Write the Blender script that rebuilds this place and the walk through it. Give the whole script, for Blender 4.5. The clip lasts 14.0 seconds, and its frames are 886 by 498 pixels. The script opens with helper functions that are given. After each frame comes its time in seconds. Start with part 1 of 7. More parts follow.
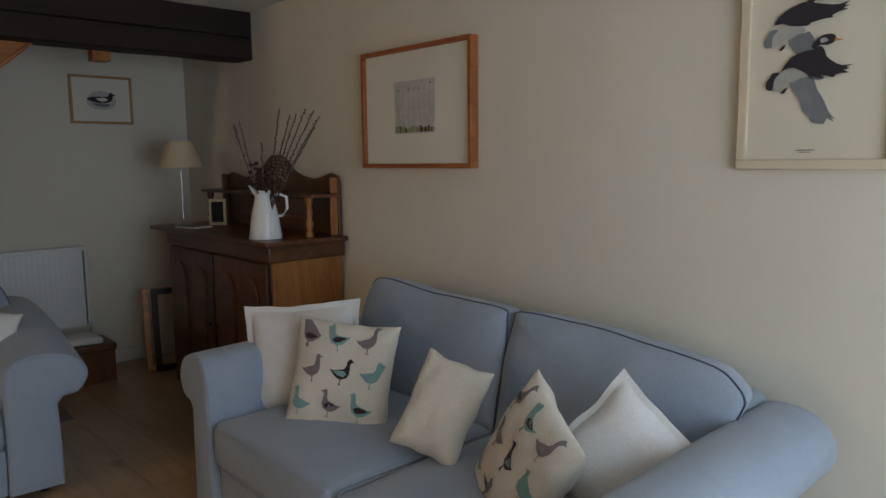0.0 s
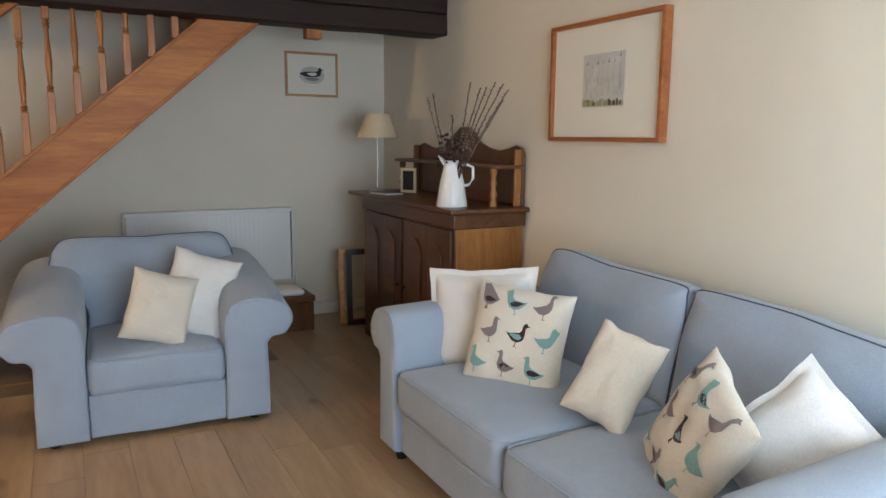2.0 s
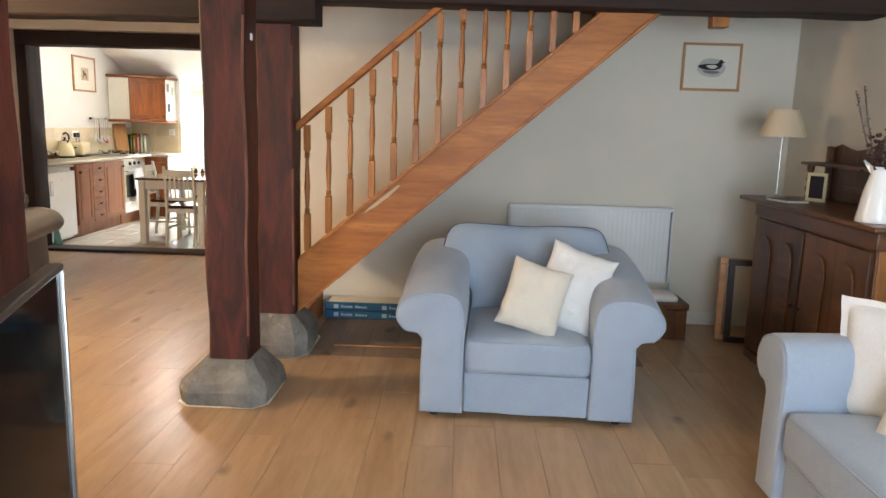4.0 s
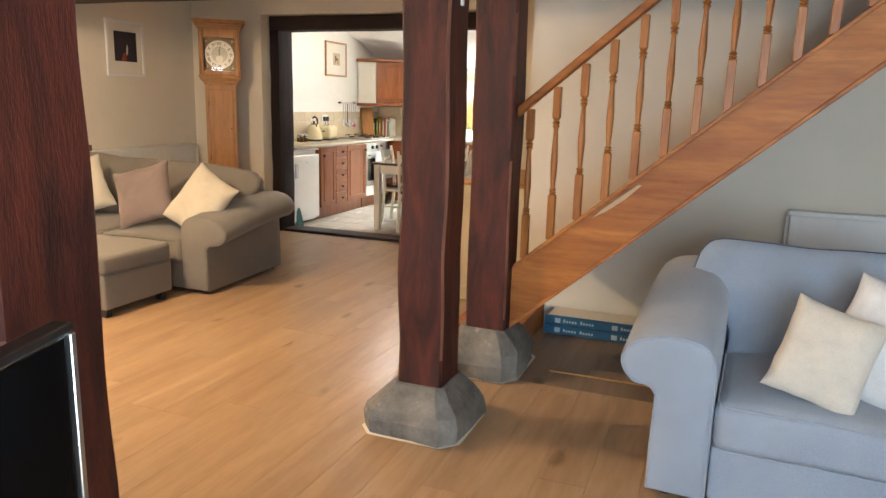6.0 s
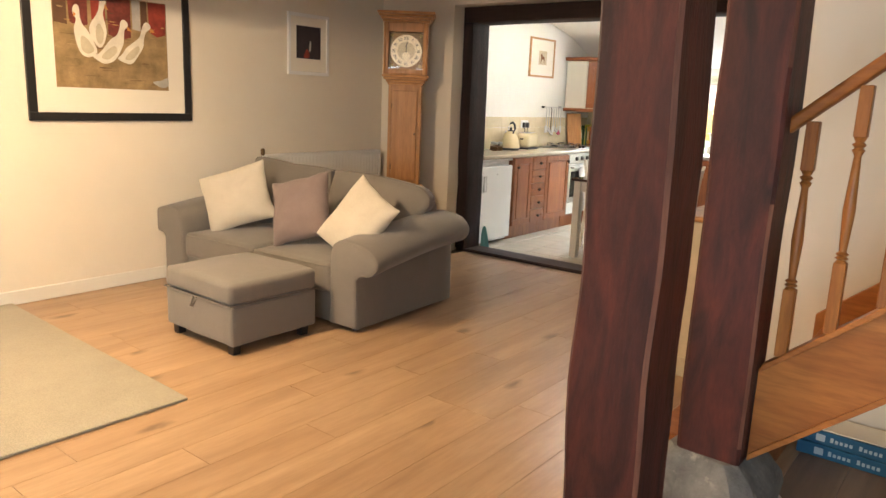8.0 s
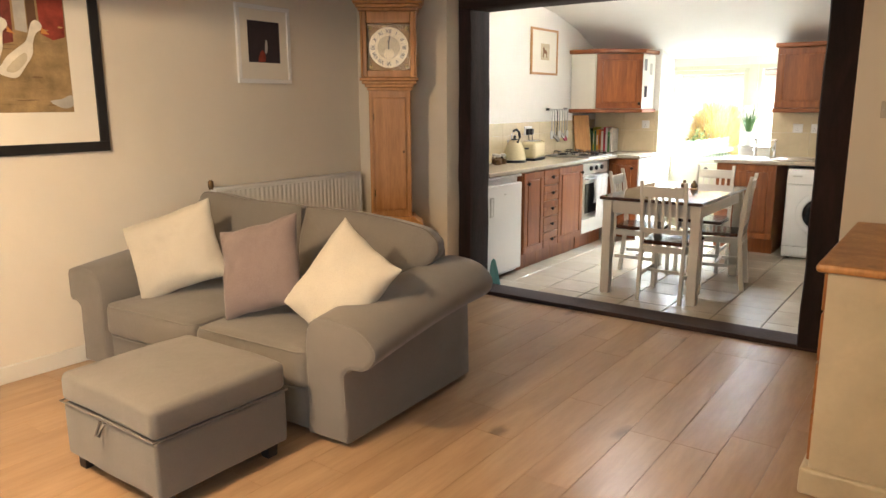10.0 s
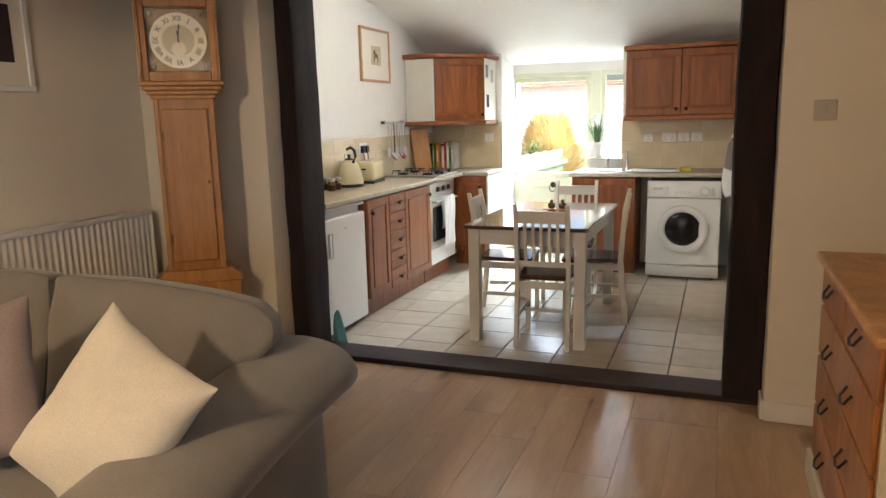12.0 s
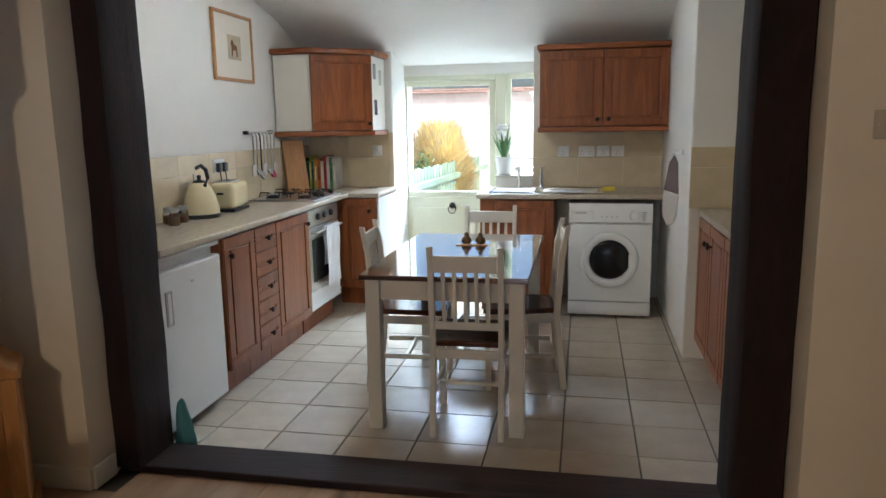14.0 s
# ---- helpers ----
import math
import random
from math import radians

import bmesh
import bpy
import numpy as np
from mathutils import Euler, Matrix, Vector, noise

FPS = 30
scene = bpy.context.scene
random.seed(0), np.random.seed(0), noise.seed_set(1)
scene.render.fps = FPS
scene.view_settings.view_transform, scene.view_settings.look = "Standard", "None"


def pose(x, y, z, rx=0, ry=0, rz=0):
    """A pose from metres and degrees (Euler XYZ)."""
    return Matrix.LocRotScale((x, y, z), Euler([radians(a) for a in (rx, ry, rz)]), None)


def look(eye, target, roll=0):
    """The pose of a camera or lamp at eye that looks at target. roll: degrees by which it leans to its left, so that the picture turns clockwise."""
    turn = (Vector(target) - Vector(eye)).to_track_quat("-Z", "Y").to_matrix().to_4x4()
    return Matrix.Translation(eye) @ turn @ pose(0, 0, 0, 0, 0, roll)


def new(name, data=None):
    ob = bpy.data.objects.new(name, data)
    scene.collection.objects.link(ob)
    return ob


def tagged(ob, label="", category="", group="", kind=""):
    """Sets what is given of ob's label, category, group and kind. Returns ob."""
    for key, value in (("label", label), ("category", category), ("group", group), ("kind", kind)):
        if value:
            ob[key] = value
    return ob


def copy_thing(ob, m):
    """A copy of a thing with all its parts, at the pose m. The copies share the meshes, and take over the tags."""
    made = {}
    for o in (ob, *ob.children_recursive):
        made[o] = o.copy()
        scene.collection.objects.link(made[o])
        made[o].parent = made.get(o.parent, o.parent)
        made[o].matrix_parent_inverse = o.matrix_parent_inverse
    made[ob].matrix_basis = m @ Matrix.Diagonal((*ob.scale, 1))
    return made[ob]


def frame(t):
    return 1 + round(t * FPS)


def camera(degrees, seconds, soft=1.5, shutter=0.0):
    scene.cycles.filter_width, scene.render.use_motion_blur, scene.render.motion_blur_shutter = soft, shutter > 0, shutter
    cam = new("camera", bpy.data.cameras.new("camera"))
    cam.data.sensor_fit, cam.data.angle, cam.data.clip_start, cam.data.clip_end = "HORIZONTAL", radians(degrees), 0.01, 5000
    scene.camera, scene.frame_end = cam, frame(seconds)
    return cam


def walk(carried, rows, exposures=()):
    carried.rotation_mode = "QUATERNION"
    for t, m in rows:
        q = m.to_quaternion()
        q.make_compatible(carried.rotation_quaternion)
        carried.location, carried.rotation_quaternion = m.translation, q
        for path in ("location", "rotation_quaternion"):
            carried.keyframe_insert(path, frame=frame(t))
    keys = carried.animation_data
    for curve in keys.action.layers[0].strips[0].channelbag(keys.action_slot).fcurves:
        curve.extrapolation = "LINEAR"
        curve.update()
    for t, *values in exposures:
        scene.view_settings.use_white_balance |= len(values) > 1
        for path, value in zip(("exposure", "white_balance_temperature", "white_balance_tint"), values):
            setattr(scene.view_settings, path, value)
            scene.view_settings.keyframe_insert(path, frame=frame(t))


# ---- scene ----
cam = camera(63.7, 14.0)
METRES, EYE, TILT, LEAN, TURN = 8.0, 1.5, 0.0, 0.0, -39.4
PATH = [
    (0, (1.074, 0.994, 1.459), (2.414, 2.458, 1.212), -0.6),
    (0.5, (1.064, 0.929, 1.442), (2.326, 2.459, 1.183), 0.8),
    (1, (1.046, 0.898, 1.43), (2.238, 2.48, 1.15), 0.8),
    (1.5, (1.032, 0.909, 1.442), (2.089, 2.579, 1.138), 0.1),
    (2, (1.012, 0.919, 1.44), (1.941, 2.663, 1.129), 0.5),
    (2.5, (0.982, 0.94, 1.442), (1.763, 2.753, 1.124), 0.4),
    (3, (1.0, 0.989, 1.447), (1.522, 2.892, 1.119), -0.6),
    (3.5, (1.003, 1.042, 1.446), (1.249, 2.999, 1.112), 0.8),
    (4, (1.005, 1.091, 1.438), (0.96, 3.061, 1.097), 1.7),
    (4.2, (1.039, 1.126, 1.445), (0.898, 3.091, 1.098), 1.9),
    (6.5, (0.93, 2.136, 1.44), (0.122, 3.921, 1.041), 1.4),
    (7, (0.804, 2.401, 1.463), (-0.088, 4.147, 1.07), 1.1),
    (7.5, (0.648, 2.675, 1.459), (-0.323, 4.374, 1.044), 0.3),
    (8, (0.549, 2.986, 1.44), (-0.655, 4.529, 1.029), 2.3),
    (8.2, (0.484, 3.102, 1.452), (-0.776, 4.596, 1.026), 1.9),
    (10.3, (-0.558, 4.061, 1.454), (-1.658, 5.687, 1.074), -1.1),
    (10.5, (-0.626, 4.146, 1.403), (-1.678, 5.806, 1.034), -1.1),
    (11, (-0.856, 4.323, 1.39), (-1.859, 6.014, 1.02), -0.1),
    (11.5, (-1.038, 4.586, 1.398), (-1.949, 6.331, 1.044), 0.4),
    (12, (-1.175, 4.854, 1.419), (-1.89, 6.687, 1.059), -1.4),
    (12.5, (-1.378, 5.113, 1.452), (-1.992, 6.981, 1.088), -0.2),
    (13, (-1.435, 5.358, 1.451), (-1.976, 7.255, 1.119), 0.7),
    (13.5, (-1.553, 5.648, 1.432), (-1.943, 7.583, 1.111), -0.9),
    (14, (-1.653, 5.951, 1.437), (-2.035, 7.883, 1.091), -0.9),
]
EXPOSURES = [(0.0, 0.05, 6500, 10), (0.5, 1.0, 6500, 10), (1.0, 1.2, 6500, 10), (2.5, 1.6, 6500, 10), (4.0, 1.9, 6500, 10), (7.0, 1.85, 6500, 10), (10.5, 1.7, 6400, 10), (12.0, 1.3, 6200, 10), (13.0, 0.95, 5800, 9), (14.0, 0.75, 5500, 8)]
walk(cam, [(t, look(eye, target, roll)) for t, eye, target, roll in PATH], EXPOSURES)

# ---- world, sun, lamps ----
world = bpy.data.worlds.new("world")
scene.world = world
world.use_nodes = True
_wn = world.node_tree.nodes
_sky = _wn.new("ShaderNodeTexSky")
_sky.sky_type = "NISHITA"
_sky.sun_disc = False
_sky.sun_elevation = radians(39)
_sky.sun_rotation = radians(126)
_sky.dust_density = 5.0
world.node_tree.links.new(_sky.outputs[0], _wn["Background"].inputs[0])
_wn["Background"].inputs[1].default_value = 0.15


def lamp(name, kind, m, energy, color, size=(1, 1), angle=0.01):
    data = bpy.data.lights.new(name, kind)
    data.energy, data.color = energy, color
    if kind == "AREA":
        data.shape, data.size, data.size_y = "RECTANGLE", size[0], size[1]
    elif kind == "SUN":
        data.angle = angle
    else:
        data.shadow_soft_size = size[0]
    ob = new(name, data)
    ob.matrix_world = m
    return ob


lamp("sun", "SUN", look((14, -10, 14), (0, 0, 0)), 5.0, (1.0, 0.93, 0.84))
lamp("south_window_light", "AREA", look((1.9, -0.42, 1.25), (2.9, 3, 0.9)), 46, (0.62, 0.8, 1.0), (2.0, 1.7))
lamp("west_window_light", "AREA", look((-2.3, -0.42, 1.35), (-2.3, 5, 1.2)), 5, (0.7, 0.84, 1.0), (1.4, 1.2))
lamp("ceiling_bulb_light", "POINT", pose(-2.65, 4.25, 2.02), 54, (1.0, 0.715, 0.44), (0.07, 0))
# Unseen fill lamp, added to brighten the kitchen beyond the door's daylight.
lamp("kitchen_bulb_light", "POINT", pose(-2.7, 9.8, 2.2), 14, (1.0, 0.94, 0.88), (0.07, 0))
lamp("yard_sky_light", "AREA", look((-2.75, 13.3, 2.75), (-2.6, 10.2, 0.6)), 540, (0.80, 0.91, 1.0), (1.8, 1.4))


# ---- materials ----
class Mat:
    def __init__(self, name, rough=0.6, metal=0.0, spec=0.5):
        self.m = bpy.data.materials.new(name)
        self.m.use_nodes = True
        self.t = self.m.node_tree
        self.b = self.t.nodes["Principled BSDF"]
        self.b.inputs["Roughness"].default_value = rough
        self.b.inputs["Metallic"].default_value = metal
        self.b.inputs["Specular IOR Level"].default_value = spec
        self.xyz = None

    def node(self, kind, **sets):
        n = self.t.nodes.new(kind)
        for k, v in sets.items():
            if k in n.inputs:
                n.inputs[k].default_value = v
            else:
                setattr(n, k, v)
        return n

    def link(self, a, b):
        self.t.links.new(a, b)

    def coords(self, scale=(1, 1, 1), world_space=False):
        src = self.node("ShaderNodeTexCoord").outputs["Object"]
        if world_space:
            src = self.node("ShaderNodeNewGeometry").outputs["Position"]
        mp = self.node("ShaderNodeMapping")
        mp.inputs["Scale"].default_value = scale
        self.link(src, mp.inputs["Vector"])
        return mp.outputs[0]

    def noise(self, scale, vec, detail=4.0, rough=0.6, distortion=0.0):
        n = self.node("ShaderNodeTexNoise", Scale=scale, Detail=detail, Roughness=rough, Distortion=distortion)
        self.link(vec, n.inputs["Vector"])
        return n.outputs["Fac"]

    def ramp(self, fac, stops):
        r = self.node("ShaderNodeValToRGB")
        e = r.color_ramp.elements
        while len(e) < len(stops):
            e.new(0.5)
        for el, (p, c) in zip(e, stops):
            el.position, el.color = p, (*c, 1) if len(c) == 3 else c
        self.link(fac, r.inputs[0])
        return r.outputs[0]

    def mix(self, a, b, fac, mode="MIX"):
        n = self.node("ShaderNodeMix", data_type="RGBA", blend_type=mode)
        for v, s in ((fac, n.inputs[0]), (a, n.inputs[6]), (b, n.inputs[7])):
            if isinstance(v, (int, float)):
                s.default_value = v
            elif isinstance(v, tuple):
                s.default_value = (*v, 1)
            else:
                self.link(v, s)
        return n.outputs[2]

    def bump(self, fac, strength, distance=0.01):
        n = self.node("ShaderNodeBump", Strength=strength, Distance=distance)
        self.link(fac, n.inputs["Height"])
        if self.b.inputs["Normal"].links:
            self.link(self.b.inputs["Normal"].links[0].from_socket, n.inputs["Normal"])
        self.link(n.outputs[0], self.b.inputs["Normal"])

    def color(self, c):
        if isinstance(c, tuple):
            self.b.inputs["Base Color"].default_value = (*c, 1)
        else:
            self.link(c, self.b.inputs["Base Color"])


def paint(name, c, rough=0.6, var=0.06, bump=0.08, scale=3.0, metal=0.0):
    a = Mat(name, rough, metal)
    v = a.coords(world_space=False)
    dark = tuple(x * (1 - var * 2) for x in c)
    col = a.ramp(a.noise(scale, v), [(0.3, dark), (0.7, c)])
    col = a.mix(col, tuple(x * (1 - var) for x in c), a.ramp(a.noise(scale * 12, v), [(0.45, (0, 0, 0)), (0.7, (0.6, 0.6, 0.6))]))
    a.color(col)
    if bump:
        a.bump(a.noise(scale * 25, v), bump, 0.004)
    return a.m


def plaster(name, c):
    a = Mat(name, 0.85, 0, 0.25)
    v = a.coords(world_space=True)
    a.color(a.ramp(a.noise(0.9, v, 5), [(0.3, tuple(x * 0.93 for x in c)), (0.7, c)]))
    a.bump(a.noise(2.2, v, 3), 0.5, 0.02)
    a.bump(a.noise(55, v, 4), 0.25, 0.003)
    return a.m


def wood(name, dark, light, along="x", rough=0.45, ring=9.0, stretch=14.0, bump=0.15, knots=True, per_object=True, knot=0.085, streak=0.62):
    a = Mat(name, rough, 0, 0.4)
    s = {"x": (1 / stretch, 1, 1), "y": (1, 1 / stretch, 1), "z": (1, 1, 1 / stretch)}[along]
    src = a.coords(s)
    if per_object:
        info = a.node("ShaderNodeObjectInfo")
        add = a.node("ShaderNodeVectorMath", operation="MULTIPLY_ADD")
        comb = a.node("ShaderNodeCombineXYZ")
        for k in range(3):
            a.link(info.outputs["Random"], comb.inputs[k])
        a.link(comb.outputs[0], add.inputs[0])
        add.inputs[1].default_value = (37, 53, 71)
        a.link(src, add.inputs[2])
        src = add.outputs[0]
    mid = tuple((p + q) / 2 for p, q in zip(dark, light))
    broad = a.ramp(a.noise(ring, src, 3, 0.5, 1.2), [(0.25, dark), (0.5, mid), (0.75, light)])
    fine_fac = a.noise(ring * 9, src, 3, 0.7)
    fine = a.ramp(fine_fac, [(0.35, (streak, streak * 0.97, streak * 0.94)), (0.6, (1, 1, 1))])
    col = a.mix(broad, fine, 0.55, "MULTIPLY")
    if knots:
        vv = a.coords({"x": (0.45, 1, 1), "y": (1, 0.45, 1), "z": (1, 1, 0.45)}[along])
        vo = a.node("ShaderNodeTexVoronoi", Scale=3.2)
        if per_object:
            shift = a.node("ShaderNodeVectorMath", operation="MULTIPLY_ADD")
            a.link(comb.outputs[0], shift.inputs[0])
            shift.inputs[1].default_value = (61, 43, 29)
            a.link(vv, shift.inputs[2])
            vv = shift.outputs[0]
        warp = a.mix(vv, a.noise(14, vv, 2), 0.06, "ADD")
        a.link(warp, vo.inputs["Vector"])
        col = a.mix(col, tuple(x * 0.45 for x in dark), a.ramp(vo.outputs["Distance"], [(knot * 0.35, (0.9, 0.9, 0.9)), (knot, (0, 0, 0))]))
    if per_object:
        tone = a.ramp(info.outputs["Random"], [(0, (0.93, 0.93, 0.93)), (1, (1.04, 1.03, 1.02))])
        col = a.mix(col, tone, 0.8, "MULTIPLY")
    a.color(col)
    a.bump(fine_fac, bump, 0.003)
    return a.m


def fabric(name, c, scale=420.0, bump=0.35, var=0.1, rough=0.92):
    a = Mat(name, rough, 0, 0.15)
    v = a.coords()
    a.b.inputs["Sheen Weight"].default_value = 0.25
    a.b.inputs["Sheen Roughness"].default_value = 0.5
    weave = a.noise(scale, v, 2)
    base = a.ramp(a.noise(5, v, 4), [(0.3, tuple(x * (1 - var) for x in c)), (0.7, c)])
    a.color(a.mix(base, a.ramp(weave, [(0.35, (0.7, 0.7, 0.7)), (0.65, (1.1, 1.1, 1.1))]), 0.6, "MULTIPLY"))
    a.bump(a.noise(14, v, 3), 0.25, 0.01)
    a.bump(weave, bump, 0.0012)
    return a.m


def glow(name, c, strength):
    a = Mat(name)
    a.color(c)
    a.b.inputs["Emission Color"].default_value = (*c, 1)
    a.b.inputs["Emission Strength"].default_value = strength
    return a.m


def glassy(name, c=(1, 1, 1), rough=0.0):
    a = Mat(name, rough)
    a.color(c)
    a.b.inputs["Transmission Weight"].default_value = 1.0
    a.b.inputs["IOR"].default_value = 1.45
    return a.m


M_WALL = plaster("cream_plaster", (0.72, 0.66, 0.55))
M_KWALL = plaster("kitchen_plaster", (0.77, 0.75, 0.69))
M_CEIL = plaster("ceiling_plaster", (0.78, 0.75, 0.69))
M_SKIRT = paint("white_gloss_paint", (0.72, 0.7, 0.63), 0.35, 0.03, 0.05)
M_BEAM = wood("dark_beam_wood", (0.014, 0.004, 0.003), (0.12, 0.025, 0.015), "z", 0.55, 11, 5, 1.0)
M_BEAMX = wood("dark_beam_wood_long", (0.012, 0.006, 0.004), (0.042, 0.018, 0.012), "x", 0.72, 6, 10, 0.6)
M_PINE = wood("honey_pine", (0.27, 0.08, 0.014), (0.50, 0.19, 0.042), "x", 0.52, 7, 9, 0.1)
M_PINEZ = wood("honey_pine_upright", (0.27, 0.085, 0.017), (0.50, 0.205, 0.05), "z", 0.38, 9, 9, 0.1, knots=False)
M_JAMB = wood("near_black_jamb", (0.007, 0.0035, 0.003), (0.024, 0.0095, 0.008), "z", 0.85, 11, 5, 0.9, knots=False)
M_OLDPINE = wood("old_pine", (0.33, 0.14, 0.037), (0.57, 0.295, 0.10), "z", 0.42, 6, 9, 0.12, knot=0.12)
M_FLOOR = wood("oak_laminate", (0.32, 0.20, 0.112), (0.47, 0.32, 0.19), "y", 0.30, 5, 9, 0.03, knot=0.14, streak=0.8)
M_FLOORD = wood("darker_grey_brown_laminate", (0.16, 0.115, 0.08), (0.25, 0.18, 0.125), "y", 0.42, 5, 9, 0.03, knot=0.14, streak=0.8)
M_OAK = wood("oak_cabinet_wood", (0.17, 0.046, 0.012), (0.34, 0.112, 0.03), "z", 0.38, 12, 12, 0.1, knots=False)
M_OAKX = wood("oak_cabinet_wood_level", (0.17, 0.046, 0.012), (0.34, 0.112, 0.03), "x", 0.38, 12, 12, 0.1, knots=False)
M_SIDEB = wood("dark_brown_pine", (0.07, 0.026, 0.01), (0.17, 0.07, 0.026), "z", 0.4, 8, 9, 0.1, knots=False)
M_SIDEBY = wood("dark_brown_pine_top", (0.07, 0.026, 0.01), (0.18, 0.075, 0.03), "y", 0.35, 8, 9, 0.1, knots=False)


def stone_mat():
    a = Mat("grey_stone", 0.8, 0, 0.3)
    v = a.coords()
    c = a.ramp(a.noise(6, v, 6, 0.7), [(0.3, (0.1, 0.095, 0.085)), (0.55, (0.19, 0.18, 0.16)), (0.75, (0.28, 0.27, 0.24))])
    c = a.mix(c, (0.4, 0.37, 0.3), a.ramp(a.noise(17, v, 5), [(0.62, (0, 0, 0)), (0.75, (0.7, 0.7, 0.7))]))
    a.color(c)
    a.bump(a.noise(12, v, 6), 0.8, 0.02)
    a.bump(a.noise(90, v, 4), 0.4, 0.003)
    return a.m


def tile_mat(name, c, rough):
    a = Mat(name, rough, 0, 0.5)
    v = a.coords()
    info = a.node("ShaderNodeObjectInfo")
    col = a.ramp(a.noise(7, v, 5), [(0.3, tuple(x * 0.86 for x in c)), (0.7, c)])
    col = a.mix(col, a.ramp(info.outputs["Random"], [(0, (0.9, 0.89, 0.87)), (1, (1.05, 1.04, 1.02))]), 0.9, "MULTIPLY")
    a.color(col)
    a.bump(a.noise(25, v, 3), 0.1, 0.003)
    return a.m


M_STONE = stone_mat()
M_TILE = tile_mat("floor_tile_glaze", (0.50, 0.44, 0.35), 0.22)
M_WTILE = tile_mat("wall_tile_glaze", (0.64, 0.54, 0.36), 0.25)
M_GROUT = paint("dark_grout", (0.09, 0.08, 0.07), 0.9)
M_LGROUT = paint("pale_grout", (0.5, 0.45, 0.36), 0.9)
M_BLUE = fabric("grey_blue_upholstery", (0.335, 0.385, 0.455))
M_BLUED = fabric("dark_piping", (0.07, 0.08, 0.12))
M_GREY = fabric("taupe_grey_upholstery", (0.20, 0.183, 0.16))
M_GREYD = fabric("grey_piping", (0.15, 0.13, 0.11))
M_CREAMF = fabric("cream_cushion_cloth", (0.68, 0.62, 0.52))
M_IVORY = fabric("ivory_cushion_cloth", (0.55, 0.51, 0.42))
M_WHITEF = fabric("white_cushion_cloth", (0.74, 0.72, 0.69), 420, 0.2)
M_MAUVE = fabric("mauve_velvet", (0.22, 0.172, 0.158), 300)
M_RUG = fabric("cream_rug_pile", (0.37, 0.34, 0.26), 160, 0.8)
M_WHITE = paint("white_enamel", (0.78, 0.78, 0.76), 0.25, 0.02, 0.0)
M_RAD = paint("radiator_white", (0.74, 0.74, 0.72), 0.35, 0.02, 0.0)
M_BLACK = paint("black_plastic", (0.015, 0.015, 0.016), 0.35, 0.1, 0.0)
M_TV = Mat("matt_tv_screen", 0.08, 0, 0.03).m
M_TV.node_tree.nodes["Principled BSDF"].inputs["Base Color"].default_value = (0.005, 0.005, 0.006, 1)
M_SCREEN = paint("black_screen", (0.006, 0.006, 0.007), 0.2, 0.1, 0.0)
M_STEEL = paint("brushed_steel", (0.55, 0.54, 0.52), 0.28, 0.05, 0.0, metal=1.0)
M_CHROME = paint("chrome", (0.8, 0.8, 0.8), 0.08, 0.0, 0.0, metal=1.0)
M_BRASS = paint("aged_brass", (0.16, 0.1, 0.045), 0.4, 0.1, 0.0, metal=0.9)
M_BRONZE = paint("dark_bronze", (0.04, 0.03, 0.025), 0.45, 0.1, 0.0, metal=0.8)
M_CREAM = paint("cream_enamel", (0.72, 0.62, 0.38), 0.22, 0.02, 0.0)
M_KWHITE = paint("off_white_paint", (0.68, 0.64, 0.55), 0.4, 0.04, 0.05)
M_WORKTOP = paint("speckled_worktop", (0.5, 0.43, 0.33), 0.25, 0.12, 0.02, 30)
M_DARKSEAT = wood("dark_table_wood", (0.045, 0.016, 0.01), (0.11, 0.042, 0.022), "x", 0.14, 8, 10, 0.02, knots=False)
M_TABLETOP = wood("lacquered_dark_table_top", (0.045, 0.016, 0.01), (0.11, 0.042, 0.022), "y", 0.12, 8, 10, 0.0, knots=False)
M_TABLETOP.node_tree.nodes["Principled BSDF"].inputs["Coat Weight"].default_value = 1.0
M_TABLETOP.node_tree.nodes["Principled BSDF"].inputs["Coat Roughness"].default_value = 0.05
M_TABLETOP.node_tree.nodes["Principled BSDF"].inputs["Coat IOR"].default_value = 2.5
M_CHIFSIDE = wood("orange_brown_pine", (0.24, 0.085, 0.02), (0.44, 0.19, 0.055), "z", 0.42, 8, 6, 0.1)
M_DOORP = paint("pale_green_cream_paint", (0.66, 0.66, 0.5), 0.4, 0.04, 0.05)
M_GLASS = glassy("clear_glass")
M_PAPER = paint("mount_paper", (0.74, 0.7, 0.6), 0.9, 0.02, 0.0)
M_LFRAME = wood("light_frame_wood", (0.42, 0.2, 0.07), (0.58, 0.32, 0.13), "x", 0.4, 14, 9, 0.05, knots=False)
M_OFRAME = wood("cherry_frame_wood", (0.30, 0.09, 0.03), (0.46, 0.16, 0.05), "x", 0.35, 14, 9, 0.05, knots=False)


# ---- mesh helpers ----
def bm_box(bm, x0, x1, y0, y1, z0, z1, bevel=0.0, seg=2, rot=None):
    r = bmesh.ops.create_cube(bm, size=1.0)
    vs = r["verts"]
    for v in vs:
        v.co = Vector(((x0 + x1) / 2 + v.co.x * (x1 - x0), (y0 + y1) / 2 + v.co.y * (y1 - y0), (z0 + z1) / 2 + v.co.z * (z1 - z0)))
    if bevel:
        es = list({e for v in vs for e in v.link_edges})
        out = bmesh.ops.bevel(bm, geom=es, offset=bevel, segments=seg, affect="EDGES", profile=0.5)
        vs = list({v for f in out["faces"] for v in f.verts} | {v for v in vs if v.is_valid})
    if rot:
        bmesh.ops.transform(bm, matrix=rot, verts=[v for v in vs if v.is_valid])
    return vs


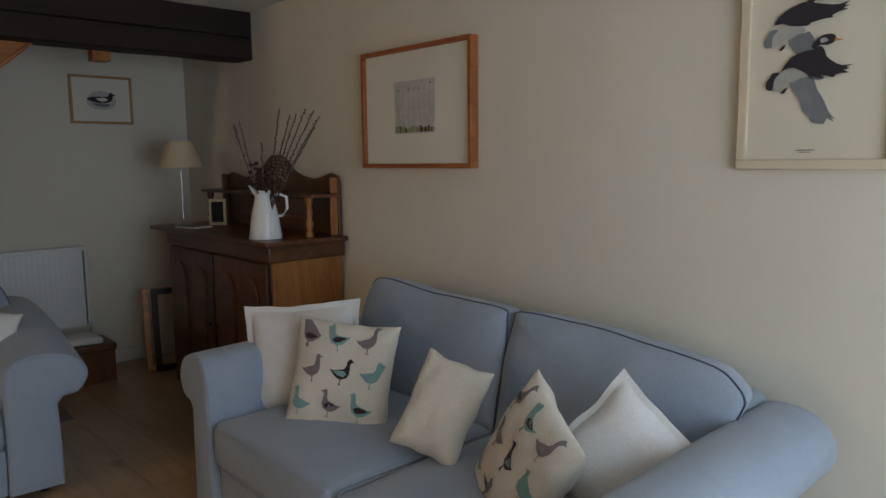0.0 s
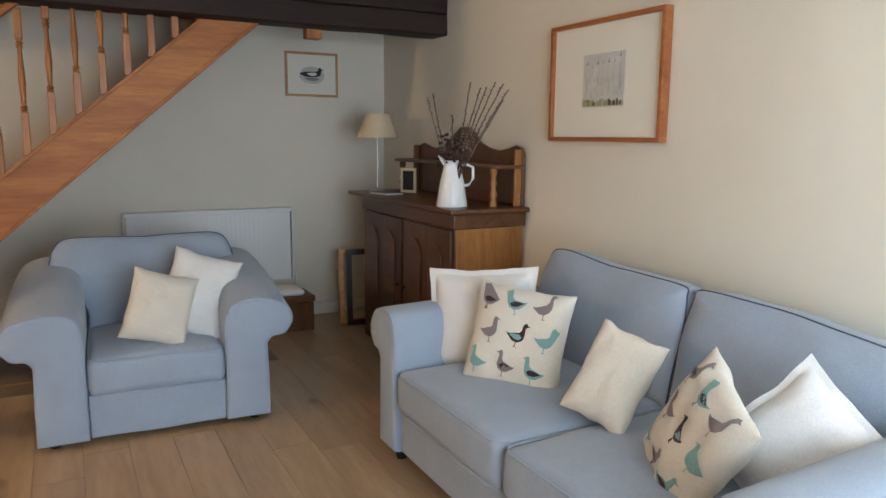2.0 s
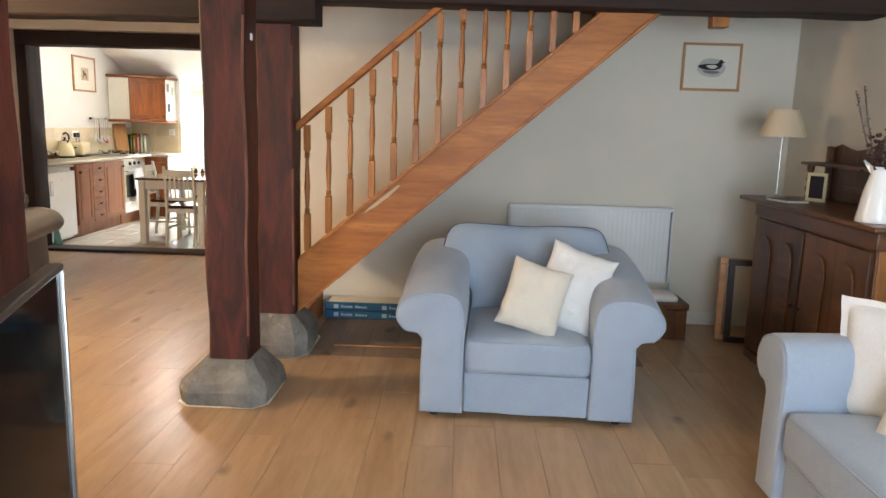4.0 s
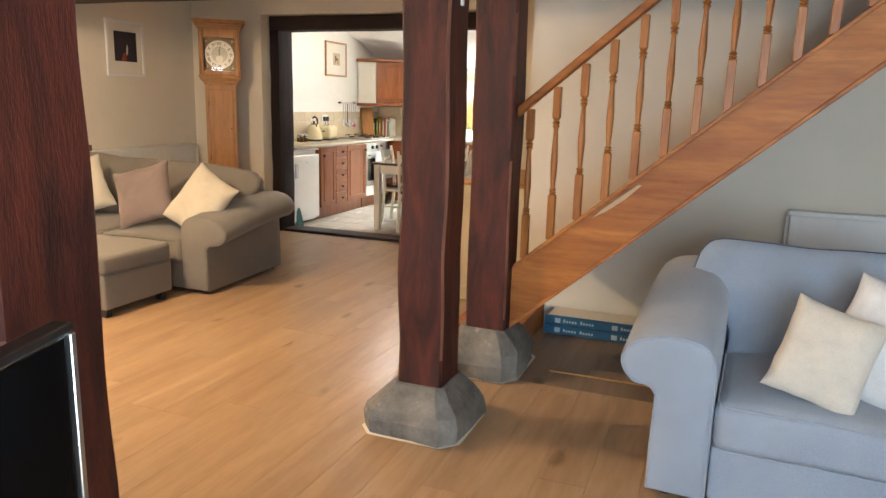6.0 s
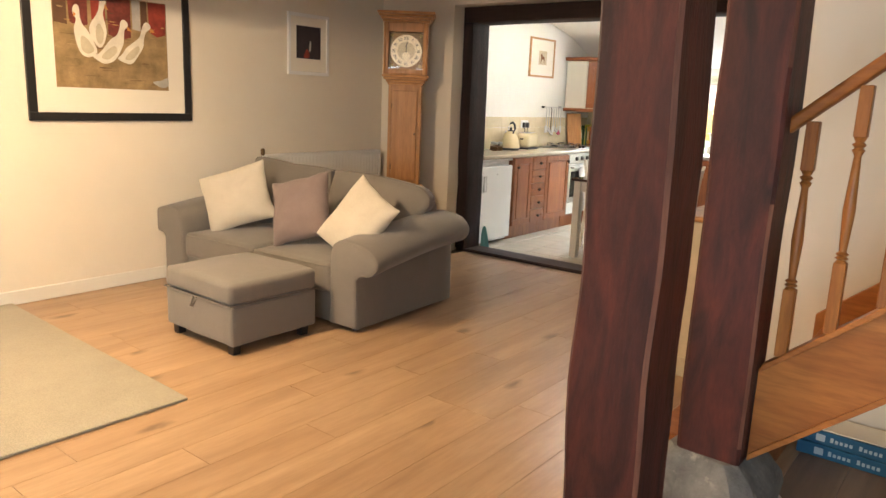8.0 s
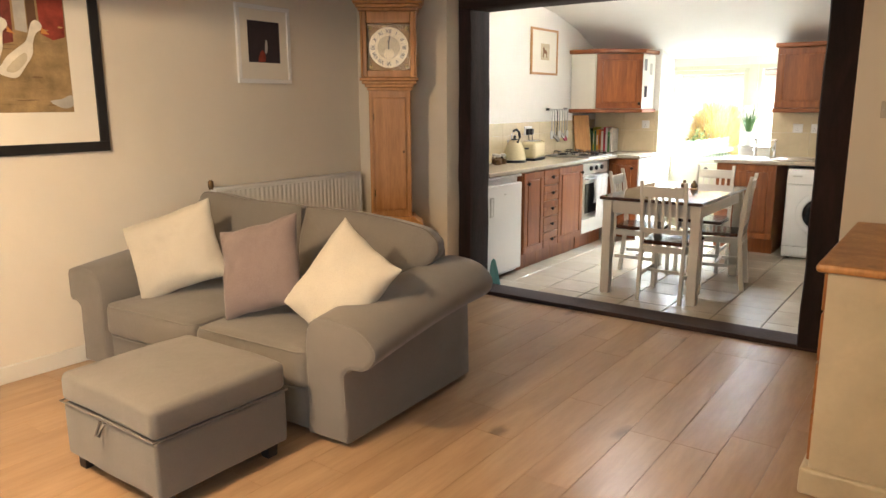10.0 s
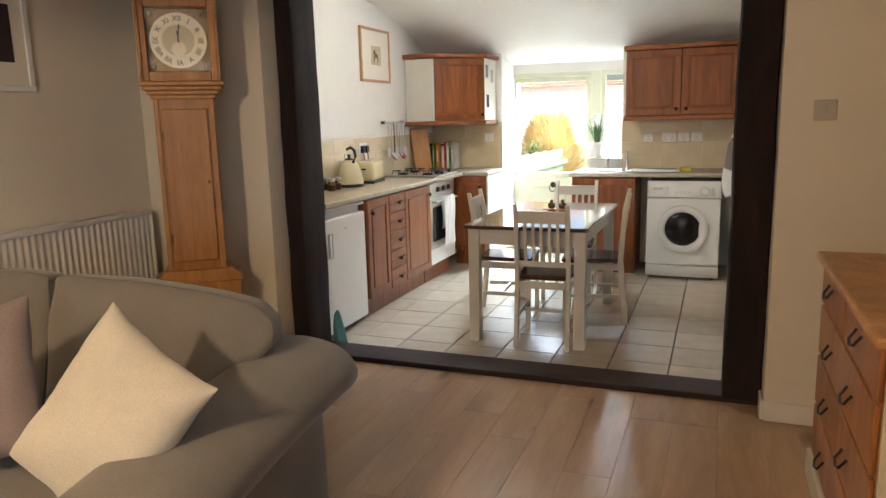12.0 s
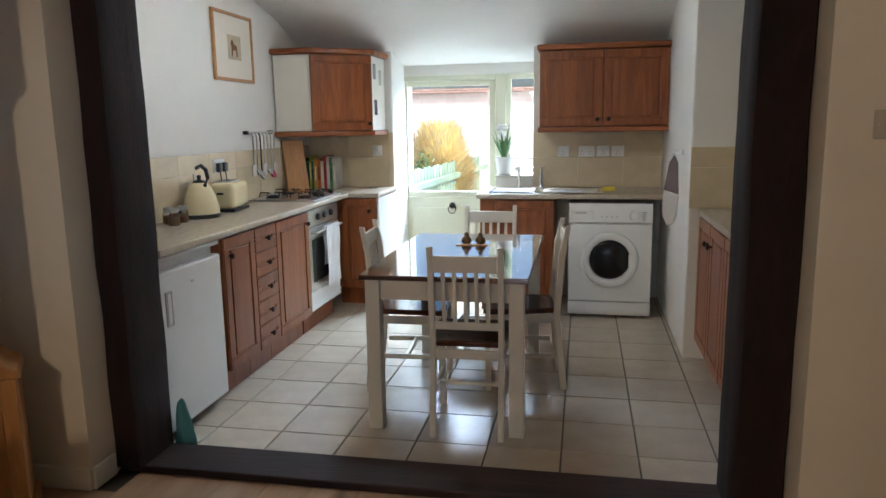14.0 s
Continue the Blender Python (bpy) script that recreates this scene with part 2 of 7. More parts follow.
def part(name, bm, material, parent=None, label="", smooth=False, kind=""):
    me = bpy.data.meshes.new(name)
    bm.normal_update()
    bm.to_mesh(me)
    bm.free()
    for m in material if isinstance(material, (list, tuple)) else [material]:
        me.materials.append(m)
    if smooth:
        me.polygons.foreach_set("use_smooth", [True] * len(me.polygons))
        me.set_sharp_from_angle(angle=radians(40))
    ob = new(name, me)
    if parent:
        ob.parent = parent
    return tagged(ob, label, "", "", kind)


def crisp(ob, axes=(0, 1, 2)):
    """Keeps the large flat faces of a bevelled block flat; only its rounded edges are shaded smooth."""
    for p in ob.data.polygons:
        if any(abs(p.normal[k]) > 0.9999 for k in axes):
            p.use_smooth = False
    return ob


def box(name, x0, x1, y0, y1, z0, z1, mat, parent=None, bevel=0.003, label="", kind="", smooth=True):
    """A bevelled block with its origin at the middle of its base."""
    cx, cy = (x0 + x1) / 2, (y0 + y1) / 2
    bm = bmesh.new()
    bm_box(bm, x0 - cx, x1 - cx, y0 - cy, y1 - cy, 0, z1 - z0, bevel)
    ob = crisp(part(name, bm, mat, parent, label, smooth and bevel > 0, kind))
    ob.location = (cx, cy, z0)
    return ob


def thing(name, label, category, x=0, y=0, z=0, rz=0, group=""):
    ob = new(name)
    ob.location, ob.rotation_euler = (x, y, z), (0, 0, radians(rz))
    ob.empty_display_size = 0.1
    return tagged(ob, label, category, group)


def lathe(name, profile, mat, parent=None, seg=20, label="", at=(0, 0, 0), smooth=True, flute=None):
    """A turned part. profile: (radius, height) from the bottom up."""
    bm = bmesh.new()
    rings = []
    for r, z in profile:
        rings.append([bm.verts.new((max(r, 1e-4) * math.cos(2 * math.pi * k / seg), max(r, 1e-4) * math.sin(2 * math.pi * k / seg), z)) for k in range(seg)])
    for a, b in zip(rings, rings[1:]):
        for k in range(seg):
            bm.faces.new((a[k], a[(k + 1) % seg], b[(k + 1) % seg], b[k]))
    bm.faces.new(rings[0][::-1])
    bm.faces.new(rings[-1])
    ob = part(name, bm, mat, parent, label, smooth)
    ob.location = at
    return ob


def tube(name, pts, radius, mat, parent=None, label="", seg=8, closed=False, taper=None):
    """A round rod along the points."""
    bm = bmesh.new()
    pts = [Vector(p) for p in pts]
    rings = []
    n = len(pts)
    for i, p in enumerate(pts):
        a = pts[(i - 1) % n] if closed or i else p
        b = pts[(i + 1) % n] if closed or i < n - 1 else p
        d = (b - a).normalized()
        u = d.cross(Vector((0, 0, 1)) if abs(d.z) < 0.9 else Vector((1, 0, 0))).normalized()
        w = d.cross(u)
        r = radius * (taper[i] if taper else 1)
        rings.append([bm.verts.new(p + u * r * math.cos(2 * math.pi * k / seg) + w * r * math.sin(2 * math.pi * k / seg)) for k in range(seg)])
    pairs = list(zip(rings, rings[1:])) + ([(rings[-1], rings[0])] if closed else [])
    for a, b in pairs:
        for k in range(seg):
            bm.faces.new((a[k], b[k], b[(k + 1) % seg], a[(k + 1) % seg]))
    if not closed:
        bm.faces.new(rings[0])
        bm.faces.new(rings[-1][::-1])
    bmesh.ops.recalc_face_normals(bm, faces=bm.faces)
    return part(name, bm, mat, parent, label, True)


def prism(name, outline, depth, mat, parent=None, axis="y", at=(0, 0, 0), bevel=0.0, label="", smooth=False, kind=""):
    """An outline (u, v) drawn out by depth along axis; u, v are the other two axes in order."""
    bm = bmesh.new()
    def co(u, v, w):
        return {"y": (u, w, v), "x": (w, u, v), "z": (u, v, w)}[axis]
    a = [bm.verts.new(co(u, v, 0)) for u, v in outline]
    b = [bm.verts.new(co(u, v, depth)) for u, v in outline]
    n = len(outline)
    f1, f2 = bm.faces.new(a), bm.faces.new(b[::-1])
    rim = list(f1.edges) + list(f2.edges)
    for k in range(n):
        bm.faces.new((a[k], b[k], b[(k + 1) % n], a[(k + 1) % n]))
    bmesh.ops.recalc_face_normals(bm, faces=bm.faces)
    if bevel:
        bmesh.ops.bevel(bm, geom=rim, offset=bevel, segments=3, affect="EDGES", profile=0.5)
    ob = crisp(part(name, bm, mat, parent, label, smooth or bevel > 0, kind), ({"x": 0, "y": 1, "z": 2}[axis],))
    ob.location = at
    return ob


def structure(name, x0, x1, y0, y1, z0, z1, mat, label, bevel=0.0):
    bm = bmesh.new()
    bm_box(bm, x0, x1, y0, y1, z0, z1, bevel)
    return tagged(part(name, bm, mat), label, "structure", "", "structure")


# ---- the shell of the house ----
XE, XW, YS, YN, CZ = 3.38, -4.45, -0.5, 8.30, 2.42
structure("floor", XW - 0.3, XE + 0.3, YS - 0.3, 8.49, -0.2, -0.012, M_GROUT, "pale oak laminate floor on its base")
structure("wall_east", XE, XE + 0.3, YS - 0.3, 6.54, 0, 4.6, M_WALL, "cream plastered wall hung with framed bird prints")
structure("wall_west", XW - 0.3, XW, YS - 0.3, 8.6, 0, CZ, M_WALL, "cream plastered wall behind the grey sofa")
structure("wall_stairs", -0.20, XE, 6.42, 6.54, 0, 4.6, M_WALL, "cream plastered wall behind the staircase")
structure("wall_dresser", -0.20, -0.08, 6.54, 8.3, 0, CZ, M_WALL, "cream plastered wall behind the chest of drawers")
structure("wall_north_left", XW, -3.575, YN, 8.70, 0, CZ, M_WALL, "cream plastered wall beside the kitchen opening")
structure("wall_north_right", -0.94, -0.08, YN, 8.70, 0, CZ, M_WALL, "cream plastered wall with a light switch beside the kitchen opening")
structure("wall_north_upper", XW, -0.08, YN, 8.70, CZ + 0.001, 2.95, M_WALL, "cream plastered wall top between the ceilings")
structure("wall_north_top", -3.575, -0.94, YN, 8.70, 2.27, CZ, M_WALL, "cream plastered wall above the kitchen opening")
# south wall with two window openings
structure("wall_south_left", XW, -3.1, YS - 0.3, YS, 0, CZ, M_WALL, "cream plastered window wall")
structure("wall_south_middle", -1.5, 0.7, YS - 0.3, YS, 0, CZ, M_WALL, "cream plastered window wall")
structure("wall_south_right", 3.1, XE, YS - 0.3, YS, 0, CZ, M_WALL, "cream plastered window wall")
structure("wall_south_sill_left", -3.1, -1.5, YS - 0.3, YS, 0, 0.7, M_WALL, "cream plastered wall under a window")
structure("wall_south_sill_right", 0.7, 3.1, YS - 0.3, YS, 0, 0.3, M_WALL, "cream plastered wall under a window")
structure("wall_south_top_left", -3.1, -1.5, YS - 0.3, YS, 2.05, CZ, M_WALL, "cream plastered wall above a window")
structure("wall_south_top_right", 0.7, 3.1, YS - 0.3, YS, 2.15, CZ, M_WALL, "cream plastered wall above a window")
structure("ceiling", XW, XE, YS, 5.55, CZ, CZ + 0.15, M_CEIL, "white plastered ceiling over dark beams")
structure("ceiling_north", XW, 0.3, 5.55, YN, CZ, CZ + 0.15, M_CEIL, "white plastered ceiling")
structure("stairwell_wall_south", 0.3, XE, 5.45, 5.55, CZ + 0.15, 4.6, M_WALL, "cream plastered stairwell wall")
structure("stairwell_wall_west", 0.2, 0.3, 5.45, 6.54, CZ + 0.15, 4.6, M_WALL, "cream plastered stairwell wall")
structure("stairwell_ceiling", 0.2, XE, 5.45, 6.54, 4.6, 4.7, M_CEIL, "white plastered stairwell ceiling")

# kitchen
KW, KP, KE, KB = -4.0, -1.04, -0.38, 11.88
structure("kitchen_floor", KW - 0.3, KE + 0.2, 8.49, 12.6, -0.2, -0.008, M_GROUT, "cream tiled kitchen floor on its grout bed")
structure("kitchen_wall_west", KW - 0.2, KW, 8.70, 12.6, 0, 2.9, M_KWALL, "cream painted kitchen wall above the worktop")
structure("kitchen_wall_east", KE, KE + 0.2, 8.70, 12.6, 0, 2.9, M_KWALL, "cream painted kitchen wall")
structure("kitchen_pier", KP, KE, 10.33, 12.6, 0, 2.9, M_KWALL, "cream painted kitchen pier with an oven glove", 0.01)
structure("kitchen_wall_north_left", KW, -3.24, KB, 12.6, 0, 2.3, M_KWALL, "cream painted kitchen wall beside the back door", 0.012)
structure("kitchen_wall_north_right", -2.06, KP, KB, 12.6, 0, 2.3, M_KWALL, "cream painted kitchen wall behind the sink", 0.012)
_prof = [(8.70, 2.55), (9.9, 2.47), (10.8, 2.36), (11.3, 2.25), (11.7, 2.1), (11.95, 2.01), (12.6, 1.9)]
prism("kitchen_ceiling", _prof + [(12.6, 2.95), (8.7, 2.95)], KE - KW, M_CEIL, axis="x", at=(KW, 0, 0), smooth=True, kind="structure")
tagged(bpy.data.objects["kitchen_ceiling"], "white plastered kitchen ceiling sloping down to the back door", "structure")

# ---- timber frame ----
M_WORN = wood("worn_timber_edge", (0.09, 0.028, 0.018), (0.34, 0.15, 0.09), "z", 0.55, 14, 10, 0.6, knots=False)
def rough_timber(name, x0, x1, y0, y1, z0, z1, mat, label, axis="z", amp=0.008, seed=0):
    """A hand-hewn timber: a bevelled block with wavering faces."""
    ob = thing(name, label, "beam" if axis != "z" else "post", (x0 + x1) / 2, (y0 + y1) / 2, z0)
    bm = bmesh.new()
    hx, hy, h = (x1 - x0) / 2, (y1 - y0) / 2, z1 - z0
    long = {"x": hx * 2, "y": hy * 2, "z": h}[axis]
    n = max(6, int(long / 0.06))
    rings = []
    for i in range(n + 1):
        f = i / n
        ring = []
        for j in range(16):
            side, k = divmod(j, 4)
            q = [-0.9, -0.3, 0.3, 0.9][k]
            u, v = [(q, -1), (1, q), (-q, 1), (-1, -q)][side]
            ring.append((u, v))
        pts = []
        for u, v in ring:
            p = {"z": (u * hx, v * hy, f * h), "x": ((2 * f - 1) * hx, u * hy, (v + 1) / 2 * h), "y": (u * hx, (2 * f - 1) * hy, (v + 1) / 2 * h)}[axis]
            w = noise.noise_vector(Vector(p) * 3.1 + Vector((seed, seed * 1.7, 0))) * amp
            w[{"x": 0, "y": 1, "z": 2}[axis]] = 0
            pts.append(bm.verts.new(Vector(p) + w))
        rings.append(pts)
    for a, b in zip(rings, rings[1:]):
        for k in range(16):
            f = bm.faces.new((a[k], a[(k + 1) % 16], b[(k + 1) % 16], b[k]))
            wear = noise.noise(Vector((a[k].co.z * 3.5 + a[k].co.x * (axis == "x") * 3, k * 5.1 + seed, 0)))
            if mat is M_BEAM and k == 3 and wear > -0.12:
                f.material_index = 1
    bm.faces.new(rings[0][::-1])
    bm.faces.new(rings[-1])
    bmesh.ops.recalc_face_normals(bm, faces=bm.faces)
    part("timber", bm, [mat, M_WORN], ob, smooth=True)
    return ob


def pad_stone(x0, x1, y0, y1, h, label, seed):
    ob = thing("pad_stone", label, "stone", (x0 + x1) / 2, (y0 + y1) / 2, 0)
    bm = bmesh.new()
    hx, hy = (x1 - x0) / 2, (y1 - y0) / 2
    levels = [(0.0, 1.0), (0.35, 1.0), (0.55, 0.93), (0.8, 0.74), (1.0, 0.56)]
    rings = []
    for lv, s in levels:
        ring = []
        for k in range(20):
            a = 2 * math.pi * k / 20
            r = 1 / max(abs(math.cos(a)), abs(math.sin(a)), (abs(math.cos(a)) + abs(math.sin(a))) / 1.72)
            p = Vector((hx * r * s * math.cos(a), hy * r * s * math.sin(a), lv * h))
            w = noise.noise_vector(p * 5 + Vector((seed, 3, 1))) * 0.028
            ring.append(bm.verts.new((p.x + w.x, p.y + w.y, p.z + (w.z * 0.5 if 0 < lv < 1 else 0))))
        rings.append(ring)
    for a, b in zip(rings, rings[1:]):
        for k in range(20):
            bm.faces.new((a[k], a[(k + 1) % 20], b[(k + 1) % 20], b[k]))
    bm.faces.new(rings[-1])
    bm.faces.new(rings[0][::-1])
    stone = part("stone", bm, M_STONE, ob)
    bm = bmesh.new()
    inner = []
    outer = []
    for k in range(20):
        a = 2 * math.pi * k / 20
        r = 1 / max(abs(math.cos(a)), abs(math.sin(a)), (abs(math.cos(a)) + abs(math.sin(a))) / 1.72)
        inner.append(bm.verts.new((hx * r * 0.97 * math.cos(a), hy * r * 0.97 * math.sin(a), 0.006)))
        outer.append(bm.verts.new((hx * r * 1.045 * math.cos(a), hy * r * 1.045 * math.sin(a), 0.006)))
    for k in range(20):
        bm.faces.new((inner[k], outer[k], outer[(k + 1) % 20], inner[(k + 1) % 20]))
    bmesh.ops.recalc_face_normals(bm, faces=bm.faces)
    part("sealant_bead", bm, M_PAPER, ob, "pale filler bead round the stone")
    return ob


pad_stone(-0.40, 0.05, 4.47, 4.96, 0.215, "rough grey chamfered stone pad under a dark timber post", 2)
pad_stone(-0.36, 0.08, 5.27, 5.80, 0.245, "rough grey chamfered stone pad at the foot of the stairs", 9)
rough_timber("timber_post", -0.27, -0.06, 4.60, 4.82, 0.215, 2.42, M_BEAM, "dark stained old timber post standing on a stone pad", "z", 0.012, 1)
rough_timber("timber_post", -0.235, -0.015, 5.40, 5.60, 0.245, 2.0, M_BEAM, "dark stained timber post beside the bottom of the stairs", "z", 0.008, 5)
rough_timber("timber_post", -0.32, -0.10, 2.65, 2.87, 0.0, 2.42, M_BEAM, "dark reddish timber post standing on the laminate floor", "z", 0.012, 8)
rough_timber("ceiling_beam", -4.45, 0.14, 5.30, 5.52, 2.0, 2.25, M_BEAMX, "dark stained ceiling beam resting on a timber post", "x", 0.008, 3)
rough_timber("ceiling_beam", -0.9, 3.38, 5.33, 5.55, 2.255, 2.42, M_BEAMX, "dark stained upper ceiling beam above the stairs", "x", 0.006, 4)
rough_timber("ceiling_beam", 0.142, 3.38, 5.33, 5.55, 2.12, 2.255, M_BEAMX, "dark stained ceiling beam ending at the picture wall", "x", 0.006, 6)
rough_timber("door_post", -3.57, -3.455, 8.44, 8.70, 0.03, 2.13, M_JAMB, "dark timber jamb of the kitchen opening", "z", 0.008, 12)
rough_timber("door_post", -1.118, -0.94, 8.44, 8.70, 0.03, 2.13, M_JAMB, "dark timber jamb on the switch side of the opening", "z", 0.008, 14)
rough_timber("lintel", -3.57, -0.941, 8.44, 8.70, 2.13, 2.27, M_BEAMX, "dark timber lintel above the kitchen opening", "x", 0.006, 15)
box("threshold", -3.57, -0.941, 8.47, 8.70, -0.005, 0.03, M_BEAMX, None, 0.008, "", "structure")
tagged(bpy.data.objects["threshold"], "dark worn timber threshold between laminate and tiles", "structure")


tag_ = thing("wall_sensor", "small white plastic tag fixed to the dark timber post", "tag", -0.055, 4.70, 1.84)
box("tag_plate", 0.0, 0.008, -0.012, 0.012, -0.016, 0.016, M_WHITE, tag_, 0.001)


# ---- staircase ----
def turned_baluster(parent, x, z0, z1, y):
    h = z1 - z0
    sq = 0.019
    prof = [(0.014, 0.0)]
    t0, t1 = 0.30, 0.80
    steps = [(0.0, 0.019), (0.02, 0.012), (0.035, 0.021), (0.05, 0.012), (0.07, 0.020), (0.09, 0.011), (0.16, 0.013), (0.42, 0.0185), (0.62, 0.015), (0.86, 0.0105), (0.9, 0.019), (0.92, 0.012), (0.945, 0.021), (0.965, 0.012), (1.0, 0.019)]
    b = lathe("baluster", [(r, z0 + h * (t0 + (t1 - t0) * s)) for s, r in steps], M_PINEZ, parent, 10)
    b.location = (x, y, 0)
    bm = bmesh.new()
    bm_box(bm, -sq, sq, -sq, sq, z0, z0 + h * t0, 0.003, 1)
    bm_box(bm, -sq, sq, -sq, sq, z0 + h * t1, z1, 0.003, 1)
    me = b.data
    bm.from_mesh(me)
    bm.to_mesh(me)
    bm.free()
    return b


def slant(x, at, slope=0.86):
    return at + slope * x


M_SCRAPE = paint("bare_scraped_pine", (0.56, 0.40, 0.24), 0.7, 0.1, 0.1)
stairs = thing("staircase", "honey pine staircase with turned balusters against the cream wall", "staircase", 0, 5.5, 0)
x1 = 2.62
for y, nm in ((-0.02, "outer_string"), (0.88, "wall_string")):
    prism(nm, [(-0.01, slant(0, 0.24)), (x1, slant(x1, 0.24, 0.875)), (x1, slant(x1, 0.58, 0.85)), (-0.01, 0.58)], 0.035, M_PINE, stairs, "y", (0, y, 0), 0.004)
prism("string_moulding", [(-0.005, slant(0, 0.245)), (x1, slant(x1, 0.245, 0.875)), (x1, slant(x1, 0.27, 0.875)), (-0.005, 0.27)], 0.012, M_PINE, stairs, "y", (0, -0.033, 0), 0.003)
prism("base_rail", [(0.0, 0.575), (x1, slant(x1, 0.575, 0.85)), (x1, slant(x1, 0.60, 0.85)), (0.0, 0.60)], 0.06, M_PINE, stairs, "y", (0, -0.033, 0), 0.004)
prism("handrail", [(-0.02, 1.37), (x1, slant(x1, 1.385, 0.85)), (x1, slant(x1, 1.44, 0.85)), (-0.02, 1.425)], 0.062, M_PINE, stairs, "y", (0, -0.034, 0), 0.014, "rounded pine handrail")
for k in range(19):
    x = 0.05 + k * 0.1335
    if x < x1 - 0.03:
        turned_baluster(stairs, x, slant(x, 0.595, 0.85), slant(x, 1.375, 0.85), -0.003)
for k in range(12):
    xx, zz = 0.02 + 0.224 * k, 0.195 * k + 0.50
    box("tread", xx, xx + 0.245, 0.016, 0.878, zz, zz + 0.022, M_PINE, stairs, 0.004)
    if k:
        box("riser", xx + 0.01, xx + 0.024, 0.016, 0.878, zz - 0.173, zz, M_PINE, stairs, 0.0)
prism("paint_scrape", [(0.40, 0.885), (0.47, 0.925), (0.56, 0.995), (0.63, 1.065), (0.615, 1.068), (0.53, 1.0), (0.44, 0.925)], 0.0012, M_SCRAPE, stairs, "y", (0, -0.0213, 0))
box("newel_drop", 2.46, 2.56, 0.02, 0.11, 2.06, 2.4, M_PINEZ, stairs, 0.006)
box("bottom_step", -0.42, -0.02, 0.16, 0.88, 0.0, 0.165, M_PINE, stairs, 0.006)


# ---- soft furniture ----
def pillow_point(u, v, w, h, t, side, seed, ear=0.07, power=0.55, flange=1.0):
    """u, v run from -1 to 1 over the face of a stuffed square; flange < 1 leaves a flat border."""
    a, b = min(1.0, abs(u) / flange), min(1.0, abs(v) / flange)
    puff = max(0.0, (1 - a ** 4) * (1 - b ** 4)) ** power
    x = u * w / 2 * (1 - ear * (1 - v * v))
    z = v * h / 2 * (1 - ear * (1 - u * u))
    x += noise.noise(Vector((v * 2.6, seed * 1.3, side_of(u)))) * 0.007 * abs(u)
    z += noise.noise(Vector((u * 2.6, seed * 2.1, side_of(v)))) * 0.007 * abs(v)
    n = noise.noise(Vector((u * 1.7 + seed, v * 1.7, seed * 2.3)))
    fold = 1 - abs(noise.noise(Vector((u * 2.3 + v * 1.1 + seed, v * 2.9 - u * 0.8, seed * 1.9)))) * 2
    crease = -0.11 * max(0.0, fold) ** 5 + 0.05 * noise.noise(Vector((u * 5 + seed, v * 5, 1.0)))
    wave = noise.noise(Vector((u * 3 + seed, v * 3, 7.7))) * 0.008 * max(abs(u), abs(v)) ** 6
    return Vector((x, -side * t / 2 * puff * (1 + 0.25 * n + crease) + wave, z))


def side_of(q):
    return 3.0 if q > 0 else -3.0


def pillow_mesh(w, h, t, seed, n=34, ear=0.07, power=0.55, flange=1.0):
    bm = bmesh.new()
    g = {}
    for side in (1, -1):
        for i in range(n + 1):
            for j in range(n + 1):
                rim = i in (0, n) or j in (0, n)
                if rim and side == -1:
                    g[side, i, j] = g[1, i, j]
                    continue
                u, v = 2 * i / n - 1, 2 * j / n - 1
                u, v = math.sin(u * math.pi / 2), math.sin(v * math.pi / 2)
                p = pillow_point(u, v, w, h, t, side, seed, ear, power, flange)
                if flange < 1 and max(abs(u), abs(v)) > flange and not rim:
                    p.y -= side * 0.002
                g[side, i, j] = bm.verts.new(p)
    for side in (1, -1):
        for i in range(n):
            for j in range(n):
                q = [g[side, i, j], g[side, i + 1, j], g[side, i + 1, j + 1], g[side, i, j + 1]]
                if len(set(q)) == 4:
                    bm.faces.new(q if side == 1 else q[::-1])
    bmesh.ops.recalc_face_normals(bm, faces=bm.faces)
    return bm


def rim_points(w, h, ear=0.07, n=12, out=0.0):
    pts = []
    for e in range(4):
        for k in range(n):
            q = 2 * k / n - 1
            u, v = [(q, -1), (1, q), (-q, 1), (-1, -q)][e]
            pts.append(Vector((u * (w / 2 * (1 - ear * (1 - v * v)) + out), 0, v * (h / 2 * (1 - ear * (1 - u * u)) + out))))
    return pts


DUCK = {
    "body": [(-0.5, 0.02), (-0.62, 0.16), (-0.42, 0.13), (-0.2, 0.2), (0.05, 0.26), (0.16, 0.4), (0.17, 0.62), (0.22, 0.76), (0.33, 0.8), (0.4, 0.72), (0.56, 0.66), (0.4, 0.63), (0.33, 0.52), (0.36, 0.3), (0.38, 0.08), (0.28, -0.12), (0.05, -0.24), (-0.22, -0.2)],
    "wing": [(-0.45, 0.08), (-0.2, 0.16), (0.1, 0.18), (0.26, 0.05), (0.12, -0.1), (-0.12, -0.08)],
    "legs": [(-0.02, -0.2), (0.03, -0.2), (0.02, -0.46), (0.14, -0.5), (-0.06, -0.5), (-0.02, -0.42)],
}
M_TEAL = fabric("teal_print", (0.20, 0.35, 0.32), 300, 0.2)
M_BROWN = fabric("dark_brown_print", (0.045, 0.022, 0.024), 300, 0.2)
M_TAUPE = fabric("taupe_print", (0.22, 0.18, 0.18), 300, 0.2)


def flat_shape(bm, pts, place, mat_index=0):
    vs = [bm.verts.new(place(x, y)) for x, y in pts]
    f = bm.faces.new(vs)
    f.material_index = mat_index
    return f


